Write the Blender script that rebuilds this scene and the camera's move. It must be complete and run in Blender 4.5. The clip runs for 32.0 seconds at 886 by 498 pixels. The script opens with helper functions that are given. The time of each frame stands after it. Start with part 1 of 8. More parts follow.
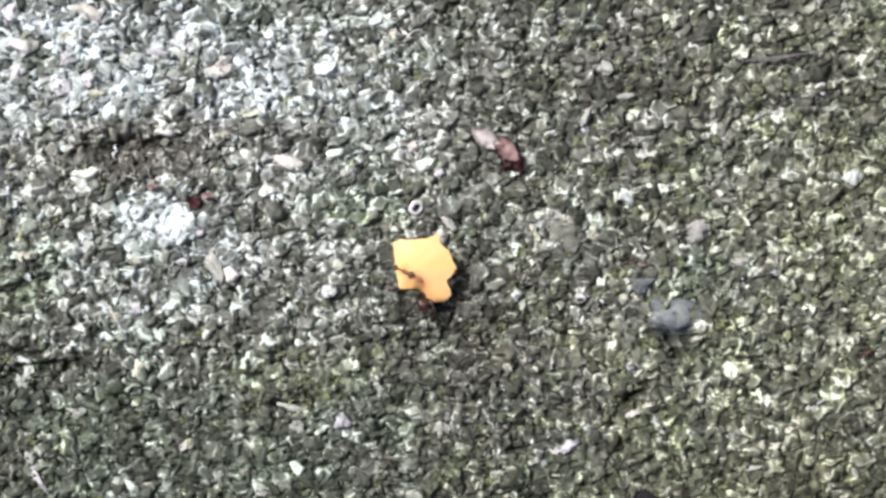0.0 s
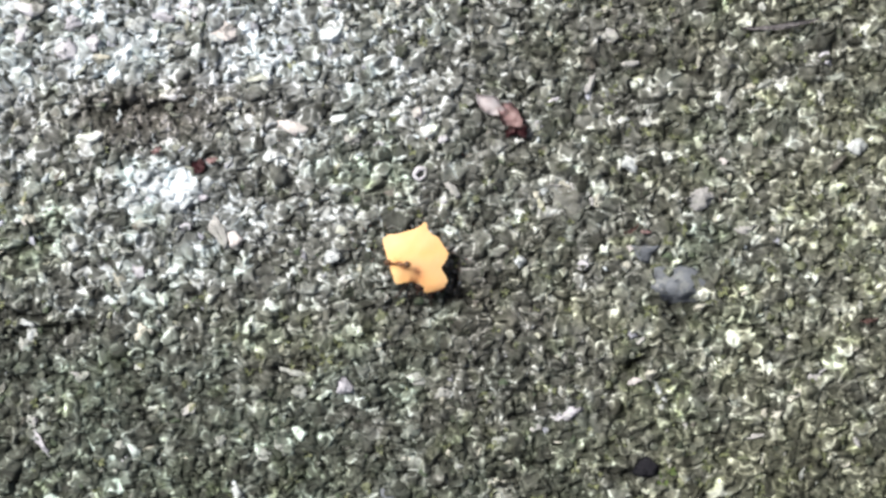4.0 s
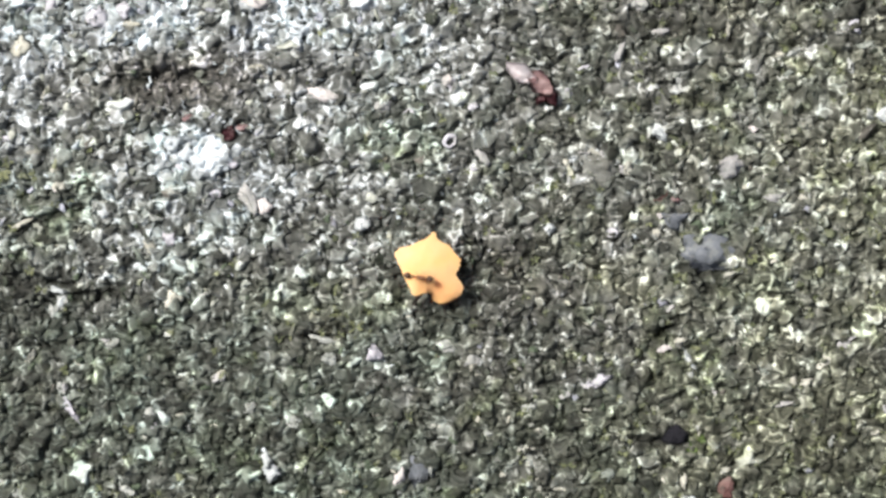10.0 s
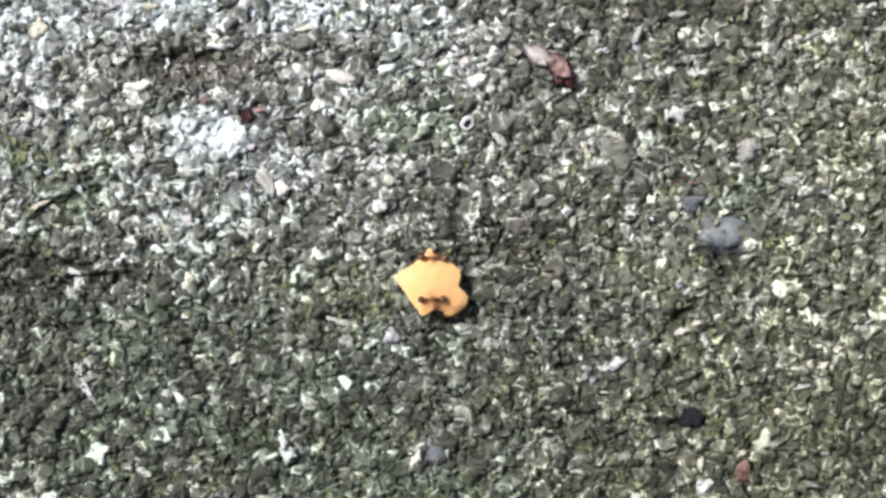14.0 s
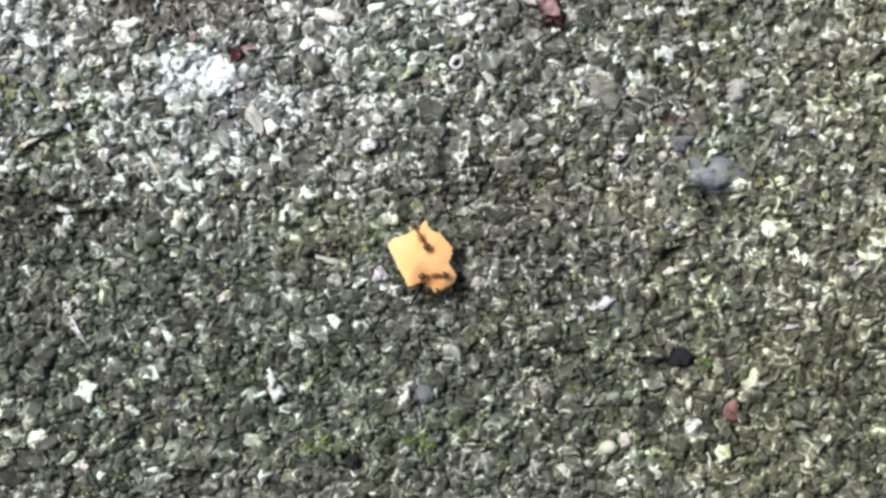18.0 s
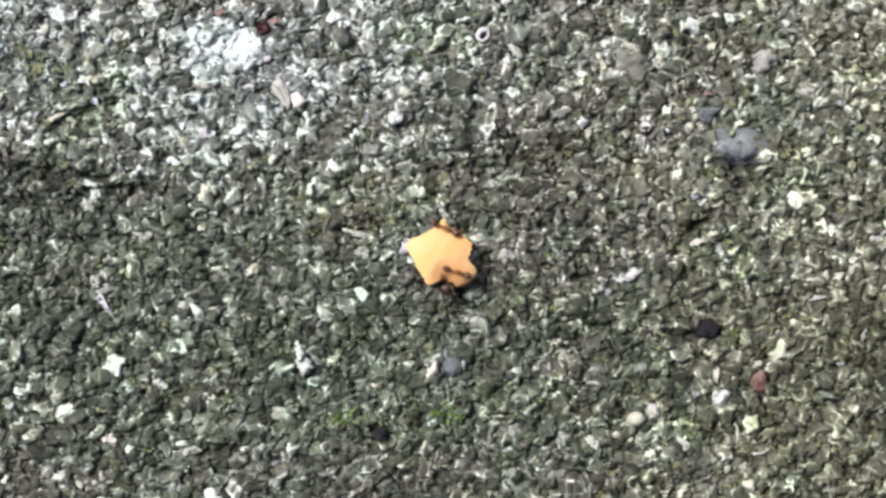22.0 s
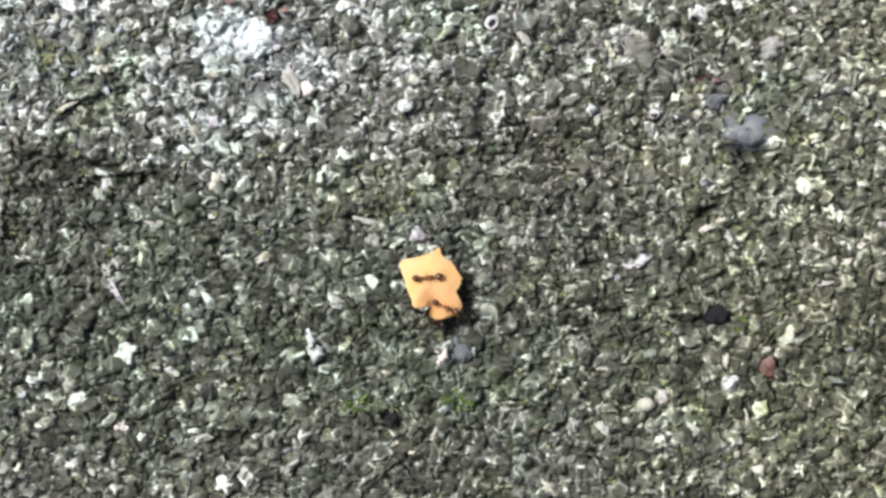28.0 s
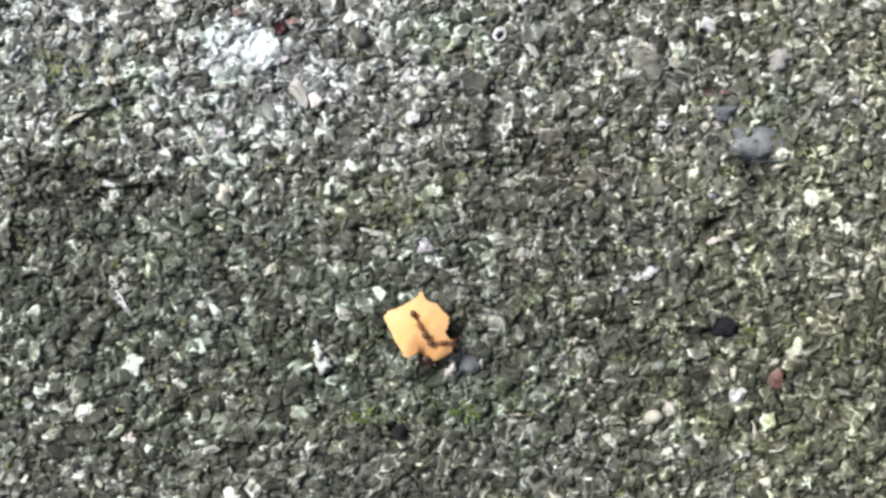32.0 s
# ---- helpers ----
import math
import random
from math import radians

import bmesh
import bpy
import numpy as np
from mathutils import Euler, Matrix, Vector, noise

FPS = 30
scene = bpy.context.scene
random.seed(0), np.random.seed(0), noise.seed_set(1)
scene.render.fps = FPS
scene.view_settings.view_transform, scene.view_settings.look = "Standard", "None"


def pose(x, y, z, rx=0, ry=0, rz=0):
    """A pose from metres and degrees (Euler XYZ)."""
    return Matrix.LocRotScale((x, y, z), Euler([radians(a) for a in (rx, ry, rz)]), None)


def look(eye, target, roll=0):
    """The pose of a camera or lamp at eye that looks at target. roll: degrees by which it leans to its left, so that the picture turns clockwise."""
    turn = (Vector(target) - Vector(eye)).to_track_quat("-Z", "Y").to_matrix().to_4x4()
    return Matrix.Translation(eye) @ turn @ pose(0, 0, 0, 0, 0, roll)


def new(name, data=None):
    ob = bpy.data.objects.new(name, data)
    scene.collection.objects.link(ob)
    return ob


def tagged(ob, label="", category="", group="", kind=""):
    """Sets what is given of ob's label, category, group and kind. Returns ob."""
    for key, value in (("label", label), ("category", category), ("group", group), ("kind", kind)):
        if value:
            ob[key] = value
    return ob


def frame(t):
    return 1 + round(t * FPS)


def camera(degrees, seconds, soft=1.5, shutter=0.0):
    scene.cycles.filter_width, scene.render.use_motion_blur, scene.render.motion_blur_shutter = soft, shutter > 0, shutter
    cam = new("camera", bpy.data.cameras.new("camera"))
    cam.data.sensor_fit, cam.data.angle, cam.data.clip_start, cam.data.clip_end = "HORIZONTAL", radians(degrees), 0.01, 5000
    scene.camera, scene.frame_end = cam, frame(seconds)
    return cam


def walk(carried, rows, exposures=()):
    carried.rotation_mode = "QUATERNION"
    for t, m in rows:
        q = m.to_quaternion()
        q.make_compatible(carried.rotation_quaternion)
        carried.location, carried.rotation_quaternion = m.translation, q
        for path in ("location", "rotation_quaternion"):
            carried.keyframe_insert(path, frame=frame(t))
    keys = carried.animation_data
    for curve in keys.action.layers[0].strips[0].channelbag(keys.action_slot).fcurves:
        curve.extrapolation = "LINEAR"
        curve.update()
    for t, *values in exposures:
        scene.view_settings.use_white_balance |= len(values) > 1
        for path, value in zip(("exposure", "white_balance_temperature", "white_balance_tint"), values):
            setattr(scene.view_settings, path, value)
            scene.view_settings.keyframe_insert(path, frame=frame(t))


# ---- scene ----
cam = camera(20.0, 32.0, soft=3.0)

# ---- the camera: it hangs straight over the ground and drifts with the ant; x, y, height in mm, turn in degrees ----
CAMERA = [
    (0, -0.000, 0.000, 355.70, -0.000),
    (0.5, 1.237, -0.814, 356.02, 0.126),
    (1, 1.504, -2.073, 355.52, 0.191),
    (1.5, 1.312, -2.730, 355.87, 0.278),
    (2, 0.165, -3.413, 355.76, 0.316),
    (2.5, -0.457, -4.156, 355.93, 0.310),
    (3, -0.361, -4.127, 356.16, 0.313),
    (3.5, -0.463, -4.799, 356.02, 0.350),
    (5.5, -0.454, -4.379, 356.07, 0.412),
    (6, -0.422, -3.250, 356.35, 0.408),
    (6.5, -1.422, -3.290, 356.38, 0.397),
    (7, -2.754, -3.535, 356.71, 0.414),
    (7.5, -4.037, -4.792, 356.32, 0.381),
    (8, -4.976, -6.007, 356.32, 0.409),
    (8.5, -4.951, -6.731, 356.48, 0.434),
    (9, -4.699, -7.677, 356.47, 0.429),
    (9.5, -4.467, -8.584, 356.38, 0.431),
    (10, -4.650, -9.436, 356.33, 0.451),
    (10.5, -4.938, -9.841, 356.46, 0.433),
    (11, -4.813, -10.029, 356.58, 0.447),
    (11.5, -5.220, -10.314, 356.36, 0.451),
    (12, -5.981, -11.125, 356.28, 0.469),
    (12.5, -5.918, -10.986, 356.59, 0.514),
    (13, -6.371, -11.243, 356.54, 0.531),
    (13.5, -6.407, -11.260, 356.64, 0.555),
    (14, -7.077, -11.972, 356.34, 0.571),
    (14.5, -7.419, -12.521, 356.67, 0.607),
    (16.5, -7.019, -17.563, 356.45, 0.697),
    (17, -6.914, -18.968, 356.00, 0.713),
    (17.5, -6.431, -20.011, 356.06, 0.748),
    (18, -5.413, -20.602, 356.32, 0.739),
    (18.5, -5.403, -21.810, 356.08, 0.702),
    (19, -5.056, -22.565, 356.16, 0.665),
    (19.5, -5.362, -23.047, 356.20, 0.615),
    (20, -5.925, -23.099, 356.61, 0.563),
    (20.5, -6.196, -23.206, 356.84, 0.558),
    (21, -7.495, -23.900, 356.58, 0.526),
    (21.5, -8.607, -24.184, 356.72, 0.490),
    (22, -9.217, -24.539, 356.67, 0.475),
    (22.5, -8.962, -24.241, 356.87, 0.431),
    (23, -9.243, -24.432, 356.70, 0.400),
    (23.5, -10.160, -24.989, 356.86, 0.402),
    (24, -10.556, -25.262, 356.92, 0.390),
    (24.5, -11.289, -26.304, 356.87, 0.445),
    (25, -10.832, -27.183, 357.05, 0.452),
    (25.5, -11.551, -28.370, 356.44, 0.459),
    (27.5, -11.650, -29.454, 356.66, 0.326),
    (28, -10.623, -26.361, 358.16, 0.256),
    (28.5, -11.542, -25.701, 358.00, 0.182),
    (29, -12.039, -25.085, 357.84, 0.177),
    (29.5, -10.935, -24.833, 357.81, 0.183),
    (30, -10.140, -25.008, 357.27, 0.214),
    (30.5, -9.588, -24.697, 357.69, 0.229),
    (31, -10.416, -24.826, 357.94, 0.246),
    (31.5, -10.895, -24.635, 358.12, 0.263),
    (32, -11.722, -24.677, 357.92, 0.313),
]
walk(cam, [(t, pose(x / 1000, y / 1000, h / 1000, 0, 0, turn)) for t, x, y, h, turn in CAMERA],
     [(0.0, 0.25), (32.0, 0.23)])

# ---- light: bright, mostly covered sky, a soft sun from beyond the upper left ----
SUN_FROM = Vector((-0.60, 0.44, 1.0)).normalized()
world = bpy.data.worlds.new("sky")
scene.world = world
world.use_nodes = True
sky = world.node_tree.nodes.new("ShaderNodeTexSky")
sky.sky_type, sky.sun_disc = "NISHITA", False
sky.sun_elevation = math.asin(SUN_FROM.z)
sky.sun_rotation = math.atan2(SUN_FROM.x, SUN_FROM.y)
sky.dust_density, sky.air_density, sky.ozone_density = 9.0, 1.0, 1.0
back = world.node_tree.nodes["Background"]
back.inputs["Strength"].default_value = 0.070
world.node_tree.links.new(sky.outputs["Color"], back.inputs["Color"])
sun = new("sun", bpy.data.lights.new("sun", "SUN"))
sun.data.energy, sun.data.angle, sun.data.color = 5.0, radians(15), (1.0, 0.975, 0.93)
sun.matrix_world = look(SUN_FROM * 3, (0, 0, 0))

MM = 0.001
RNG = np.random.default_rng(7)


# ---- materials ----
def ramp_of(nt, stops, fac):
    r = nt.nodes.new("ShaderNodeValToRGB")
    els = r.color_ramp.elements
    while len(els) < len(stops):
        els.new(0.5)
    for e, (p, c) in zip(els, stops):
        e.position, e.color = p, (*c, 1)
    nt.links.new(fac, r.inputs["Fac"])
    return r.outputs["Color"]


def noise_of(nt, scale, detail=3, rough=0.6):
    """Noise in metres of the world, scale in lumps per metre."""
    co = nt.nodes.new("ShaderNodeNewGeometry").outputs["Position"]
    n = nt.nodes.new("ShaderNodeTexNoise")
    n.inputs["Scale"].default_value, n.inputs["Detail"].default_value, n.inputs["Roughness"].default_value = scale, detail, rough
    nt.links.new(co, n.inputs["Vector"])
    return n.outputs["Fac"]


def mixed(nt, a, b, fac, kind="MIX"):
    m = nt.nodes.new("ShaderNodeMix")
    m.data_type, m.blend_type = "RGBA", kind
    for socket, value in ((m.inputs[0], fac), (m.inputs[6], a), (m.inputs[7], b)):
        if isinstance(value, (int, float)):
            socket.default_value = value
        elif isinstance(value, tuple):
            socket.default_value = (*value, 1)
        else:
            nt.links.new(value, socket)
    return m.outputs[2]


def scaled(nt, value, k):
    m = nt.nodes.new("ShaderNodeMath")
    m.operation = "MULTIPLY"
    nt.links.new(value, m.inputs[0])
    m.inputs[1].default_value = k
    return m.outputs[0]


def mineral(name, dark, light, stain, stain_amount=0.5, rough=0.75, speck=2600, single=False, bump=0.35, spec=0.35,
            crust=(0.40, 0.42, 0.385), crust_amount=0.5):
    """Weathered grit: each grain takes its own tone, then grain, specks and a film of algae."""
    m = bpy.data.materials.new(name)
    m.use_nodes = True
    nt = m.node_tree
    b = nt.nodes["Principled BSDF"]
    if single:
        rnd = nt.nodes.new("ShaderNodeObjectInfo").outputs["Random"]
    else:
        rnd = nt.nodes.new("ShaderNodeNewGeometry").outputs["Random Per Island"]
    tone = ramp_of(nt, [(0.0, dark), (1.0, light)], rnd)
    fine = noise_of(nt, speck, 4, 0.7)
    tone = mixed(nt, tone, ramp_of(nt, [(0.30, (0.35, 0.35, 0.35)), (0.62, (1.25, 1.25, 1.22))], fine), 0.5, "MULTIPLY")
    film = ramp_of(nt, [(0.42, (0, 0, 0)), (0.66, (1, 1, 1))], noise_of(nt, 420, 3))
    tone = mixed(nt, tone, stain, scaled(nt, film, stain_amount))
    # broken crust of lime and lichen that runs from grain to grain
    tone = mixed(nt, tone, ramp_of(nt, [(0.0, crust), (1.0, tuple(v * 0.72 for v in crust))], noise_of(nt, 1900, 2)),
                 scaled(nt, ramp_of(nt, [(0.555, (0, 0, 0)), (0.60, (1, 1, 1))], noise_of(nt, 430, 4, 0.66)), crust_amount))
    # dark specks: the shade of small pits, put into the colour
    tone = mixed(nt, tone, (0.022, 0.026, 0.018), scaled(nt, ramp_of(nt, [(0.57, (0, 0, 0)), (0.64, (1, 1, 1))], noise_of(nt, 520, 4, 0.66)), 0.6))
    nt.links.new(tone, b.inputs["Base Color"])
    b.inputs["Roughness"].default_value = rough
    b.inputs["Specular IOR Level"].default_value = spec
    bp = nt.nodes.new("ShaderNodeBump")
    bp.inputs["Strength"].default_value, bp.inputs["Distance"].default_value = bump, 0.0003
    nt.links.new(noise_of(nt, speck * 1.4, 3), bp.inputs["Height"])
    nt.links.new(bp.outputs["Normal"], b.inputs["Normal"])
    return m


def simple(name, a, b_, scale=900, rough=0.6, spec=0.4, through_light=0.0, bump=0.2):
    """Plain skin with two tones, fine relief and, for thin plant tissue, light that passes through."""
    m = bpy.data.materials.new(name)
    m.use_nodes = True
    nt = m.node_tree
    b = nt.nodes["Principled BSDF"]
    col = ramp_of(nt, [(0.35, a), (0.65, b_)], noise_of(nt, scale, 4))
    nt.links.new(col, b.inputs["Base Color"])
    b.inputs["Roughness"].default_value, b.inputs["Specular IOR Level"].default_value = rough, spec
    bp = nt.nodes.new("ShaderNodeBump")
    bp.inputs["Strength"].default_value, bp.inputs["Distance"].default_value = bump, 0.0002
    nt.links.new(noise_of(nt, scale * 2.5, 3), bp.inputs["Height"])
    nt.links.new(bp.outputs["Normal"], b.inputs["Normal"])
    if through_light:
        tr = nt.nodes.new("ShaderNodeBsdfTranslucent")
        nt.links.new(col, tr.inputs["Color"])
        mx = nt.nodes.new("ShaderNodeMixShader")
        mx.inputs[0].default_value = through_light
        nt.links.new(b.outputs[0], mx.inputs[1])
        nt.links.new(tr.outputs[0], mx.inputs[2])
        nt.links.new(mx.outputs[0], nt.nodes["Material Output"].inputs["Surface"])
    return m


ALGAE = (0.055, 0.068, 0.044)
GRIT = {
    "white": ((0.32, 0.37, 0.40), (0.68, 0.76, 0.82), (0.17, 0.19, 0.16), 0.30),
    "pale": ((0.178, 0.190, 0.168), (0.56, 0.59, 0.53), (0.10, 0.12, 0.08), 0.45),
    "grey": ((0.050, 0.056, 0.047), (0.145, 0.156, 0.133), ALGAE, 0.55),
    "dark": ((0.017, 0.021, 0.015), (0.062, 0.072, 0.055), (0.025, 0.036, 0.02), 0.5),
    "olive": ((0.051, 0.060, 0.035), (0.150, 0.168, 0.104), (0.085, 0.098, 0.055), 0.45),
    "brown": ((0.075, 0.070, 0.062), (0.20, 0.19, 0.172), (0.07, 0.068, 0.05), 0.4),
    "lilac": ((0.18, 0.185, 0.22), (0.45, 0.475, 0.56), (0.12, 0.125, 0.125), 0.35),
    "straw": ((0.24, 0.25, 0.195), (0.48, 0.49, 0.41), (0.15, 0.16, 0.09), 0.35),
    "green": ((0.038, 0.053, 0.034), (0.112, 0.147, 0.098), (0.05, 0.075, 0.042), 0.45),
}
KINDS = list(GRIT)
M_GRIT = [mineral("grit_" + k, *GRIT[k]) for k in KINDS]
M_PEBBLE = [mineral("pebble_" + k, *GRIT[k], single=True) for k in KINDS]
M_BED = mineral("concrete_bed", (0.035, 0.04, 0.03), (0.06, 0.066, 0.05), (0.05, 0.065, 0.025), 0.7, bump=0.8, speck=1500)


def crust_material():
    """Grey concrete grains from near black to lime white, tinted by algae, moss, lime and dirt."""
    m = bpy.data.materials.new("crust")
    m.use_nodes = True
    nt = m.node_tree
    b = nt.nodes["Principled BSDF"]

    def field(name):
        at = nt.nodes.new("ShaderNodeAttribute")
        at.attribute_name = name
        return at.outputs["Fac"]

    fine = noise_of(nt, 2400, 3, 0.65)
    t = nt.nodes.new("ShaderNodeMath")
    t.operation = "MULTIPLY_ADD"
    nt.links.new(fine, t.inputs[0])
    t.inputs[1].default_value = 0.16
    shift = nt.nodes.new("ShaderNodeMath")
    shift.operation = "SUBTRACT"
    nt.links.new(field("tone"), shift.inputs[0])
    shift.inputs[1].default_value = 0.08
    nt.links.new(shift.outputs[0], t.inputs[2])
    col = ramp_of(nt, CRUST_TONES, t.outputs[0])
    for name, tint, amount in (("olive", (1.05, 1.07, 0.68), 0.52), ("green", (0.83, 1.06, 0.90), 0.62), ("moss", (0.96, 1.05, 0.64), 0.42), ("lime", (0.95, 1.0, 1.10), 0.9), ("dirt", (1.06, 0.965, 0.95), 1.0)):
        col = mixed(nt, col, tint, scaled(nt, field(name), amount), "MULTIPLY")
    nt.links.new(col, b.inputs["Base Color"])
    b.inputs["Roughness"].default_value, b.inputs["Specular IOR Level"].default_value = 0.72, 0.35
    bp = nt.nodes.new("ShaderNodeBump")
    bp.inputs["Strength"].default_value, bp.inputs["Distance"].default_value = 0.30, 0.00025
    nt.links.new(noise_of(nt, 3200, 3), bp.inputs["Height"])
    nt.links.new(bp.outputs["Normal"], b.inputs["Normal"])
    return m


CRUST_TONES = [(0.0, (0.020, 0.021, 0.017)), (0.25, (0.055, 0.058, 0.051)), (0.5, (0.135, 0.140, 0.129)), (0.75, (0.32, 0.335, 0.322)), (1.0, (0.66, 0.70, 0.70))]
M_CRUST = crust_material()


def weather_bed():
    """Broad damp, mossy and pale areas over the sheet."""
    nt = M_BED.node_tree
    b = nt.nodes["Principled BSDF"]
    tone = b.inputs["Base Color"].links[0].from_socket
    tone = mixed(nt, tone, ramp_of(nt, [(0.35, (0.5, 0.52, 0.45)), (0.65, (1.6, 1.6, 1.55))], noise_of(nt, 2.3, 5)), 0.8, "MULTIPLY")
    tone = mixed(nt, tone, ramp_of(nt, [(0.40, (0.6, 0.66, 0.5)), (0.60, (1.4, 1.4, 1.4))], noise_of(nt, 28, 4)), 0.8, "MULTIPLY")
    nt.links.new(tone, b.inputs["Base Color"])


weather_bed()


# ---- how the surface varies over the ground (mm; x, y, half widths, strength) ----
PALE = [(-53.1, 27.7, 15.2, 6.4, 0.60), (-52.3, 26.5, 26.4, 12.0, 1.12), (-72.3, 23.3, 12.0, 20.0, 0.70), (-39.4, 3.9, 5.0, 4.3, 3.00), (-31.9, -2.3, 4.8, 4.0, 0.80), (-42.7, -6.3, 18.4, 12.0, 0.45), (-13.1, 26.5, 24.0, 12.0, 0.45), (-17.9, 8.9, 22.4, 12.0, 0.35), (17.3, 3.7, 6.0, 2.4, 0.30), (-26.7, 20.1, 12.8, 6.4, 0.30), (-13.9, -24.3, 4.8, 2.8, 0.35), (17.7, -27.5, 3.2, 2.0, 0.50), (52.5, -25.5, 4.8, 4.8, 0.20), (-65.9, 1.7, 12.0, 12.0, 0.30), (-45.5, -5.9, 4.8, 6.4, 0.35), (-14.3, -2.1, 5.6, 4.0, 0.30), (-29.1, 30.5, 9.6, 4.0, 0.30), (-46.7, -34.3, 5.6, 4.0, 0.30)]
DIRT = [(-41.1, 15.3, 15.2, 4.0, 0.90), (-44.3, 12.1, 9.6, 3.2, 0.50), (7.0, -14.2, 7.0, 3.6, 0.55), (4.5, -8.5, 5.0, 4.0, 0.30), (29.3, 23.3, 12.0, 4.8, 0.25)]
# the small patch at 27.7, -19.9 puts a crevice's shade into the tone
DARK = [(44.0, 27.0, 28.0, 13.0, 0.55), (20.0, 28.0, 16.0, 9.0, 0.30), (6.1, -7.9, 5.6, 4.8, 0.45), (1.3, -28.7, 12.0, 16.0, 0.15), (-57.9, -16.7, 12.8, 6.4, 1.10), (-62.7, -28.7, 18.4, 10.4, 0.70), (-68.3, -19.1, 13.6, 8.0, 0.70), (-36.3, -35.1, 20.0, 9.6, 0.30), (-22.7, -48.7, 32.0, 12.0, 0.35), (-1.9, -15.9, 15.2, 11.2, 0.22), (27.7, -19.9, 4.8, 2.8, 0.80), (42.9, -18.3, 19.2, 7.2, 0.22), (1.3, -59.1, 104.0, 26.4, 0.92), (21.3, -31.1, 72.0, 13.6, 0.72), (37.3, -9.9, 4.8, 1.6, 0.40), (30.9, -41.5, 25.6, 7.2, 0.35), (-21.9, -51.9, 12.8, 6.4, 0.35), (20.5, -35.9, 7.2, 4.8, 0.60), (37.7, 13.5, 5.6, 3.2, 0.50), (6.7, 21.4, 4.8, 3.2, 0.40), (14.1, -2.3, 10.4, 4.8, 0.30)]
OLIVE = [(1.3, -48.7, 72.0, 20.8, 0.22), (55.7, 6.5, 9.6, 12.8, 0.50), (-9.9, 3.3, 6.4, 4.8, 0.40), (-17.9, -17.5, 10.4, 4.0, 0.50), (-60.3, -4.7, 6.4, 4.8, 0.40), (-26.7, -19.9, 4.8, 3.2, 0.50), (15.7, -12.7, 4.8, 3.2, 0.40), (41.3, -40.7, 28.0, 20.0, 0.35), (25.3, -15.9, 7.2, 4.8, 0.40)]
GREEN = [(-54.7, -35.1, 33.6, 20.8, 0.70), (-14.7, -40.7, 28.0, 20.8, 0.50), (-60.3, -3.1, 8.0, 7.2, 0.50), (37.3, -3.1, 4.8, 4.0, 0.50), (-13.1, 6.5, 7.2, 4.8, 0.40), (-7.5, -47.9, 4.8, 4.0, 0.60), (22.1, -51.1, 16.0, 9.6, 0.30)]


def patch(blobs, x, y):
    f = np.zeros_like(x)
    for cx, cy, rx, ry, a in blobs:
        f += a * np.exp(-((x - cx) / rx) ** 2 - ((y - cy) / ry) ** 2)
    return f


def ripple(x, y, s, seed):
    """Smooth wandering values of about -1 to 1, s mm apart."""
    g = np.random.default_rng(seed)
    f = np.zeros_like(x)
    for i in range(9):
        a, k, p = g.uniform(0, 6.28), g.uniform(0.6, 1.6) * 6.28 / s, g.uniform(0, 6.28)
        f += np.sin((x * np.cos(a) + y * np.sin(a)) * k + p)
    return f / 3.0


def kinds_at(x, y):
    """Which kind of grit lies at each place."""
    pale, dirt = patch(PALE, x, y), patch(DIRT, x, y)
    dark = patch(DARK, x, y) + 0.14 * ripple(x, y, 9, 3) + 0.16 * ripple(x, y, 4, 4)
    olive = patch(OLIVE, x, y) + 0.55 / (1 + np.exp(-(x - 22) / 9.0)) + (0.10 + 0.10 * (x > 10)) * ripple(x, y, 11, 5)
    pale = pale + 0.10 * ripple(x, y, 7, 8) * (pale > 0.15) + 0.17 * ripple(x, y, 4.5, 9)
    pale, dark, olive = np.clip(pale, 0, 2), np.clip(dark, 0, 1), np.clip(olive, 0, 1)
    w = np.stack([
        0.015 + 0.72 * pale ** 1.4,
        0.07 + 0.72 * pale,
        0.46 - 0.12 * np.clip(pale, 0, 1),
        0.36 + 1.5 * dark,
        (0.06 + 0.95 * olive) * np.clip(1 - 0.7 * pale, 0.1, 1),
        0.05 + 1.4 * dirt,
        0.02 + 0.42 * pale ** 1.3,
        0.02 + 0.06 * olive,
        0.10 + 1.0 * np.clip(patch(GREEN, x, y), 0, 1),
    ], 1)
    w[:, 0] *= 1 - 0.7 * dark
    w[:, 1] *= 1 - 0.6 * dark
    w = np.clip(w, 0, None)
    w = np.cumsum(w / w.sum(1, keepdims=True), 1)
    return (RNG.random((len(x), 1)) > w).sum(1)


def lighter(x, y):
    """The kinds of the slivers: mostly white, pale and pale olive."""
    pale, olive = np.clip(patch(PALE, x, y), 0, 1), np.clip(patch(OLIVE, x, y) + 0.5 / (1 + np.exp(-(x - 20) / 10.0)), 0, 1)
    w = np.stack([(0.26 + 1.3 * pale) * (1 - 0.6 * olive), 0.92 - 0.45 * olive, 0.04 + 0 * x, 0 * x, 0.08 + 0.1 * olive, 0.03 + 0 * x, 0.03 + 0.35 * pale, 0.10 + 0.8 * olive, 0.04 + 0 * x], 1)
    w = np.cumsum(w / w.sum(1, keepdims=True), 1)
    return (RNG.random((len(x), 1)) > w).sum(1)


# ---- the ground: one sheet to the horizon, the finest where the ant walks ----
def relief(x, y):
    """Height of the concrete's bed in mm."""
    near = np.exp(-((x / 140.0) ** 2 + ((y + 10) / 140.0) ** 2))
    return (0.30 * ripple(x, y, 16, 21) + 0.16 * ripple(x, y, 5, 22)) * near - 0.75


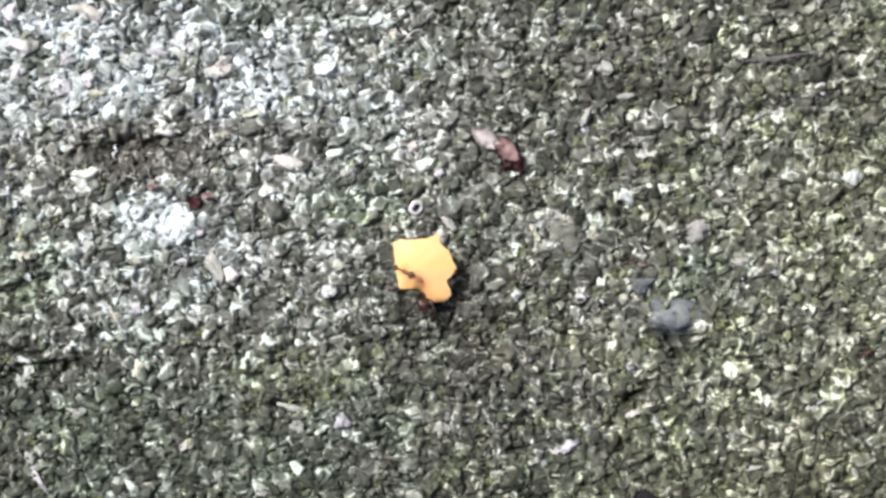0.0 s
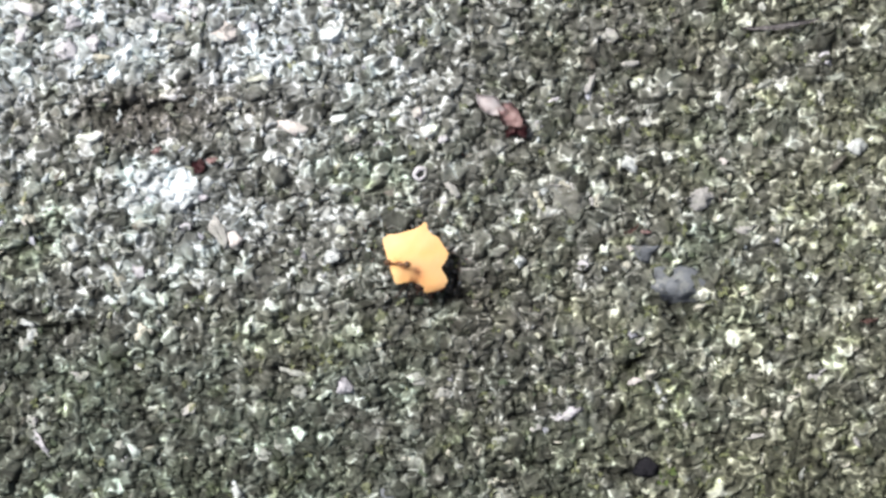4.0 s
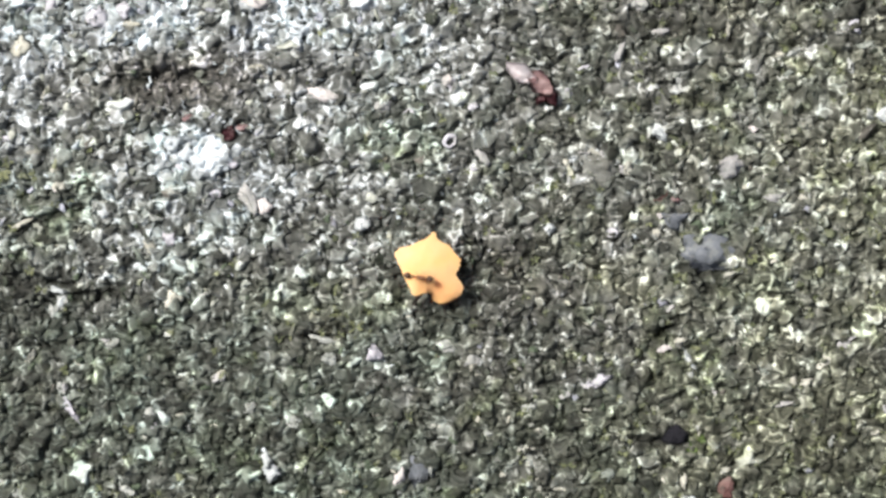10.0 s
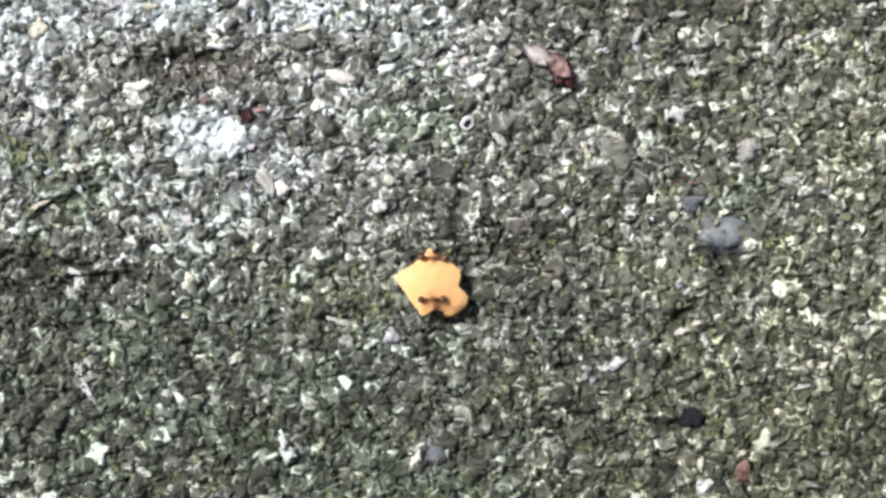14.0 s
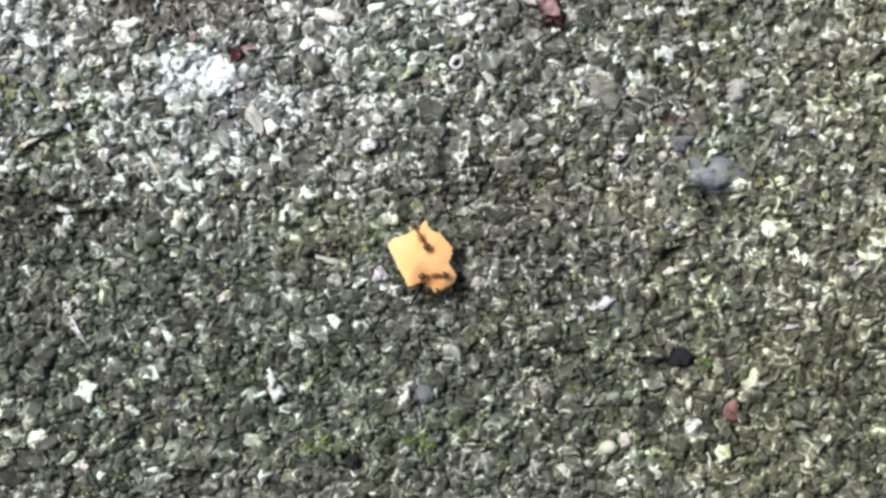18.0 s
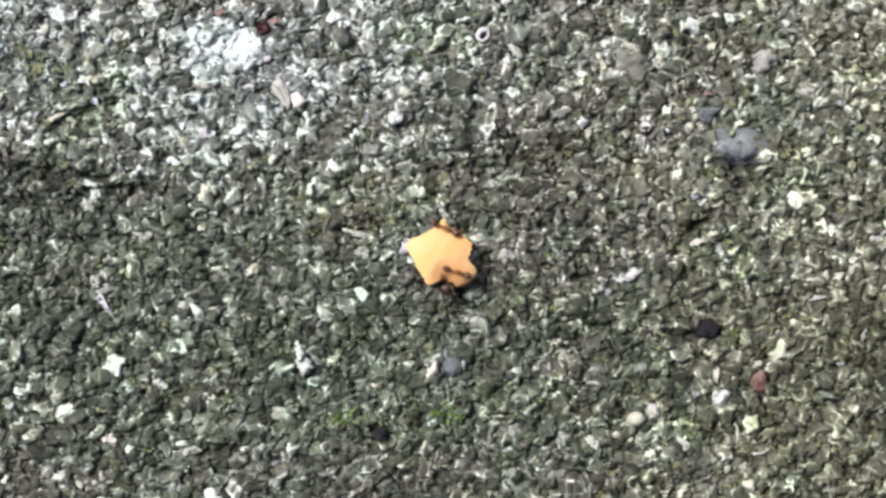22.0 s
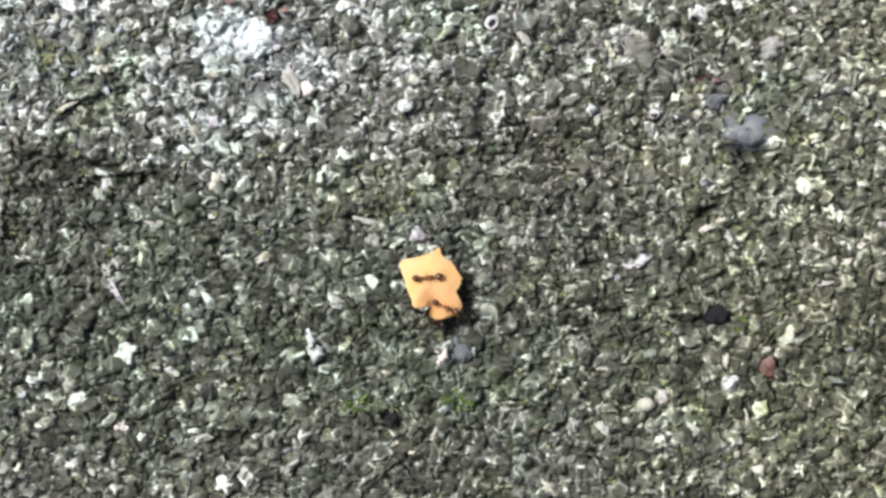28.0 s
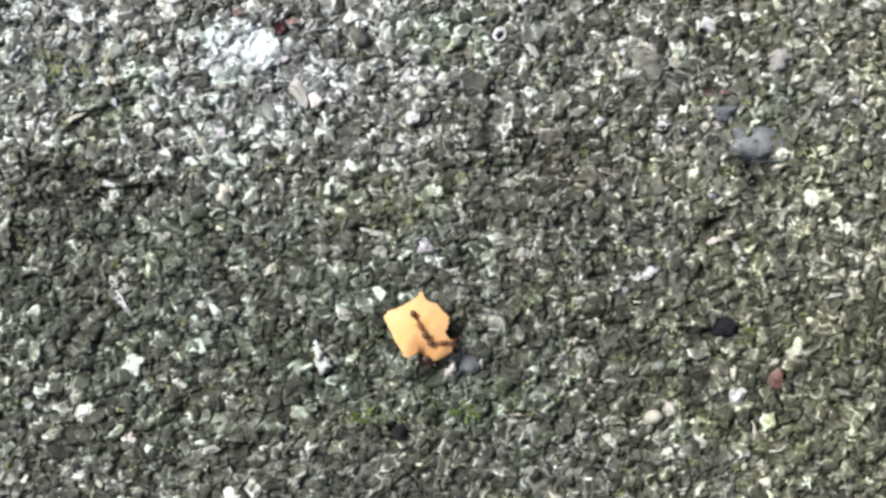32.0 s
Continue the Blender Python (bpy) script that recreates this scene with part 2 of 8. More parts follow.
def part(name, bm, material, parent=None, label="", smooth=False):
    """Links a bmesh as one mesh object, under a thing or a part of it."""
    me = bpy.data.meshes.new(name)
    bm.to_mesh(me)
    bm.free()
    if smooth:
        for f in me.polygons:
            f.use_smooth = True
    for m in material if isinstance(material, (list, tuple)) else [material]:
        me.materials.append(m)
    ob = new(name, me)
    if parent:
        ob.parent = parent
    return tagged(ob, label)


def build_ground():
    fine = np.arange(-110, 110.1, 1.0)
    far = [113, 118, 126, 140, 165, 210, 300, 480, 900, 2000, 6000, 20000, 80000, 300000]
    ax = np.concatenate([-np.array(far[::-1], float), fine, np.array(far, float)])
    gx, gy = np.meshgrid(ax, ax, indexing="ij")
    z = relief(gx.ravel(), gy.ravel())
    z -= 1.5 * ((gx.ravel() > -78) & (gx.ravel() < 68) & (gy.ravel() > -68) & (gy.ravel() < 39))
    n = len(ax)
    verts = np.stack([gx.ravel() * MM, gy.ravel() * MM, z * MM], 1)
    i = np.arange(n * n).reshape(n, n)
    faces = np.stack([i[:-1, :-1], i[1:, :-1], i[1:, 1:], i[:-1, 1:]], -1).reshape(-1, 4)
    me = bpy.data.meshes.new("ground")
    me.from_pydata(verts.tolist(), [], faces.tolist())
    me.polygons.foreach_set("use_smooth", [True] * len(me.polygons))
    me.materials.append(M_BED)
    return tagged(new("ground", me), "weathered grey-green concrete ground with gritty surface", "ground", kind="structure")


ground = build_ground()


def lattice(x, y, step, seed):
    """Smooth uneven values of about -1 to 1 with lumps of step mm."""
    g = np.random.default_rng(seed)
    n = 512
    v = g.uniform(-1, 1, (n, n))
    c, k = math.cos(0.7 * seed), math.sin(0.7 * seed)
    u, w = (x * c - y * k) / step + 4096.37, (x * k + y * c) / step + 4096.71
    i, j = np.floor(u).astype(int), np.floor(w).astype(int)
    fu, fw = u - i, w - j
    fu, fw = fu * fu * (3 - 2 * fu), fw * fw * (3 - 2 * fw)
    i0, i1, j0, j1 = i % n, (i + 1) % n, j % n, (j + 1) % n
    return (v[i0, j0] * (1 - fu) + v[i1, j0] * fu) * (1 - fw) + (v[i0, j1] * (1 - fu) + v[i1, j1] * fu) * fw


def grain_bed(x, y, step, seed, rise, lean, spread_up, fill=(0.50, 0.80)):
    """Rounded, tilted grains that overlap: height, grain, how far out on it and its bearing, and the grains' middles, mm."""
    g = np.random.default_rng(seed)
    nx, ny = int(190 / step) + 4, int(150 / step) + 4
    n = nx * ny
    jx, jy = g.uniform(0.08, 0.92, n), g.uniform(0.08, 0.92, n)
    long, flat, turn = g.uniform(*fill, n) * step, g.uniform(0.62, 1.0, n), g.normal(0, 0.75, n)
    up, tx, ty = g.normal(0, spread_up, n), g.normal(0, lean, n), g.normal(0, lean, n)
    lobes, lobe_turn, lobe_size = g.integers(2, 6, n), g.uniform(0, 6.283, n), g.uniform(0.08, 0.28, n)
    power = g.uniform(2.6, 7.0, n)
    u, v = (x + 96) / step, (y + 88) / step
    iu, iv = np.floor(u).astype(int), np.floor(v).astype(int)
    high, cell, out, bearing = np.full(x.shape, -9.0), np.zeros(x.shape, int), np.full(x.shape, 2.0), np.zeros_like(x)
    for a in (-1, 0, 1):
        for b in (-1, 0, 1):
            ca, cb = np.clip(iu + a, 0, nx - 1), np.clip(iv + b, 0, ny - 1)
            k = ca * ny + cb
            dx, dy = (u - ca - jx[k]) * step, (v - cb - jy[k]) * step
            c, s = np.cos(turn[k]), np.sin(turn[k])
            p, q = (dx * c + dy * s) / long[k], (dy * c - dx * s) / (long[k] * flat[k])
            th = np.arctan2(q, p)
            d = np.hypot(p, q) * (1 + lobe_size[k] * np.sin(lobes[k] * th + lobe_turn[k]))
            h = up[k] + tx[k] * dx + ty[k] * dy + rise * (1 - np.minimum(d, 1.6) ** power[k])
            top = h > high
            high, cell, out, bearing = np.where(top, h, high), np.where(top, k, cell), np.where(top, d, out), np.where(top, th + turn[k], bearing)
    mid = np.stack([(np.arange(n) // ny + jx) * step - 96, (np.arange(n) % ny + jy) * step - 88], 1)
    return high, cell, out, bearing, mid


def from_line(x, y, x1, y1, x2, y2):
    """How far each point lies from a wandering line between two places, mm."""
    dx, dy = x2 - x1, y2 - y1
    t = np.clip(((x - x1) * dx + (y - y1) * dy) / (dx * dx + dy * dy), 0, 1)
    return np.hypot(x - x1 - t * dx, y - y1 - t * dy) + 0.70 * lattice(x, y, 2.6, 81) + 0.35 * lattice(x, y, 1.0, 86)


# small open crevices: from, to, half width, depth in mm
GROOVES = [(-18.1, -51.2, -17.0, -50.7, 0.80, 1.2), (-71.0, -13.0, -65.0, -14.6, 0.50, 0.6), (-63.0, -14.2, -57.5, -15.0, 0.50, 0.6), (-70.5, -18.2, -61.0, -19.3, 0.5, 0.7), (-63.5, -23.6, -54.0, -23.0, 0.45, 0.6), (-65.4, -7.0, -56.1, -3.9, 0.40, 0.80), (-68.7, -46.2, -64.6, -46.1, 0.56, 0.80), (-43.5, -53.4, -38.7, -52.9, 0.48, 0.70), (23.3, -23.8, 27.7, -19.9, 0.72, 0.80), (27.7, -19.9, 31.0, -17.6, 0.50, 0.40), (32.0, -15.4, 35.3, -13.1, 0.50, 0.45), (28.5, -12.4, 37.3, -12.4, 0.56, 0.70), (25.3, 23.3, 35.7, 20.5, 0.56, 0.60), (-49.9, 14.1, -38.7, 15.3, 0.56, 0.60), (-61.1, -17.1, -50.7, -15.9, 0.64, 0.80), (-7.5, -12.7, 3.7, -11.5, 0.48, 0.50), (-9.9, -14.3, -6.7, -12.7, 0.48, 0.50), (-27.5, -22.3, -14.7, -20.7, 0.48, 0.50), (22.1, -36.3, 28.5, -37.1, 0.72, 0.80)]


# curved rows of pale grains: middle, radius in mm, from and to in degrees
ARCHES = [(18.0, 1.6, 3.8, 15, 175), (39.5, -24.5, 3.0, 40, 150)]


def build_crust():
    """The worn skin of the concrete: rounded grains grown together, with finer ones and dark slits between them."""
    d = 0.135
    ax, ay = np.arange(-79, 69, d), np.arange(-69, 40, d)
    gx, gy = np.meshgrid(ax, ay, indexing="ij")
    x, y = gx.ravel(), gy.ravel()
    wx = x + 0.40 * lattice(x, y, 2.2, 51) + 0.30 * lattice(x, y, 1.0, 53) + 0.10 * lattice(x, y, 0.5, 57)
    wy = y + 0.40 * lattice(x, y, 2.2, 52) + 0.30 * lattice(x, y, 1.0, 54) + 0.10 * lattice(x, y, 0.5, 58)
    h1, c1, o1, b1, m1 = grain_bed(wx, wy, 1.9, 61, 0.66, 0.25, 0.28)
    h2, c2, o2, b2, m2 = grain_bed(wx + 0.3 * wy, wy * 1.12, 1.06, 63, 0.52, 0.32, 0.25)
    m2[:, 1] /= 1.12
    m2[:, 0] -= 0.3 * m2[:, 1]
    coarse = -0.06 + 0.36 * lattice(x, y, 5.0, 65) + 0.15 * lattice(x, y, 14.0, 66)
    big = h1 + coarse > h2
    top = np.maximum(h1 + coarse, h2)
    bed = -0.22 + 0.25 * lattice(x, y, 1.2, 67)
    z = np.maximum(top, bed)
    z += 0.14 * lattice(wx, wy, 0.9, 68) + 0.08 * lattice(wx, wy, 0.45, 69)
    # fine slits that wander over the grains
    slit = np.exp(-(lattice(wx * 0.8, wy * 1.7, 1.7, 81) / 0.10) ** 2) * np.clip(0.45 + 1.3 * lattice(x, y, 1.8, 82) + 0.35 * np.clip(patch(DARK, x, y), 0, 1), 0, 1)
    z *= 1.2
    z -= 0.50 * slit
    z += relief(x, y) + 0.30
    gap = top < bed + 0.06
    for cx, cy, r in CLEAR:
        z -= 0.9 * np.clip(1.15 - np.hypot(x - cx, y - cy) / (r * 1.1), 0, 1) ** 0.5 * (np.hypot(x - cx, y - cy) < r * 1.2)
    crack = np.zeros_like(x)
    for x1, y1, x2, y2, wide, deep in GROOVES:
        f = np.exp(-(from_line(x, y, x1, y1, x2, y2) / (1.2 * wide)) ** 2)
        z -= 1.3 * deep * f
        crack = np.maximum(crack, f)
    rim = np.minimum(np.minimum(x + 79, 69 - x), np.minimum(y + 69, 40 - y))
    z -= 1.2 * np.clip(1 - rim / 1.5, 0, 1)
    g = np.random.default_rng(62)

    def lightness(mid):
        """How light each grain is: the weathered patches, then grain by grain."""
        n = len(mid)
        pale, dark, dirt = patch(PALE, mid[:, 0], mid[:, 1]), patch(DARK, mid[:, 0], mid[:, 1]), patch(DIRT, mid[:, 0], mid[:, 1])
        pale = pale * (1 + 0.75 * lattice(mid[:, 0], mid[:, 1], 5.5, 94)) + 0.14 * ripple(mid[:, 0], mid[:, 1], 5.0, 9)
        tone = 0.298 + 0.07 * lattice(mid[:, 0], mid[:, 1], 3.2, 93) + 0.13 * g.normal(0, 1, n) + 0.02 / (1 + np.exp(-(mid[:, 0] - 18) / 9.0)) + 0.115 * np.clip(pale, -0.2, 2.0) - 0.12 * np.clip(dark, 0, 1) - 0.08 * np.clip(dirt, 0, 1)
        bright = g.random(n) < np.clip(0.055 + 0.20 * pale - 0.05 * dark - 0.25 * dirt, 0.01, 0.7)
        return np.where(bright, g.uniform(0.52, 0.90, n), tone)

    l1, l2 = lightness(m1), lightness(m2)
    for cx, cy, rad, a0, a1 in ARCHES:
        for m, l in ((m1, l1), (m2, l2)):
            a = np.degrees(np.arctan2(m[:, 1] - cy, m[:, 0] - cx))
            on = (np.abs(np.hypot(m[:, 0] - cx, m[:, 1] - cy) - rad) < 0.65) & (a > a0) & (a < a1) & (g.random(len(l)) < 0.85)
            l[on] = np.maximum(l[on], g.uniform(0.55, 0.80, len(l))[on])
    tone = np.where(big, l1[c1], l2[c2])
    out, bearing = np.where(big, o1, o2), np.where(big, b1, b2)
    # pale rims part-way round many grains: worn lime, and lit edges painted in
    r1, r2 = g.uniform(0, 6.283, len(l1)), g.uniform(0, 6.283, len(l2))
    w1, w2 = g.uniform(-0.9, 1.0, len(l1)), g.uniform(-0.9, 1.0, len(l2))
    arc = np.cos(bearing - np.where(big, r1[c1], r2[c2])) + np.where(big, w1[c1], w2[c2]) - 0.30 + 0.5 * lattice(x, y, 1.0, 71)
    worn = np.clip(arc * 2.5, 0, 1) * np.exp(-((out - 0.78) / 0.13) ** 2)
    # a broken film of lime that runs from grain to grain
    film = np.clip(1.8 * (0.8 * lattice(x, y, 4.5, 95) + 0.45 * lattice(wx, wy, 1.8, 96)), 0, 1) * np.clip(patch(PALE, x, y), 0, 1.2)
    tone = tone + 0.16 * film
    # pale threads: bright curls of the grains' lit edges, put into the tone
    thread = np.exp(-(lattice(wx, wy, 1.12, 83) / 0.18) ** 2) * np.clip(0.42 + 1.5 * lattice(x, y, 1.8, 84) + 0.6 * lattice(x, y, 5.0, 85), 0, 1)
    # slits are darkened as well: their shade is put into the tone
    tone = tone + 0.47 * worn + 0.47 * thread - 0.14 * slit + 0.13 * lattice(wx, wy, 0.8, 72) + 0.11 * lattice(wx, wy, 0.42, 73)
    # gaps get a dark soil tone; the crevices' shade is painted in
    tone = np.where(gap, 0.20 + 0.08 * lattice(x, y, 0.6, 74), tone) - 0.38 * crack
    olive = patch(OLIVE, x, y) - 0.10 + 0.60 / (1 + np.exp(-(x - 22) / 9.0)) + 0.40 * lattice(x, y, 4.0, 75) + 0.30 * lattice(x, y, 1.6, 76)
    moss = np.clip(lattice(x, y, 3.2, 91) + 0.5 * lattice(x, y, 1.3, 92) - 0.68 + 0.25 * np.clip(patch(OLIVE, x, y) + patch(GREEN, x, y), 0, 1) - 0.5 * patch(PALE, x, y) + 0.12 / (1 + np.exp(-(x - 15) / 10.0)), 0, 0.4) * 2.5
    green = patch(GREEN, x, y) + 0.35 * lattice(x, y, 5.0, 77) + 0.30 * lattice(x, y, 2.0, 78) + 0.05
    na, nb = gx.shape
    i = np.arange(na * nb).reshape(na, nb)
    quads = np.stack([i[:-1, :-1], i[1:, :-1], i[1:, 1:], i[:-1, 1:]], -1).reshape(-1, 4)
    me = bpy.data.meshes.new("crust")
    me.vertices.add(na * nb)
    me.vertices.foreach_set("co", (np.stack([x, y, z], 1) * MM).ravel())
    me.loops.add(len(quads) * 4)
    me.loops.foreach_set("vertex_index", quads.ravel().astype(np.int32))
    me.polygons.add(len(quads))
    me.polygons.foreach_set("loop_start", np.arange(0, len(quads) * 4, 4, dtype=np.int32))
    me.polygons.foreach_set("use_smooth", np.ones(len(quads), bool))
    me.materials.append(M_CRUST)
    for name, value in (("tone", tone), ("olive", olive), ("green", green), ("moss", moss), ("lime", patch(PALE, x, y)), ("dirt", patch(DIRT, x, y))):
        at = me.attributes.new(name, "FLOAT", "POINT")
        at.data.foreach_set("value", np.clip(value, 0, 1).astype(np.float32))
    me.update()
    ob = new("crust", me)
    ob.parent = ground
    return tagged(ob, "worn crust of weathered grains grown together", kind="stuff")


def rough_stone(seed, level=2, jag=0.22):
    """Corners and triangles of an angular chip, about 1 across."""
    bm = bmesh.new()
    bmesh.ops.create_icosphere(bm, subdivisions=level, radius=0.5)
    g = np.random.default_rng(seed)
    cuts = [(Vector(g.normal(size=3)).normalized(), g.uniform(0.17, 0.40)) for _ in range(8)]
    for v in bm.verts:
        for nrm, d in cuts:
            over = v.co.dot(nrm) - d
            if over > 0:
                v.co -= nrm * over
        v.co += Vector(g.normal(size=3)) * 0.03 + v.co * jag * noise.noise(v.co * 3 + Vector((seed, 0, 0)))
        v.co *= 1.18
    co = np.array([v.co[:] for v in bm.verts])
    tri = np.array([[v.index for v in f.verts] for f in bm.faces])
    bm.free()
    return co, tri


def splinter(seed):
    """Corners and triangles of a bent, tapering sliver, about 1 long."""
    g = np.random.default_rng(seed)
    n, bend, kink = 5, g.uniform(-1.0, 1.0), g.uniform(-0.16, 0.16)
    co, tri = [], []
    for i in range(n):
        u = i / (n - 1) - 0.5
        w = 0.24 * (1 - (abs(u) * 1.75) ** 2) * g.uniform(0.45, 1.5)
        c = np.array([u, bend * (u * u - 0.1) + kink * (-1) ** i, 0.10 * math.cos(u * 3)])
        co += [c + (0, w, -0.12), c + (0, g.uniform(-0.05, 0.05), w * 1.1), c + (0, -w, -0.12)]
    for i in range(n - 1):
        for a, b in ((0, 1), (1, 2), (2, 0)):
            p, q, r, s = 3 * i + a, 3 * i + b, 3 * i + 3 + b, 3 * i + 3 + a
            tri += [(p, s, r), (p, r, q)]
    tri += [(0, 1, 2), (3 * n - 1, 3 * n - 2, 3 * n - 3)]
    return np.array(co), np.array(tri)


SLIVERS = [splinter(400 + i) for i in range(14)]
CHIPS_COARSE = [rough_stone(100 + i, 2, 0.75) for i in range(10)]
CHIPS_FINE = [rough_stone(200 + i, 1, 0.5) for i in range(10)]


def turns(n, tilt):
    """n rotation matrices: any heading, leaning by up to tilt radians or so."""
    h, a, l = RNG.uniform(0, 6.283, n), RNG.uniform(0, 6.283, n), np.abs(RNG.normal(0, tilt, n))
    spin = np.zeros((n, 3, 3))
    spin[:, 0, 0] = spin[:, 1, 1] = np.cos(h)
    spin[:, 0, 1], spin[:, 1, 0], spin[:, 2, 2] = -np.sin(h), np.sin(h), 1
    kx, ky = np.cos(a), np.sin(a)
    c, s = np.cos(l), np.sin(l)
    lean = np.zeros((n, 3, 3))
    lean[:, 0, 0], lean[:, 0, 1], lean[:, 0, 2] = c + kx * kx * (1 - c), kx * ky * (1 - c), ky * s
    lean[:, 1, 0], lean[:, 1, 1], lean[:, 1, 2] = kx * ky * (1 - c), c + ky * ky * (1 - c), -kx * s
    lean[:, 2, 0], lean[:, 2, 1], lean[:, 2, 2] = -ky * s, kx * s, c
    return lean @ spin


def scatter(name, x, y, z, size, chips, kinds, mats, flat=(0.55, 0.95), tilt=0.5):
    """One joined mesh of grains at the places given, mm."""
    n = len(x)
    scale = np.stack([size * RNG.uniform(0.8, 1.35, n), size * RNG.uniform(0.65, 1.05, n), size * RNG.uniform(*flat, n)], 1)
    rot = turns(n, tilt)
    which = RNG.integers(0, len(chips), n)
    vs, fs, ms, base = [], [], [], 0
    for k, (co, tri) in enumerate(chips):
        ids = np.nonzero(which == k)[0]
        if not len(ids):
            continue
        p = np.einsum("nij,nvj->nvi", rot[ids], co[None] * scale[ids][:, None, :])
        p += np.stack([x[ids], y[ids], z[ids]], 1)[:, None, :]
        vs.append(p.reshape(-1, 3) * MM)
        fs.append((tri[None] + (np.arange(len(ids)) * len(co))[:, None, None] + base).reshape(-1, 3))
        ms.append(np.repeat(kinds[ids], len(tri)))
        base += len(ids) * len(co)
    vs, fs, ms = np.concatenate(vs), np.concatenate(fs), np.concatenate(ms)
    me = bpy.data.meshes.new(name)
    me.vertices.add(len(vs))
    me.vertices.foreach_set("co", vs.ravel())
    me.loops.add(len(fs) * 3)
    me.loops.foreach_set("vertex_index", fs.ravel().astype(np.int32))
    me.polygons.add(len(fs))
    me.polygons.foreach_set("loop_start", np.arange(0, len(fs) * 3, 3, dtype=np.int32))
    for m in mats:
        me.materials.append(m)
    me.polygons.foreach_set("material_index", ms.astype(np.int32))
    me.update()
    me.validate()
    return new(name, me)


def spread(x0, x1, y0, y1, step, jitter=0.62):
    """Places on a shaken grid."""
    gx, gy = np.meshgrid(np.arange(x0, x1, step), np.arange(y0, y1, step * 0.87))
    gx[1::2] += step / 2
    gx, gy = gx.ravel(), gy.ravel()
    return gx + RNG.uniform(-jitter, jitter, len(gx)) * step, gy + RNG.uniform(-jitter, jitter, len(gy)) * step


# kept clear for the stones that are set by hand: x, y, radius in mm
CLEAR = [(-17.6, -50.9, 1.6), (33.0, -10.0, 1.9), (36.0, 2.6, 1.2), (28.2, -35.6, 1.1), (35.8, -42.7, 1.1), (-28.8, -41.1, 0.9), (-8.0, -41.4, 1.3), (5.1, -60.5, 0.9), (-14.2, -24.0, 1.0), (-16.2, -6.3, 1.0), (-41.3, 3.7, 0.9), (-32.5, -2.3, 1.1), (-30.3, -3.3, 0.9), (27.4, -4.7, 1.1), (-59.1, 28.5, 1.2), (-49.5, 33.7, 0.9), (-43.9, 26.6, 1.0), (-53.9, 22.5, 1.4), (-31.1, 25.3, 1.3), (-35.1, 28.5, 0.9), (-61.1, 32.9, 1.3), (-53.8, 23.1, 1.2), (-3.8, 5.8, 1.1), (-35.1, 6.6, 1.0), (26.2, -1.8, 1.0)]
# the stretch beside the ant's way, where the grit is picked out stone by stone
LANE = (-34.0, 18.0, -50.0, 10.0)


build_crust()


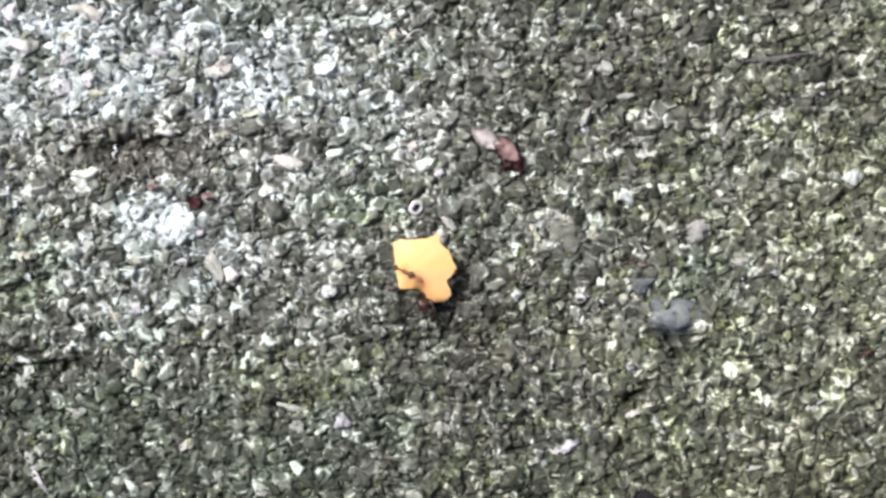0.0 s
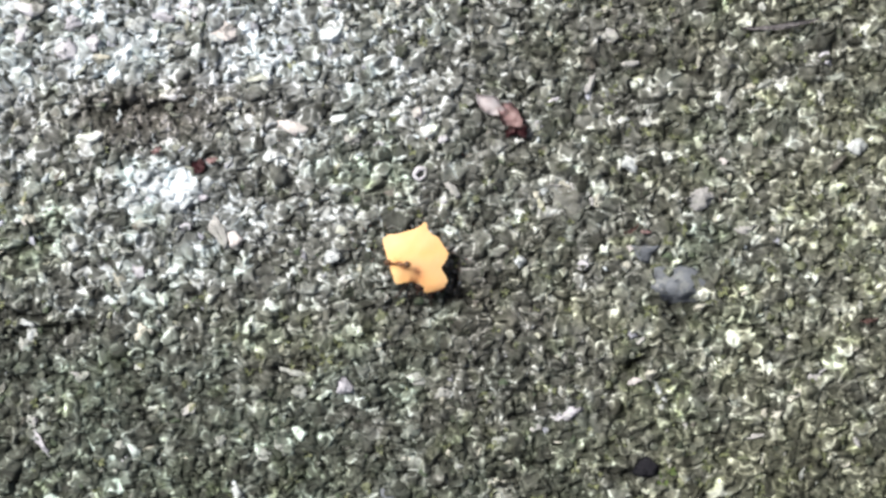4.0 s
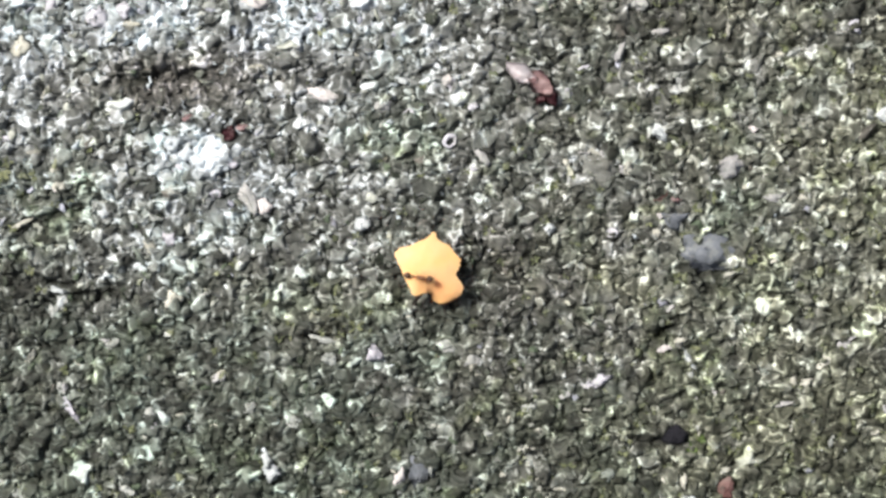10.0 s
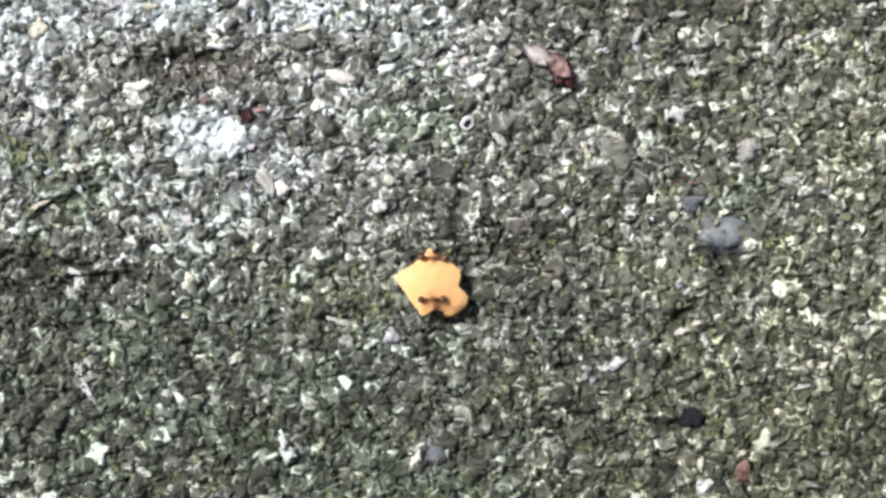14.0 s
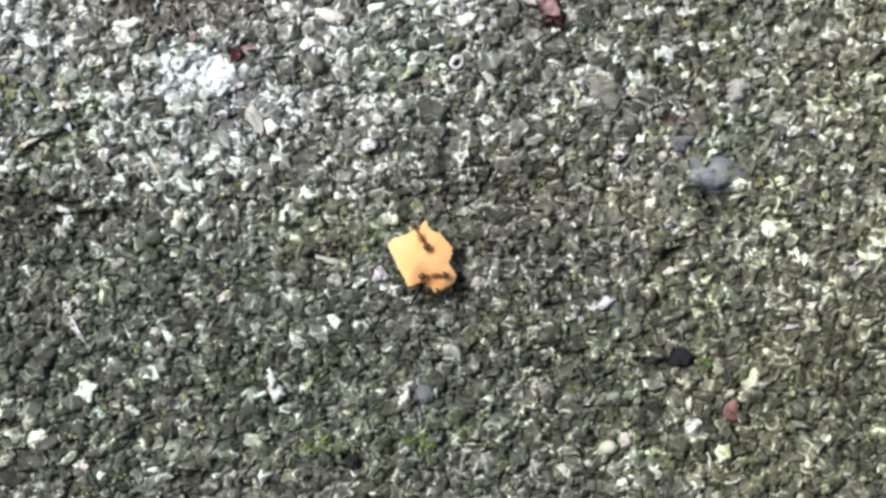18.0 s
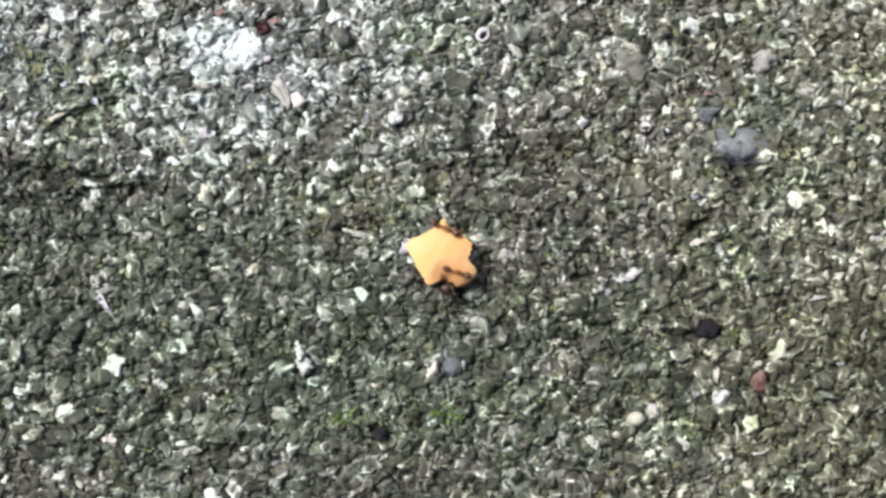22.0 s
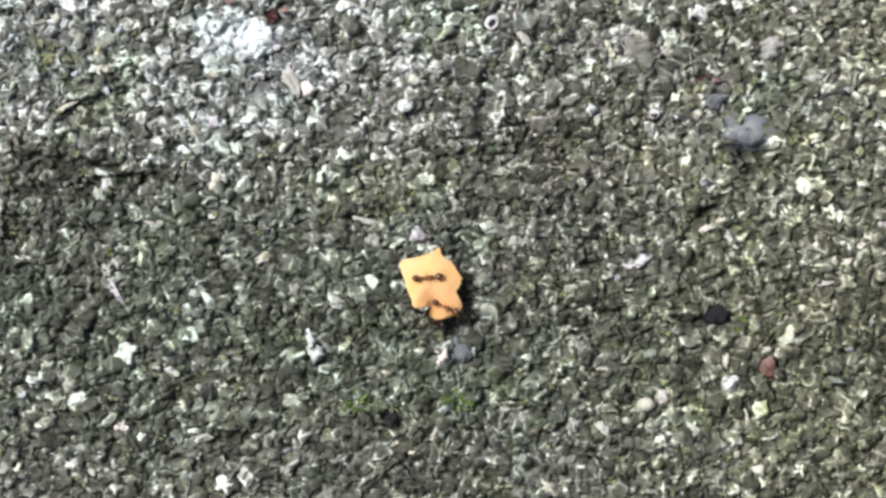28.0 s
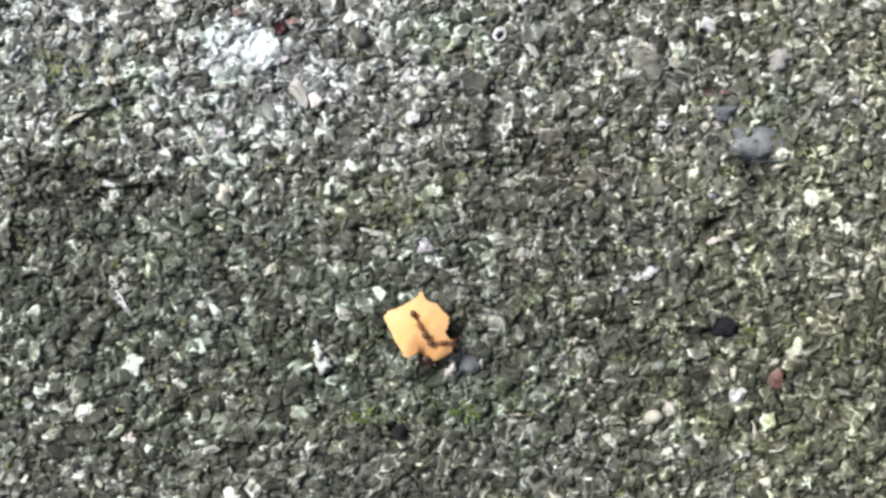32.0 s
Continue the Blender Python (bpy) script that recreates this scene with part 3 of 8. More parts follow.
def lay_grit():
    x, y = spread(-79, 69, -69, 40, 3.4)
    big = RNG.gamma(5.0, 0.2, len(x))
    size = np.clip(0.8 + 0.45 * big, 0.85, 1.9)
    ok = np.ones(len(x), bool)
    for cx, cy, r in CLEAR:
        ok &= np.hypot(x - cx, y - cy) > r * 0.85
    x, y, size = x[ok], y[ok], size[ok]
    z = relief(x, y) + 0.80 + RNG.normal(0, 0.18, len(x))
    kinds = kinds_at(x, y)
    size = np.where(kinds == 0, np.minimum(size, 1.25), size)
    # the 300 largest chips of the lane are parts of their own
    lane = np.nonzero((x > LANE[0]) & (x < LANE[1]) & (y > LANE[2]) & (y < LANE[3]))[0]
    lane = lane[np.argsort(-size[lane])][:300]
    rest = np.ones(len(x), bool)
    rest[lane] = False
    grit = scatter("grit", x[rest], y[rest], z[rest], size[rest], CHIPS_COARSE, kinds[rest], M_GRIT, (0.40, 0.75), 0.4)
    grit.parent = ground
    tagged(grit, "packed angular grit of grey, white and olive grains", kind="stuff")
    fx, fy = spread(-79, 69, -69, 40, 5.5)
    ok = np.ones(len(fx), bool)
    for cx, cy, r in CLEAR:
        ok &= np.hypot(fx - cx, fy - cy) > r * 0.8
    fx, fy = fx[ok], fy[ok]
    fs = RNG.uniform(0.3, 0.8, len(fx))
    fz = relief(fx, fy) + 0.62 + RNG.normal(0, 0.24, len(fx))
    sand = scatter("sand", fx, fy, fz, fs, CHIPS_FINE, kinds_at(fx, fy), M_GRIT, (0.5, 1.0), 0.8)
    sand.parent = ground
    tagged(sand, "fine weathered sand grains between the chips", kind="stuff")
    sx, sy = spread(-79, 69, -69, 40, 1.10)
    pale = np.clip(patch(PALE, sx, sy), 0, 1)
    ok = RNG.random(len(sx)) < 0.02 + 0.08 * pale - 0.25 * np.clip(patch(DARK, sx, sy), 0, 1) + 0.06 * ripple(sx, sy, 6, 31)
    for cx, cy, r in CLEAR:
        ok &= np.hypot(sx - cx, sy - cy) > r * 0.6
    sx, sy = sx[ok], sy[ok]
    kinds_s = lighter(sx, sy)
    flakes = scatter("flakes", sx, sy, relief(sx, sy) + 0.72 + RNG.normal(0, 0.16, len(sx)), RNG.gamma(5, 0.24, len(sx)) + 0.25, SLIVERS, kinds_s, M_GRIT, (0.8, 1.3), 0.35)
    flakes.parent = ground
    tagged(flakes, "pale mineral slivers standing out of the grit", kind="stuff")
    wx, wy = spread(-190, 190, -190, 190, 3.4)
    ok = (wx < -79) | (wx > 69) | (wy < -69) | (wy > 40)
    wx, wy = wx[ok], wy[ok]
    outer = scatter("outer_grit", wx, wy, relief(wx, wy) + 0.3, RNG.uniform(1.6, 4.0, len(wx)), CHIPS_FINE, kinds_at(wx, wy), M_GRIT)
    outer.parent = ground
    tagged(outer, "grey and olive grit farther out", kind="stuff")
    return [(x[i], y[i], z[i], size[i], int(kinds[i])) for i in lane]


LANE_CHIPS = lay_grit()

# ---- moss: tufts of tiny pointed leaves between the grains ----
M_MOSS = mineral("moss_leaf", (0.055, 0.07, 0.032), (0.16, 0.18, 0.09), (0.18, 0.19, 0.11), 0.4, 0.65)
M_SPROUT = simple("sprout_green", (0.06, 0.11, 0.03), (0.17, 0.23, 0.07), 1500, 0.5, 0.4, 0.3)


def tuft_mesh(name, places, mat, spread_mm=0.7, leaf=0.75):
    """Joined tufts, each of seven little keeled leaves."""
    vs, fs = [], []
    for x, y, s in places:
        z = float(relief(np.array([x]), np.array([y]))[0]) + 0.95
        for _ in range(7):
            a, l, w = RNG.uniform(0, 6.283), leaf * s * RNG.uniform(0.6, 1.2), 0.16 * s * RNG.uniform(0.8, 1.4)
            up = RNG.uniform(0.25, 0.9)
            d = np.array([math.cos(a), math.sin(a), 0.0])
            q = np.array([-d[1], d[0], 0.0])
            o = np.array([x, y, z]) + d * RNG.uniform(0, 0.25) * spread_mm
            mid = o + d * l * 0.5 + np.array([0, 0, up * l * 0.55])
            tip = o + d * l + np.array([0, 0, up * l * 0.7])
            k = len(vs)
            vs += [o, mid + q * w, mid - q * w, mid - np.array([0, 0, w * 0.7]), tip]
            fs += [(k, k + 1, k + 3), (k, k + 3, k + 2), (k + 1, k + 4, k + 3), (k + 3, k + 4, k + 2), (k, k + 2, k + 4, k + 1)]
    me = bpy.data.meshes.new(name)
    me.from_pydata((np.array(vs) * MM).tolist(), [], fs)
    me.materials.append(mat)
    return new(name, me)


def lay_moss():
    x, y = spread(-79, 69, -69, 40, 2.5)
    p = 0.04 + 0.5 * np.clip(patch(OLIVE, x, y) + 0.35 / (1 + np.exp(-(x - 22) / 9.0)) + 0.25 * ripple(x, y, 10, 5), 0, 1)
    p *= 1 - 0.8 * np.clip(patch(PALE, x, y), 0, 1)
    keep = RNG.random(len(x)) < p
    places = [(a, b, RNG.uniform(0.7, 1.3)) for a, b in zip(x[keep], y[keep])]
    moss = tuft_mesh("moss", places, M_MOSS)
    tagged(moss, "low olive-green moss growing between the grit", "moss", kind="stuff")


lay_moss()


# ---- single stones and litter lying on the ground ----
M_SLATE = mineral("slate", (0.075, 0.084, 0.098), (0.125, 0.138, 0.158), (0.21, 0.23, 0.265), 0.4, 0.75, single=True, crust_amount=0.25)
M_WHITE = mineral("quartz", (0.33, 0.36, 0.37), (0.55, 0.59, 0.61), (0.20, 0.22, 0.21), 0.6, 0.5, single=True)
M_CREAM = mineral("cream_stone", (0.38, 0.38, 0.335), (0.53, 0.525, 0.465), (0.22, 0.22, 0.16), 0.5, 0.6, single=True)
M_BLACK = mineral("black_stone", (0.010, 0.010, 0.013), (0.02, 0.02, 0.025), (0.02, 0.02, 0.022), 0.3, 0.95, single=True, spec=0.06, crust_amount=0.0)
M_RED = mineral("red_stone", (0.12, 0.060, 0.056), (0.16, 0.078, 0.07), (0.25, 0.21, 0.19), 0.4, 0.6, single=True, crust_amount=0.12)
M_PINK = mineral("pink_stone", (0.46, 0.44, 0.44), (0.60, 0.57, 0.57), (0.30, 0.28, 0.27), 0.4, 0.6, single=True)
M_LILAC = mineral("lilac_stone", (0.40, 0.40, 0.45), (0.56, 0.56, 0.62), (0.35, 0.33, 0.36), 0.35, 0.5, single=True)
M_GREY = mineral("grey_stone", (0.30, 0.30, 0.31), (0.42, 0.42, 0.42), (0.18, 0.19, 0.16), 0.35, 0.65, single=True)
M_STRAW = mineral("straw_stone", (0.20, 0.22, 0.135), (0.31, 0.33, 0.21), (0.13, 0.15, 0.08), 0.45, 0.7, single=True)
M_TEAL = mineral("teal_stone", (0.12, 0.145, 0.13), (0.20, 0.225, 0.205), (0.08, 0.10, 0.07), 0.5, 0.7, single=True)
M_CHALK = mineral("chalk_chip", (0.27, 0.29, 0.28), (0.47, 0.49, 0.47), (0.15, 0.165, 0.14), 0.55, 0.65, single=True)
M_BRIGHT = mineral("white_quartz", (0.42, 0.47, 0.51), (0.60, 0.66, 0.71), (0.28, 0.31, 0.32), 0.4, 0.5, single=True)
M_KNOB = mineral("knob", (0.12, 0.122, 0.11), (0.16, 0.163, 0.148), (0.30, 0.32, 0.30), 0.5, 0.75, single=True, crust_amount=0.7)


def floor_z(x, y):
    return float(relief(np.array([float(x)]), np.array([float(y)]))[0])


def stone(name, x, y, w, d, h, turn, mat, label, category, seed, up=0.0, lean=0.0, group=""):
    """One chip of stone set into the grit: mm and degrees, up raises it."""
    co, tri = rough_stone(seed, 3, 0.30)
    bm = bmesh.new()
    w, d = 0.86 * w, 0.86 * d
    chip = [1 + 0.42 * noise.noise(Vector(c) * 5 + Vector((0, seed, 0))) for c in co]
    vs = [bm.verts.new((c[0] * w * k * MM, c[1] * d * k * MM, c[2] * h * k * MM)) for c, k in zip(co, chip)]
    for t in tri:
        bm.faces.new([vs[i] for i in t])
    ob = part(name, bm, mat, smooth=True)
    ob.matrix_world = pose(x * MM, y * MM, (floor_z(x, y) + 0.40 + up) * MM, lean, 0, turn)
    return tagged(ob, label, category, group)


def pebble(x, y, w, d, h, turn):
    """One water-worn pebble, mm."""
    bm = bmesh.new()
    bmesh.ops.create_icosphere(bm, subdivisions=3, radius=0.5)
    for v in bm.verts:
        v.co *= 1 + 0.10 * noise.noise(v.co * 3.1 + Vector((4.0, 1.0, 0)))
        v.co = Vector((v.co.x * w, v.co.y * d, v.co.z * h)) * MM
    ob = part("tan_pebble", bm, M_CREAM, smooth=True)
    ob.matrix_world = pose(x * MM, y * MM, (floor_z(x, y) + 1.15) * MM, 4, 0, turn)
    return tagged(ob, "small rounded cream-tan pebble", "pebble")


stone("slate_stone", 32.96, -10.00, 11.8, 6.0, 2.72, -6, M_SLATE, "flat blue-grey slate stone sunk in the grit", "stone", 501, 0.12, 6)
stone("white_stone", 25.92, 7.12, 2.51, 2.69, 1.92, 20, M_WHITE, "small white angular stone in the grit", "stone", 502, 0.85, 0)
stone("grey_stone", 36.00, 2.64, 4.12, 3.23, 2.08, 15, M_GREY, "pale grey flat-faced stone in the grit", "stone", 503, 0.75, 0)
stone("white_chip", 58.00, 10.24, 3.05, 2.69, 1.92, -30, M_WHITE, "bright white stone chip in the grit", "stone", 504, 0.75, 0, "white chips")
stone("black_stone", 28.24, -35.60, 4.48, 3.05, 2.08, -20, M_BLACK, "black stone in a mossy hollow", "stone", 505, 0.45, 0)
stone("red_stone", 35.76, -42.72, 2.87, 3.23, 2.40, 10, M_RED, "dull red stone with rough faces", "stone", 506, 0.85, 0)
stone("cream_stone", 35.12, -40.80, 2.33, 2.15, 1.60, 40, M_CREAM, "cream stone beside the red one", "stone", 507, 0.85, 0)
stone("white_chip", 30.56, -45.36, 2.69, 2.69, 1.76, 10, M_WHITE, "bright white stone chip in the grit", "stone", 508, 0.85, 0, "white chips")
stone("grey_stone", 17.4, 2.6, 6.8, 5.6, 3.0, 12, M_KNOB, "grey weathered knob with a pale crusted rim", "stone", 601, 0.2, 0)
pebble(18.32, -48.40, 2.7, 2.1, 1.9, 8)
# a black lump added where there is only the dark of a pit
stone("black_seed", -17.6, -50.9, 2.5, 2.1, 1.60, 0, M_BLACK, "tiny black lump added for the shade of a pit", "seed", 540, 0.9, 0)
stone("white_chip", -28.80, -41.12, 3.58, 2.33, 1.92, -15, M_WHITE, "bright white stone chip in the grit", "stone", 511, 0.95, 0, "white chips")
stone("white_chip", -29.28, -39.76, 1.61, 2.33, 1.60, 15, M_WHITE, "bright white stone chip in the grit", "stone", 512, 0.95, 0, "white chips")
stone("slate_stone", -8.00, -41.36, 3.40, 6.99, 2.40, 4, M_SLATE, "upright grey slate splinter in the grit", "stone", 513, 0.50, 0)
stone("white_chip", -6.16, -40.72, 0.90, 4.66, 1.92, 6, M_CHALK, "narrow pale chip beside a slate splinter", "stone", 514, 0.75, 0)
stone("pink_stone", -10.64, -42.16, 1.97, 3.76, 1.76, -5, M_PINK, "pale pink stone beside a slate splinter", "stone", 515, 0.85, 0)
stone("white_chip", 5.12, -60.48, 5.38, 2.33, 1.76, -30, M_CREAM, "long cream stone chip in the grit", "stone", 516, 0.85, 0, "white chips")
stone("pink_stone", 26.64, -23.36, 3.05, 1.61, 1.44, 28, M_PINK, "pinkish white chip at a crevice", "stone", 517, 0.95, 0)
stone("cream_stone", 28.96, -22.48, 2.33, 1.79, 1.44, 10, M_CREAM, "cream chip at a crevice", "stone", 518, 0.85, 0)
stone("white_chip", 30.32, -24.88, 1.43, 3.94, 1.44, 28, M_WHITE, "narrow pale chip below a crevice", "stone", 519, 0.85, 0)
stone("lilac_stone", 18.24, -27.76, 3.94, 1.97, 1.60, 25, M_LILAC, "pale lilac broken stone", "stone", 520, 0.85, 0)
stone("lilac_stone", 16.08, -28.40, 1.97, 2.33, 1.44, -20, M_LILAC, "pale lilac broken stone", "stone", 521, 0.75, 0)
stone("white_chip", -14.16, -24.00, 3.23, 2.69, 1.60, 12, M_LILAC, "bright white stone chip in the grit", "stone", 522, 0.85, 0, "white chips")
stone("white_chip", 10.48, -6.56, 1.79, 1.79, 1.44, 0, M_WHITE, "bright white stone chip in the grit", "stone", 523, 0.85, 0, "white chips")
stone("white_chip", -16.24, -6.32, 3.23, 2.69, 1.76, 20, M_WHITE, "bright white stone chip in the grit", "stone", 524, 0.85, 0, "white chips")
stone("white_chip", -40.32, -6.96, 2.33, 2.15, 1.44, 10, M_WHITE, "bright white stone chip in the grit", "stone", 525, 0.85, 0, "white chips")
stone("white_chip", -43.12, 5.28, 3.05, 2.69, 1.60, 60, M_BRIGHT, "bright white stone chip in the grit", "stone", 526, 0.85, 0, "white chips")
stone("white_chip", -41.28, 3.68, 2.33, 3.23, 1.60, 10, M_BRIGHT, "bright white stone chip in the grit", "stone", 527, 0.85, 0, "white chips")
stone("white_chip", -39.36, 2.32, 3.05, 1.97, 1.44, -30, M_BRIGHT, "bright white stone chip in the grit", "stone", 528, 0.85, 0, "white chips")
stone("white_chip", -35.68, 3.60, 3.23, 2.15, 1.60, 20, M_BRIGHT, "bright white stone chip in the grit", "stone", 529, 0.85, 0, "white chips")
stone("white_chip", -37.12, 1.04, 2.69, 1.97, 1.44, 0, M_BRIGHT, "bright white stone chip in the grit", "stone", 530, 0.85, 0, "white chips")
stone("white_chip", -41.76, 6.32, 2.15, 1.97, 1.44, 0, M_BRIGHT, "bright white stone chip in the grit", "stone", 531, 0.48, 0, "white chips")
stone("pale_stone", -32.48, -2.32, 2.87, 5.56, 1.76, 32, M_GREY, "long pale stone with white faces", "stone", 532, 0.48, 0)
stone("white_chip", -30.32, -3.28, 2.33, 3.58, 1.60, 28, M_PINK, "pinkish white stone chip", "stone", 533, 0.48, 0)
stone("lilac_stone", -0.48, 1.68, 1.79, 1.43, 1.12, 0, M_LILAC, "pale lilac broken stone", "stone", 534, 0.38, 0)
stone("rim_chip", 12.32, 1.36, 1.79, 1.16, 1.28, 70, M_GREY, "pale chip on the rim of a sunken stone", "stone", 535, 0.48, 0, "rim chips")
stone("rim_chip", 12.80, 2.80, 1.97, 1.16, 1.28, 50, M_CREAM, "pale chip on the rim of a sunken stone", "stone", 536, 0.48, 0, "rim chips")
stone("rim_chip", 13.92, 3.76, 2.15, 1.16, 1.28, 30, M_WHITE, "pale chip on the rim of a sunken stone", "stone", 537, 0.48, 0, "rim chips")
stone("rim_chip", 15.36, 4.32, 2.15, 1.16, 1.28, 10, M_GREY, "pale chip on the rim of a sunken stone", "stone", 538, 0.48, 0, "rim chips")
stone("rim_chip", 16.96, 4.48, 2.15, 1.16, 1.28, -5, M_CREAM, "pale chip on the rim of a sunken stone", "stone", 539, 0.48, 0, "rim chips")
stone("rim_chip", 18.40, 4.08, 1.97, 1.16, 1.28, -25, M_GREY, "pale chip on the rim of a sunken stone", "stone", 540, 0.48, 0, "rim chips")
stone("rim_chip", 19.84, 3.28, 2.15, 1.16, 1.28, -35, M_WHITE, "pale chip on the rim of a sunken stone", "stone", 541, 0.48, 0, "rim chips")
stone("rim_chip", 20.80, 2.16, 1.97, 1.16, 1.28, -60, M_GREY, "pale chip on the rim of a sunken stone", "stone", 542, 0.48, 0, "rim chips")
stone("grey_stone", 27.36, -4.72, 5.20, 3.05, 2.08, 18, M_SLATE, "dark slate-grey stone in the grit", "stone", 543, 0.28, 0)
stone("pink_stone", 25.92, -4.56, 1.97, 1.25, 1.12, 20, M_PINK, "pale pink chip beside a dark stone", "stone", 544, 0.58, 0)
stone("white_chip", 25.44, -6.96, 1.61, 1.97, 1.28, 5, M_CREAM, "bright cream stone chip", "stone", 545, 0.48, 0, "white chips")
stone("lilac_stone", 13.12, 12.96, 1.97, 1.61, 1.28, 10, M_LILAC, "pale lilac chip beside a dried scrap", "stone", 546, 0.58, 0)
stone("white_stone", -53.52, 29.68, 2.33, 2.15, 1.60, 0, M_WHITE, "small white angular stone in the grit", "stone", 547, 0.48, 0)
stone("white_stone", -41.76, 32.64, 2.51, 3.05, 1.76, 0, M_WHITE, "small white angular stone in the grit", "stone", 548, 0.48, 0)
stone("pale_stone", -59.12, 28.48, 3.94, 3.23, 1.76, 0, M_GREY, "pale grey stone in the grit", "stone", 549, 0.38, 0)
stone("white_stone", -59.92, 25.52, 2.51, 2.33, 1.60, 0, M_WHITE, "small white angular stone in the grit", "stone", 550, 0.48, 0)
stone("pale_stone", -49.52, 33.68, 5.38, 2.33, 1.60, -14, M_PINK, "long pale pinkish stone", "stone", 551, 0.38, 0)
stone("white_stone", -43.92, 26.64, 3.94, 2.69, 1.60, -20, M_WHITE, "small white angular stone in the grit", "stone", 552, 0.48, 0)
stone("white_stone", -36.32, 24.64, 2.87, 1.25, 1.28, 6, M_WHITE, "narrow white stone in the grit", "stone", 553, 0.48, 0)
stone("lilac_stone", -53.92, 22.48, 3.76, 4.48, 1.60, 20, M_LILAC, "pale lilac broken stone", "stone", 554, 0.28, 0)
stone("pale_stone", -31.12, 25.28, 4.48, 3.58, 1.60, 0, M_PINK, "pale pinkish stone in the grit", "stone", 555, 0.28, 0)
stone("white_stone", -25.76, 18.48, 1.61, 3.23, 1.44, -18, M_WHITE, "narrow white stone in the grit", "stone", 556, 0.48, 0)
stone("white_stone", -35.12, 28.48, 2.33, 3.58, 1.44, 24, M_WHITE, "white angular stone in the grit", "stone", 557, 0.48, 0)
stone("grey_stone", -13.36, 11.04, 2.33, 2.51, 1.60, 0, M_GREY, "pale grey stone in the grit", "stone", 558, 0.48, 0)
stone("white_stone", -10.16, 14.32, 3.23, 1.08, 1.28, -4, M_WHITE, "narrow white stone in the grit", "stone", 559, 0.48, 0)
stone("white_stone", -9.52, 9.68, 1.97, 3.23, 1.44, 20, M_LILAC, "pale bluish stone in the grit", "stone", 560, 0.48, 0)
stone("white_stone", -0.48, 11.12, 1.79, 1.97, 1.44, 0, M_LILAC, "pale bluish stone in the grit", "stone", 561, 0.48, 0)
stone("white_stone", -3.92, 14.32, 1.97, 2.33, 1.44, 15, M_PINK, "pale pinkish stone in the grit", "stone", 562, 0.48, 0)
stone("grey_stone", 0.72, 3.92, 2.15, 3.05, 1.44, 30, M_GREY, "pale grey stone in the grit", "stone", 563, 0.48, 0)
stone("white_chip", -59.68, -15.60, 3.58, 1.25, 1.28, -10, M_WHITE, "narrow white chip in dark grit", "stone", 564, 0.48, 0)
stone("white_chip", -58.56, -17.12, 1.43, 2.33, 1.28, 5, M_WHITE, "small white chip in dark grit", "stone", 565, 0.48, 0)
stone("white_chip", -57.12, -32.88, 2.15, 3.94, 1.60, 28, M_LILAC, "pale chip in dark mossy grit", "stone", 566, 0.48, 0)
stone("white_chip", 15.84, -50.32, 2.02, 1.68, 1.42, 20, M_CHALK, "small white weathered chip lodged in the grit", "stone", 701, 0.36, 0, "white chips")
stone("white_chip", -18.16, -48.00, 1.18, 1.18, 1.08, 0, M_CHALK, "small white weathered chip lodged in the grit", "stone", 702, 0.36, 0, "white chips")
stone("white_chip", -63.76, -46.08, 1.68, 2.52, 1.42, 20, M_CHALK, "small white weathered chip lodged in the grit", "stone", 703, 0.36, 0, "white chips")
stone("pink_chip", -56.16, -52.00, 2.18, 2.35, 1.76, 0, M_PINK, "small pinkish white chip lodged in the grit", "stone", 704, 0.36, 0, "pink chips")
stone("white_chip", -44.96, -53.68, 2.86, 1.68, 1.42, 10, M_CHALK, "small white weathered chip lodged in the grit", "stone", 705, 0.36, 0, "white chips")
stone("white_chip", -42.56, -1.68, 2.18, 3.36, 1.76, 60, M_CHALK, "small white weathered chip lodged in the grit", "stone", 706, 0.36, 0, "white chips")
stone("white_chip", -56.24, 1.04, 2.18, 1.68, 1.42, 40, M_CHALK, "small white weathered chip lodged in the grit", "stone", 707, 0.36, 0, "white chips")
stone("mossy_chip", -59.68, 2.24, 1.85, 2.35, 1.53, 0, M_STRAW, "small yellow-green mossy chip lodged in the grit", "stone", 708, 0.36, 0, "mossy chips")
stone("cream_chip", -62.96, 3.84, 2.35, 1.18, 1.08, 5, M_CREAM, "small cream-coloured chip lodged in the grit", "stone", 709, 0.36, 0, "cream chips")
stone("lilac_chip", -67.04, 5.68, 2.86, 1.68, 1.42, -5, M_LILAC, "small pale lilac chip lodged in the grit", "stone", 710, 0.36, 0, "lilac chips")
stone("white_chip", -53.60, -3.68, 1.34, 2.86, 1.20, -5, M_CHALK, "small white weathered chip lodged in the grit", "stone", 711, 0.36, 0, "white chips")
stone("lilac_chip", -43.44, -8.00, 2.52, 2.86, 1.98, 30, M_LILAC, "small pale lilac chip lodged in the grit", "stone", 712, 0.36, 0, "lilac chips")
stone("white_chip", -45.44, -5.52, 2.18, 1.85, 1.53, 0, M_CHALK, "small white weathered chip lodged in the grit", "stone", 713, 0.36, 0, "white chips")
stone("cream_chip", -59.12, -1.04, 1.85, 1.68, 1.42, 0, M_CREAM, "small cream-coloured chip lodged in the grit", "stone", 714, 0.36, 0, "cream chips")
stone("white_chip", -48.72, -9.20, 3.36, 1.34, 1.20, 10, M_CHALK, "small white weathered chip lodged in the grit", "stone", 715, 0.36, 0, "white chips")
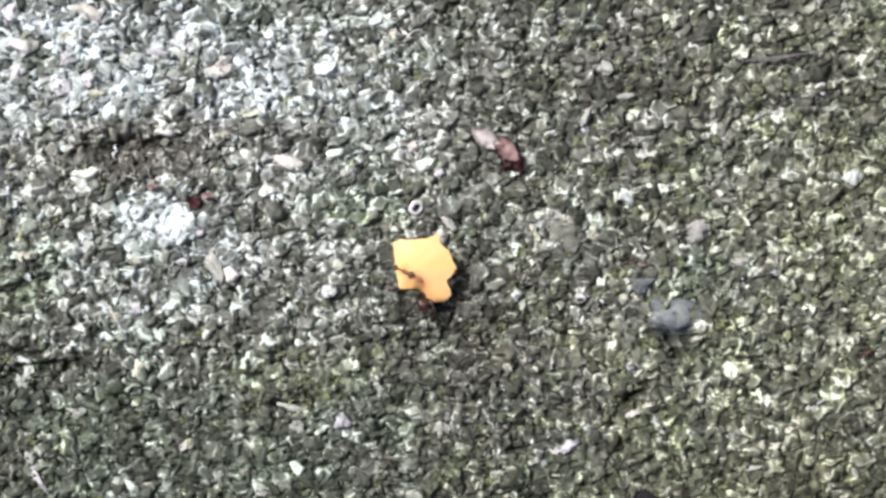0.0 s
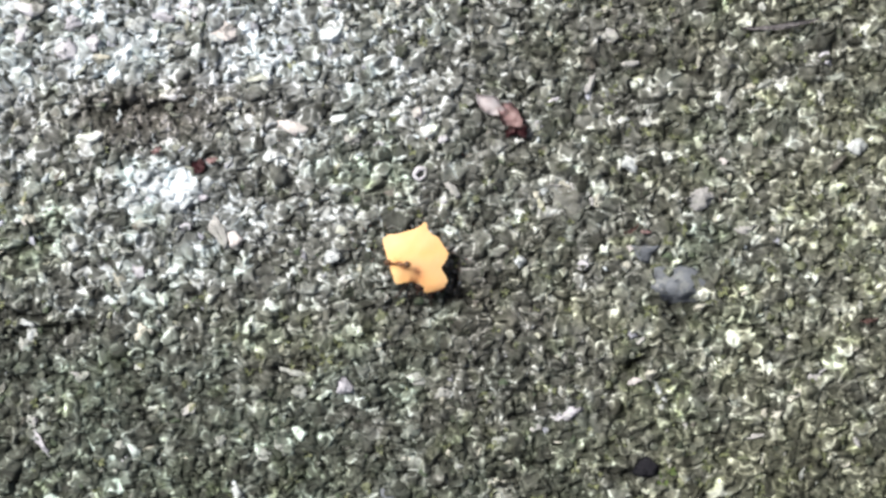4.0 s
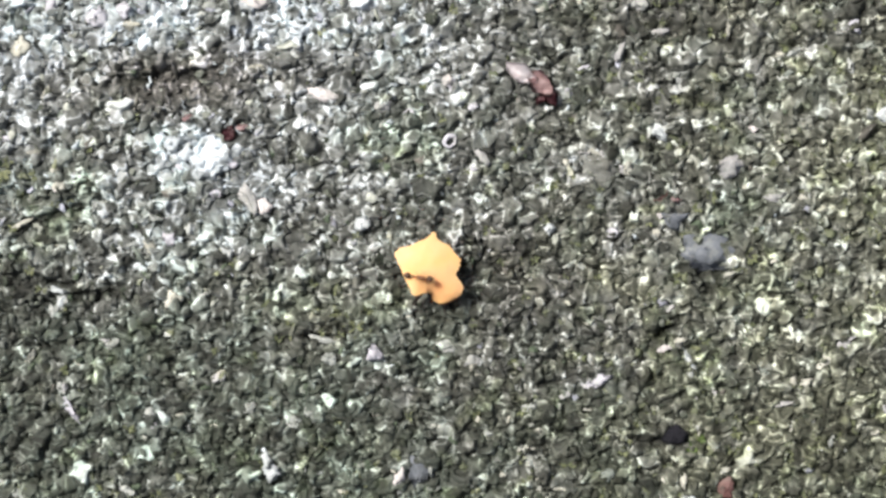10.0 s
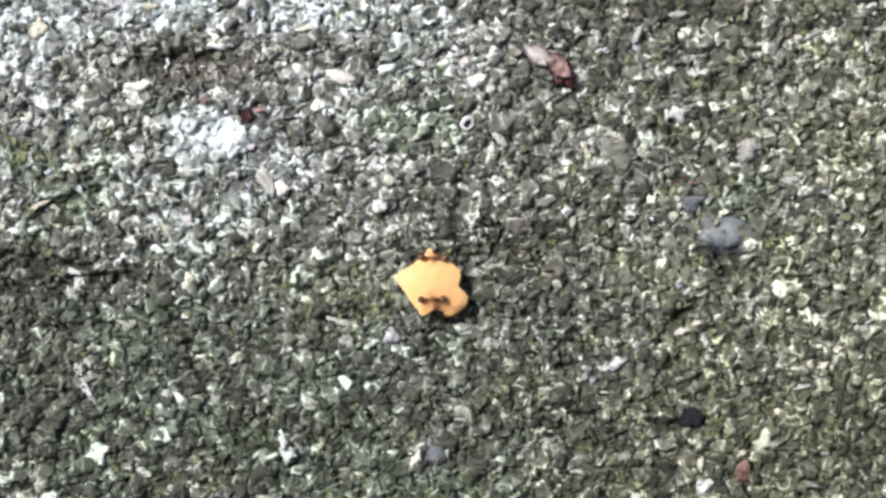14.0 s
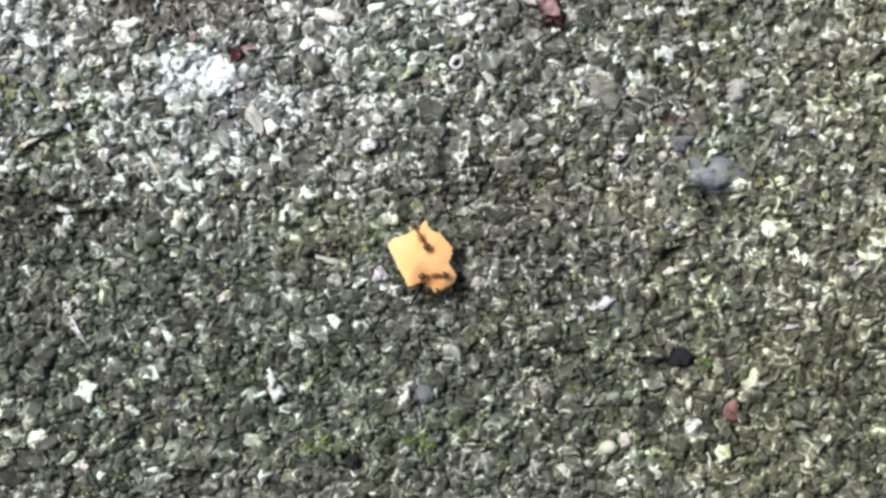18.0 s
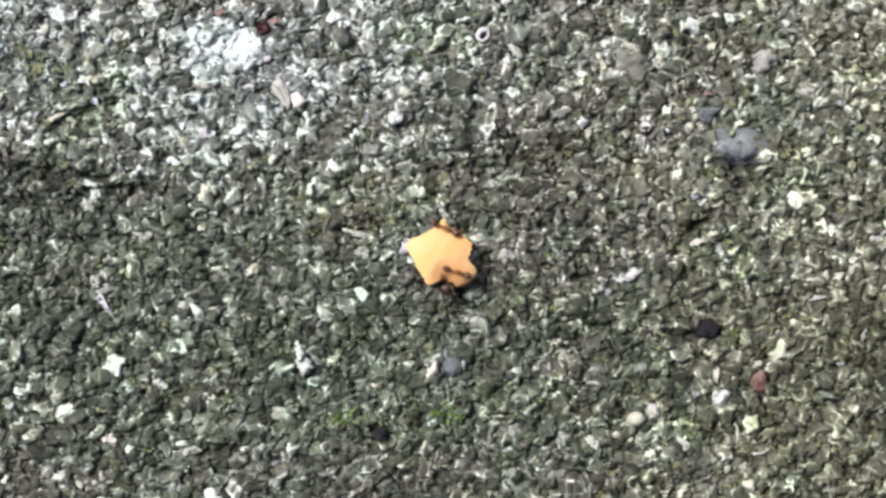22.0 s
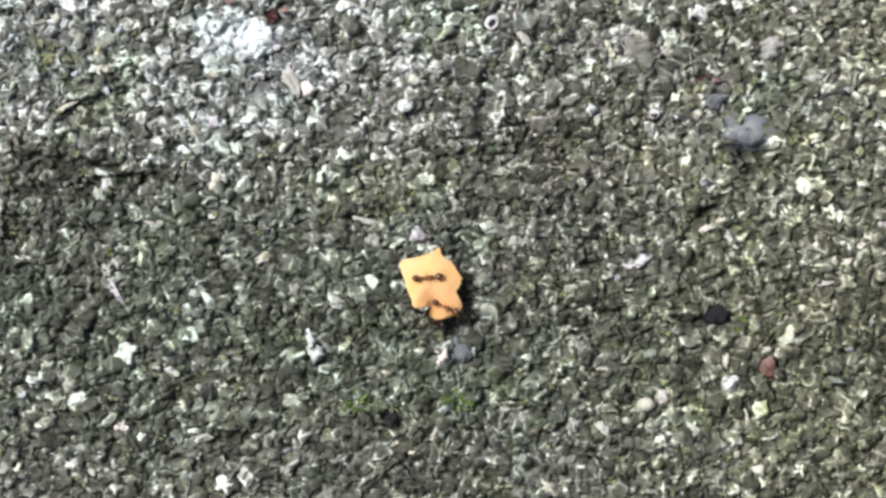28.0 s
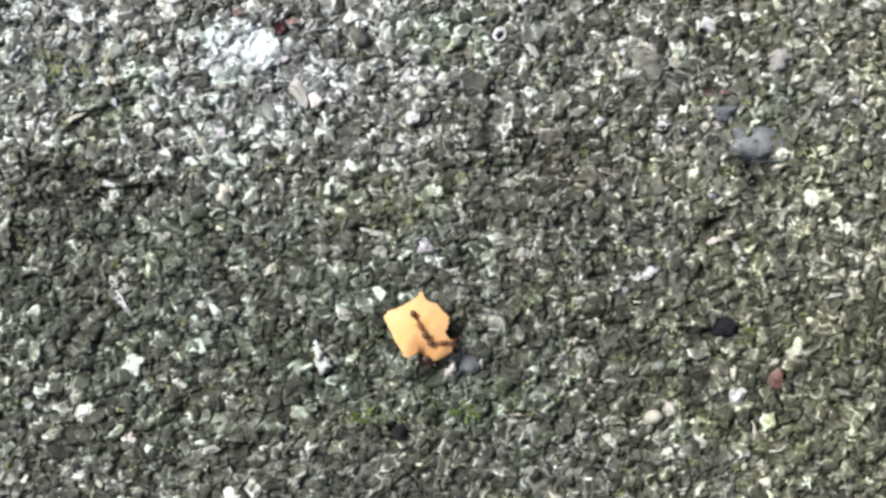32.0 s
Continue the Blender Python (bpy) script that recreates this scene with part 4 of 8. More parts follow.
stone("cream_chip", -46.08, -9.36, 1.68, 3.70, 1.42, 20, M_CREAM, "small cream-coloured chip lodged in the grit", "stone", 716, 0.36, 0, "cream chips")
stone("cream_chip", -64.40, -6.24, 3.70, 0.76, 0.80, 28, M_CREAM, "small cream-coloured chip lodged in the grit", "stone", 717, 0.36, 0, "cream chips")
stone("white_chip", -20.32, -25.04, 2.18, 2.18, 1.76, 0, M_CHALK, "small white weathered chip lodged in the grit", "stone", 718, 0.36, 0, "white chips")
stone("grey_chip", -0.16, -25.04, 2.52, 2.02, 1.64, 20, M_GREY, "small pale grey chip lodged in the grit", "stone", 719, 0.36, 0, "grey chips")
stone("white_chip", -3.84, -23.36, 2.52, 1.68, 1.42, 30, M_CHALK, "small white weathered chip lodged in the grit", "stone", 720, 0.36, 0, "white chips")
stone("white_chip", -21.76, -22.40, 4.20, 1.18, 1.08, -12, M_CHALK, "small white weathered chip lodged in the grit", "stone", 721, 0.36, 0, "white chips")
stone("white_chip", -23.04, -32.96, 2.18, 2.86, 1.76, 40, M_CHALK, "small white weathered chip lodged in the grit", "stone", 722, 0.36, 0, "white chips")
stone("white_chip", -25.84, -34.00, 2.52, 2.02, 1.64, -30, M_CHALK, "small white weathered chip lodged in the grit", "stone", 723, 0.36, 0, "white chips")
stone("grey_stone", -4.64, -30.32, 2.52, 2.18, 1.76, 10, M_TEAL, "flat green-grey stone sunk in the grit", "stone", 724, 0.36, 0, "grey stones")
stone("grey_stone", 18.96, -41.20, 2.35, 2.35, 1.87, 0, M_TEAL, "flat green-grey stone sunk in the grit", "stone", 725, 0.36, 0, "grey stones")
stone("cream_chip", 9.12, -42.64, 1.01, 3.02, 0.97, 0, M_CREAM, "small cream-coloured chip lodged in the grit", "stone", 726, 0.36, 0, "cream chips")
stone("cream_chip", 12.80, -43.20, 3.36, 1.18, 1.08, -5, M_CREAM, "small cream-coloured chip lodged in the grit", "stone", 727, 0.36, 0, "cream chips")
stone("mossy_chip", 21.20, -45.12, 1.68, 1.34, 1.20, 0, M_STRAW, "small yellow-green mossy chip lodged in the grit", "stone", 728, 0.36, 0, "mossy chips")
stone("pink_chip", 20.80, -47.52, 1.51, 2.86, 1.31, 10, M_PINK, "small pinkish white chip lodged in the grit", "stone", 729, 0.36, 0, "pink chips")
stone("grey_chip", 26.72, -45.04, 2.18, 2.18, 1.76, 0, M_GREY, "small pale grey chip lodged in the grit", "stone", 730, 0.36, 0, "grey chips")
stone("mossy_chip", 33.44, -37.52, 1.51, 1.85, 1.31, 0, M_STRAW, "small yellow-green mossy chip lodged in the grit", "stone", 731, 0.36, 0, "mossy chips")
stone("grey_chip", 11.60, -48.72, 1.18, 2.86, 1.08, -30, M_GREY, "small pale grey chip lodged in the grit", "stone", 732, 0.36, 0, "grey chips")
stone("white_chip", 7.92, -51.36, 1.85, 2.86, 1.53, 10, M_CHALK, "small white weathered chip lodged in the grit", "stone", 733, 0.36, 0, "white chips")
stone("white_chip", 12.00, -51.60, 2.69, 2.02, 1.64, 20, M_CHALK, "small white weathered chip lodged in the grit", "stone", 734, 0.36, 0, "white chips")
stone("cream_chip", 32.80, -50.96, 1.34, 3.70, 1.20, 15, M_CREAM, "small cream-coloured chip lodged in the grit", "stone", 735, 0.36, 0, "cream chips")
stone("white_chip", 25.44, -52.00, 2.86, 1.51, 1.31, -30, M_CHALK, "small white weathered chip lodged in the grit", "stone", 736, 0.36, 0, "white chips")
stone("white_chip", 36.64, -52.40, 3.36, 1.34, 1.20, 30, M_CHALK, "small white weathered chip lodged in the grit", "stone", 737, 0.36, 0, "white chips")
stone("cream_chip", 29.76, -41.76, 1.34, 2.86, 1.20, 0, M_CREAM, "small cream-coloured chip lodged in the grit", "stone", 738, 0.36, 0, "cream chips")
stone("cream_chip", 27.12, -42.00, 2.18, 1.34, 1.20, -30, M_CREAM, "small cream-coloured chip lodged in the grit", "stone", 739, 0.36, 0, "cream chips")
stone("white_chip", -64.80, -44.80, 1.34, 2.35, 1.20, 20, M_CHALK, "small white weathered chip lodged in the grit", "stone", 740, 0.36, 0, "white chips")
stone("pink_chip", -60.56, -48.48, 2.18, 1.51, 1.31, 20, M_PINK, "small pinkish white chip lodged in the grit", "stone", 741, 0.36, 0, "pink chips")
stone("white_chip", -49.28, -43.76, 3.70, 1.68, 1.42, -12, M_CHALK, "small white weathered chip lodged in the grit", "stone", 742, 0.36, 0, "white chips")
stone("white_chip", -45.44, -46.24, 1.51, 1.51, 1.31, 0, M_CHALK, "small white weathered chip lodged in the grit", "stone", 743, 0.36, 0, "white chips")
stone("white_chip", -44.40, -53.36, 3.02, 1.68, 1.42, 8, M_CHALK, "small white weathered chip lodged in the grit", "stone", 744, 0.36, 0, "white chips")
stone("mossy_chip", -41.76, -42.16, 2.86, 1.34, 1.20, -20, M_STRAW, "small yellow-green mossy chip lodged in the grit", "stone", 745, 0.36, 0, "mossy chips")
stone("white_chip", -63.76, -40.72, 1.51, 1.18, 1.08, 0, M_CHALK, "small white weathered chip lodged in the grit", "stone", 746, 0.36, 0, "white chips")
stone("white_chip", -67.04, -42.96, 1.51, 1.18, 1.08, 0, M_CHALK, "small white weathered chip lodged in the grit", "stone", 747, 0.36, 0, "white chips")
stone("mossy_chip", -57.84, -47.68, 2.86, 2.52, 1.98, 0, M_STRAW, "small yellow-green mossy chip lodged in the grit", "stone", 748, 0.36, 0, "mossy chips")
stone("cream_chip", 47.28, -27.92, 1.85, 3.36, 1.53, -35, M_CREAM, "small cream-coloured chip lodged in the grit", "stone", 749, 0.36, 0, "cream chips")
stone("cream_chip", 49.44, -25.28, 1.51, 3.36, 1.31, -40, M_CREAM, "small cream-coloured chip lodged in the grit", "stone", 750, 0.36, 0, "cream chips")
stone("grey_chip", 52.24, -22.48, 2.02, 1.51, 1.31, 30, M_GREY, "small pale grey chip lodged in the grit", "stone", 751, 0.36, 0, "grey chips")
stone("white_chip", 43.68, 15.12, 2.86, 1.68, 1.42, 10, M_CHALK, "small white weathered chip lodged in the grit", "stone", 752, 0.36, 0, "white chips")
stone("white_chip", 44.88, 18.88, 2.18, 1.34, 1.20, 20, M_CHALK, "small white weathered chip lodged in the grit", "stone", 753, 0.36, 0, "white chips")
stone("white_chip", 55.68, 10.08, 1.85, 2.02, 1.53, 0, M_CHALK, "small white weathered chip lodged in the grit", "stone", 754, 0.36, 0, "white chips")
stone("pink_chip", 39.28, 7.68, 2.02, 1.51, 1.31, 0, M_PINK, "small pinkish white chip lodged in the grit", "stone", 755, 0.36, 0, "pink chips")
stone("white_chip", 52.48, 3.84, 1.85, 1.51, 1.31, 0, M_CHALK, "small white weathered chip lodged in the grit", "stone", 756, 0.36, 0, "white chips")
stone("cream_chip", 46.48, -1.68, 2.02, 1.34, 1.20, 10, M_CREAM, "small cream-coloured chip lodged in the grit", "stone", 757, 0.36, 0, "cream chips")
stone("white_chip", -5.52, 29.84, 5.04, 1.51, 1.31, 8, M_CHALK, "small white weathered chip lodged in the grit", "stone", 758, 0.36, 0, "white chips")
stone("white_chip", -17.36, 29.28, 2.02, 1.68, 1.42, 0, M_CHALK, "small white weathered chip lodged in the grit", "stone", 759, 0.36, 0, "white chips")
stone("white_chip", -14.16, 27.92, 2.18, 1.34, 1.20, 20, M_CHALK, "small white weathered chip lodged in the grit", "stone", 760, 0.36, 0, "white chips")
stone("white_chip", -10.72, 27.68, 2.02, 1.51, 1.31, 0, M_CHALK, "small white weathered chip lodged in the grit", "stone", 761, 0.36, 0, "white chips")
stone("grey_chip", -52.48, -22.88, 2.52, 1.18, 1.08, -10, M_GREY, "small pale grey chip lodged in the grit", "stone", 762, 0.36, 0, "grey chips")
stone("white_chip", -59.12, -18.08, 1.85, 1.18, 1.08, 0, M_CHALK, "small white weathered chip lodged in the grit", "stone", 763, 0.36, 0, "white chips")
stone("cream_chip", -36.32, -27.52, 1.85, 1.68, 1.42, 0, M_CREAM, "small cream-coloured chip lodged in the grit", "stone", 764, 0.36, 0, "cream chips")
stone("grey_chip", -58.32, -29.52, 1.85, 1.68, 1.42, 0, M_GREY, "small pale grey chip lodged in the grit", "stone", 765, 0.36, 0, "grey chips")
stone("white_chip", -46.32, -33.12, 2.02, 1.68, 1.42, 0, M_CHALK, "small white weathered chip lodged in the grit", "stone", 766, 0.36, 0, "white chips")
stone("white_chip", -4.48, -22.72, 3.70, 0.76, 0.80, 10, M_CHALK, "small white weathered chip lodged in the grit", "stone", 767, 0.36, 0, "white chips")
stone("grey_chip", -3.52, -23.76, 3.36, 0.76, 0.80, 10, M_GREY, "small pale grey chip lodged in the grit", "stone", 768, 0.36, 0, "grey chips")
stone("grey_chip", 8.32, -13.68, 2.02, 1.01, 0.97, 0, M_GREY, "small pale grey chip lodged in the grit", "stone", 769, 0.36, 0, "grey chips")
stone("white_chip", 30.48, -26.72, 1.85, 1.51, 1.31, 0, M_CHALK, "small white weathered chip lodged in the grit", "stone", 770, 0.36, 0, "white chips")
stone("white_chip", -42.72, 3.92, 1.85, 3.36, 0.92, 20, M_BRIGHT, "bright white stone chip in a pale patch", "stone", 771, 0.36, 0, "white chips")
stone("white_chip", -40.72, 5.52, 2.86, 1.68, 0.86, -10, M_BRIGHT, "bright white stone chip in a pale patch", "stone", 772, 0.36, 0, "white chips")
stone("white_chip", -38.72, 3.28, 2.18, 2.86, 1.03, 30, M_BRIGHT, "bright white stone chip in a pale patch", "stone", 773, 0.36, 0, "white chips")
stone("white_chip", -37.28, 4.48, 1.85, 1.68, 0.86, 0, M_BRIGHT, "bright white stone chip in a pale patch", "stone", 774, 0.36, 0, "white chips")
stone("white_chip", -36.32, 2.08, 2.52, 1.68, 0.86, -20, M_BRIGHT, "bright white stone chip in a pale patch", "stone", 775, 0.36, 0, "white chips")
stone("white_chip", -38.32, 0.72, 2.86, 1.34, 0.75, 10, M_BRIGHT, "bright white stone chip in a pale patch", "stone", 776, 0.36, 0, "white chips")
stone("white_chip", -35.12, 4.72, 2.02, 1.51, 0.80, 20, M_BRIGHT, "bright white stone chip in a pale patch", "stone", 777, 0.36, 0, "white chips")
stone("lilac_chip", -34.56, 2.88, 1.51, 2.18, 1.31, 0, M_LILAC, "small pale lilac chip lodged in the grit", "stone", 778, 0.36, 0, "lilac chips")
stone("lilac_chip", -42.32, 1.68, 1.68, 1.51, 1.31, 0, M_LILAC, "small pale lilac chip lodged in the grit", "stone", 779, 0.36, 0, "lilac chips")
stone("white_chip", -39.92, -0.72, 3.02, 1.18, 0.69, -30, M_BRIGHT, "bright white stone chip in a pale patch", "stone", 780, 0.36, 0, "white chips")
stone("lilac_chip", -36.96, -1.68, 2.18, 1.51, 1.31, 0, M_LILAC, "small pale lilac chip lodged in the grit", "stone", 781, 0.36, 0, "lilac chips")
stone("white_chip", -57.92, 32.08, 5.04, 2.52, 1.14, -10, M_BRIGHT, "bright white stone chip in a pale patch", "stone", 782, 0.36, 0, "white chips")
stone("lilac_chip", -53.12, 27.28, 4.20, 2.86, 2.20, 20, M_LILAC, "small pale lilac chip lodged in the grit", "stone", 783, 0.36, 0, "lilac chips")
stone("lilac_chip", -61.12, 32.88, 3.70, 3.36, 2.54, 0, M_LILAC, "small pale lilac chip lodged in the grit", "stone", 784, 0.36, 0, "lilac chips")
stone("white_chip", -46.72, 30.48, 3.86, 2.02, 0.97, -10, M_BRIGHT, "bright white stone chip in a pale patch", "stone", 785, 0.36, 0, "white chips")
stone("lilac_chip", -41.12, 27.68, 4.54, 2.02, 1.64, -8, M_LILAC, "small pale lilac chip lodged in the grit", "stone", 786, 0.36, 0, "lilac chips")
stone("white_chip", -61.92, 28.88, 3.36, 2.52, 1.14, 30, M_BRIGHT, "bright white stone chip in a pale patch", "stone", 787, 0.36, 0, "white chips")
stone("lilac_chip", -49.92, 24.08, 3.36, 2.52, 1.98, 0, M_LILAC, "small pale lilac chip lodged in the grit", "stone", 788, 0.36, 0, "lilac chips")
stone("white_chip", -56.32, 33.68, 3.36, 2.02, 0.97, 0, M_BRIGHT, "bright white stone chip in a pale patch", "stone", 789, 0.36, 0, "white chips")
stone("lilac_chip", -37.12, 29.68, 3.70, 1.68, 1.42, 10, M_LILAC, "small pale lilac chip lodged in the grit", "stone", 790, 0.36, 0, "lilac chips")
stone("lilac_chip", -59.87, 29.03, 4.20, 2.18, 1.76, -25, M_LILAC, "small pale lilac chip lodged in the grit", "stone", 791, 0.36, 0, "lilac chips")
stone("cream_chip", -53.46, 29.87, 2.02, 2.18, 1.64, 0, M_CREAM, "small cream-coloured chip lodged in the grit", "stone", 792, 0.36, 0, "cream chips")
stone("white_chip", -63.46, 26.59, 2.02, 2.18, 1.64, 0, M_CHALK, "small white weathered chip lodged in the grit", "stone", 793, 0.36, 0, "white chips")
stone("lilac_chip", -60.65, 25.41, 2.52, 3.36, 1.98, -20, M_LILAC, "small pale lilac chip lodged in the grit", "stone", 794, 0.36, 0, "lilac chips")
stone("lilac_chip", -53.81, 23.05, 3.36, 3.02, 2.32, 30, M_LILAC, "small pale lilac chip lodged in the grit", "stone", 795, 0.36, 0, "lilac chips")
stone("cream_chip", -49.39, 21.88, 2.86, 2.52, 1.98, 10, M_CREAM, "small cream-coloured chip lodged in the grit", "stone", 796, 0.36, 0, "cream chips")
stone("white_chip", -49.02, 26.86, 2.52, 1.68, 1.42, 0, M_CHALK, "small white weathered chip lodged in the grit", "stone", 797, 0.36, 0, "white chips")
stone("white_chip", -43.81, 26.74, 4.20, 2.02, 1.64, -5, M_CHALK, "small white weathered chip lodged in the grit", "stone", 798, 0.36, 0, "white chips")
stone("white_chip", -39.39, 26.13, 1.18, 1.01, 0.97, 0, M_CHALK, "small white weathered chip lodged in the grit", "stone", 799, 0.36, 0, "white chips")
stone("white_chip", -37.38, 24.78, 4.20, 1.18, 1.08, 0, M_CHALK, "small white weathered chip lodged in the grit", "stone", 800, 0.36, 0, "white chips")
stone("pink_chip", -32.17, 25.22, 3.70, 2.86, 2.20, 10, M_PINK, "small pinkish white chip lodged in the grit", "stone", 801, 0.36, 0, "pink chips")
stone("lilac_chip", -35.80, 28.40, 1.85, 2.86, 1.53, 0, M_LILAC, "small pale lilac chip lodged in the grit", "stone", 802, 0.36, 0, "lilac chips")
stone("white_chip", -39.37, 23.40, 2.18, 1.18, 1.08, 0, M_CHALK, "small white weathered chip lodged in the grit", "stone", 803, 0.36, 0, "white chips")
stone("white_chip", -37.59, 20.92, 1.34, 1.34, 1.20, 0, M_CHALK, "small white weathered chip lodged in the grit", "stone", 804, 0.36, 0, "white chips")
stone("cream_chip", -64.61, 18.56, 2.86, 3.02, 2.20, 0, M_CREAM, "small cream-coloured chip lodged in the grit", "stone", 805, 0.36, 0, "cream chips")
stone("white_chip", -25.70, 18.44, 1.68, 3.36, 1.42, 10, M_CHALK, "small white weathered chip lodged in the grit", "stone", 806, 0.36, 0, "white chips")
stone("cream_chip", -31.30, 16.00, 2.52, 1.51, 1.31, 0, M_CREAM, "small cream-coloured chip lodged in the grit", "stone", 807, 0.36, 0, "cream chips")
stone("white_chip", -61.03, 23.00, 2.86, 1.68, 1.42, 0, M_CHALK, "small white weathered chip lodged in the grit", "stone", 808, 0.36, 0, "white chips")
stone("cream_chip", -57.40, 20.38, 1.51, 1.34, 1.20, 0, M_CREAM, "small cream-coloured chip lodged in the grit", "stone", 809, 0.36, 0, "cream chips")
stone("cream_chip", -48.50, 10.25, 0.84, 3.36, 0.86, -10, M_CREAM, "small cream-coloured chip lodged in the grit", "stone", 810, 0.36, 0, "cream chips")
stone("cream_chip", -60.96, 12.57, 1.34, 3.36, 1.20, -20, M_CREAM, "small cream-coloured chip lodged in the grit", "stone", 811, 0.36, 0, "cream chips")
stone("lilac_chip", -17.12, 30.54, 2.18, 2.52, 1.76, 0, M_LILAC, "small pale lilac chip lodged in the grit", "stone", 812, 0.36, 0, "lilac chips")
stone("cream_chip", -6.93, 30.21, 1.34, 2.18, 1.20, 0, M_CREAM, "small cream-coloured chip lodged in the grit", "stone", 813, 0.36, 0, "cream chips")
stone("pink_chip", -4.52, 29.83, 3.36, 1.51, 1.31, -30, M_PINK, "small pinkish white chip lodged in the grit", "stone", 814, 0.36, 0, "pink chips")
stone("cream_chip", -9.72, 27.78, 1.18, 2.86, 1.08, 25, M_CREAM, "small cream-coloured chip lodged in the grit", "stone", 815, 0.36, 0, "cream chips")
stone("white_chip", -7.47, 27.56, 1.85, 1.34, 1.20, -20, M_CHALK, "small white weathered chip lodged in the grit", "stone", 816, 0.36, 0, "white chips")
stone("white_chip", -13.57, 27.76, 1.18, 2.52, 1.08, 20, M_CHALK, "small white weathered chip lodged in the grit", "stone", 817, 0.36, 0, "white chips")
stone("white_chip", -14.52, 26.55, 1.51, 1.34, 1.20, 0, M_CHALK, "small white weathered chip lodged in the grit", "stone", 818, 0.36, 0, "white chips")
stone("cream_chip", -16.87, 17.70, 1.85, 1.01, 0.97, -40, M_CREAM, "small cream-coloured chip lodged in the grit", "stone", 819, 0.36, 0, "cream chips")
stone("white_chip", -18.06, 16.33, 2.02, 1.34, 1.20, 0, M_CHALK, "small white weathered chip lodged in the grit", "stone", 820, 0.36, 0, "white chips")
stone("white_chip", -14.84, 15.07, 2.86, 1.18, 1.08, 0, M_CHALK, "small white weathered chip lodged in the grit", "stone", 821, 0.36, 0, "white chips")
stone("cream_chip", -10.43, 14.46, 3.02, 0.84, 0.86, -10, M_CREAM, "small cream-coloured chip lodged in the grit", "stone", 822, 0.36, 0, "cream chips")
stone("lilac_chip", -3.60, 14.19, 1.68, 3.02, 1.42, 30, M_LILAC, "small pale lilac chip lodged in the grit", "stone", 823, 0.36, 0, "lilac chips")
stone("white_chip", -13.61, 10.75, 1.51, 2.18, 1.31, 20, M_CHALK, "small white weathered chip lodged in the grit", "stone", 824, 0.36, 0, "white chips")
stone("pink_chip", -22.04, 12.45, 5.04, 2.52, 1.98, -30, M_PINK, "small pinkish white chip lodged in the grit", "stone", 825, 0.36, 0, "pink chips")
stone("mossy_chip", -22.11, 21.28, 2.02, 1.51, 1.31, 0, M_STRAW, "small yellow-green mossy chip lodged in the grit", "stone", 826, 0.36, 0, "mossy chips")
stone("cream_chip", 14.37, 25.55, 1.01, 1.68, 0.97, 0, M_CREAM, "small cream-coloured chip lodged in the grit", "stone", 827, 0.36, 0, "cream chips")
stone("cream_chip", 9.16, 24.71, 2.52, 0.84, 0.86, 10, M_CREAM, "small cream-coloured chip lodged in the grit", "stone", 828, 0.36, 0, "cream chips")
stone("lilac_chip", 15.23, 16.33, 2.18, 0.84, 0.86, 15, M_LILAC, "small pale lilac chip lodged in the grit", "stone", 829, 0.36, 0, "lilac chips")
stone("grey_stone", 12.61, 12.94, 1.85, 1.85, 1.53, 0, M_TEAL, "flat green-grey stone sunk in the grit", "stone", 830, 0.36, 0, "grey stones")
stone("cream_chip", 6.18, 26.29, 0.84, 1.85, 0.86, -20, M_CREAM, "small cream-coloured chip lodged in the grit", "stone", 831, 0.36, 0, "cream chips")
stone("cream_chip", 22.36, 29.22, 1.18, 1.51, 1.08, 0, M_CREAM, "small cream-coloured chip lodged in the grit", "stone", 832, 0.36, 0, "cream chips")
stone("grey_chip", 23.19, 25.21, 2.52, 2.86, 1.98, 20, M_GREY, "small pale grey chip lodged in the grit", "stone", 833, 0.36, 0, "grey chips")
stone("grey_chip", 20.41, 21.58, 0.84, 2.86, 0.86, -25, M_GREY, "small pale grey chip lodged in the grit", "stone", 834, 0.36, 0, "grey chips")
stone("grey_chip", 25.63, 21.62, 3.36, 1.01, 0.97, 15, M_GREY, "small pale grey chip lodged in the grit", "stone", 835, 0.36, 0, "grey chips")
stone("grey_chip", 20.19, 18.77, 1.18, 3.02, 1.08, -20, M_GREY, "small pale grey chip lodged in the grit", "stone", 836, 0.36, 0, "grey chips")
stone("white_chip", 28.48, 15.46, 3.02, 1.18, 1.08, 15, M_CHALK, "small white weathered chip lodged in the grit", "stone", 837, 0.36, 0, "white chips")
stone("white_chip", 29.70, 13.47, 1.51, 1.34, 1.20, 0, M_CHALK, "small white weathered chip lodged in the grit", "stone", 838, 0.36, 0, "white chips")
stone("mossy_chip", 33.86, 14.86, 2.02, 1.51, 1.31, -30, M_STRAW, "small yellow-green mossy chip lodged in the grit", "stone", 839, 0.36, 0, "mossy chips")
stone("cream_chip", 42.90, 18.54, 2.18, 1.01, 0.97, 0, M_CREAM, "small cream-coloured chip lodged in the grit", "stone", 840, 0.36, 0, "cream chips")
stone("cream_chip", 39.23, 26.13, 1.18, 1.18, 1.08, 0, M_CREAM, "small cream-coloured chip lodged in the grit", "stone", 841, 0.36, 0, "cream chips")
stone("white_chip", 44.42, 29.78, 1.51, 1.51, 1.31, 0, M_CHALK, "small white weathered chip lodged in the grit", "stone", 842, 0.36, 0, "white chips")
stone("grey_stone", 44.12, 15.74, 2.52, 1.34, 1.20, 20, M_TEAL, "flat green-grey stone sunk in the grit", "stone", 843, 0.36, 0, "grey stones")
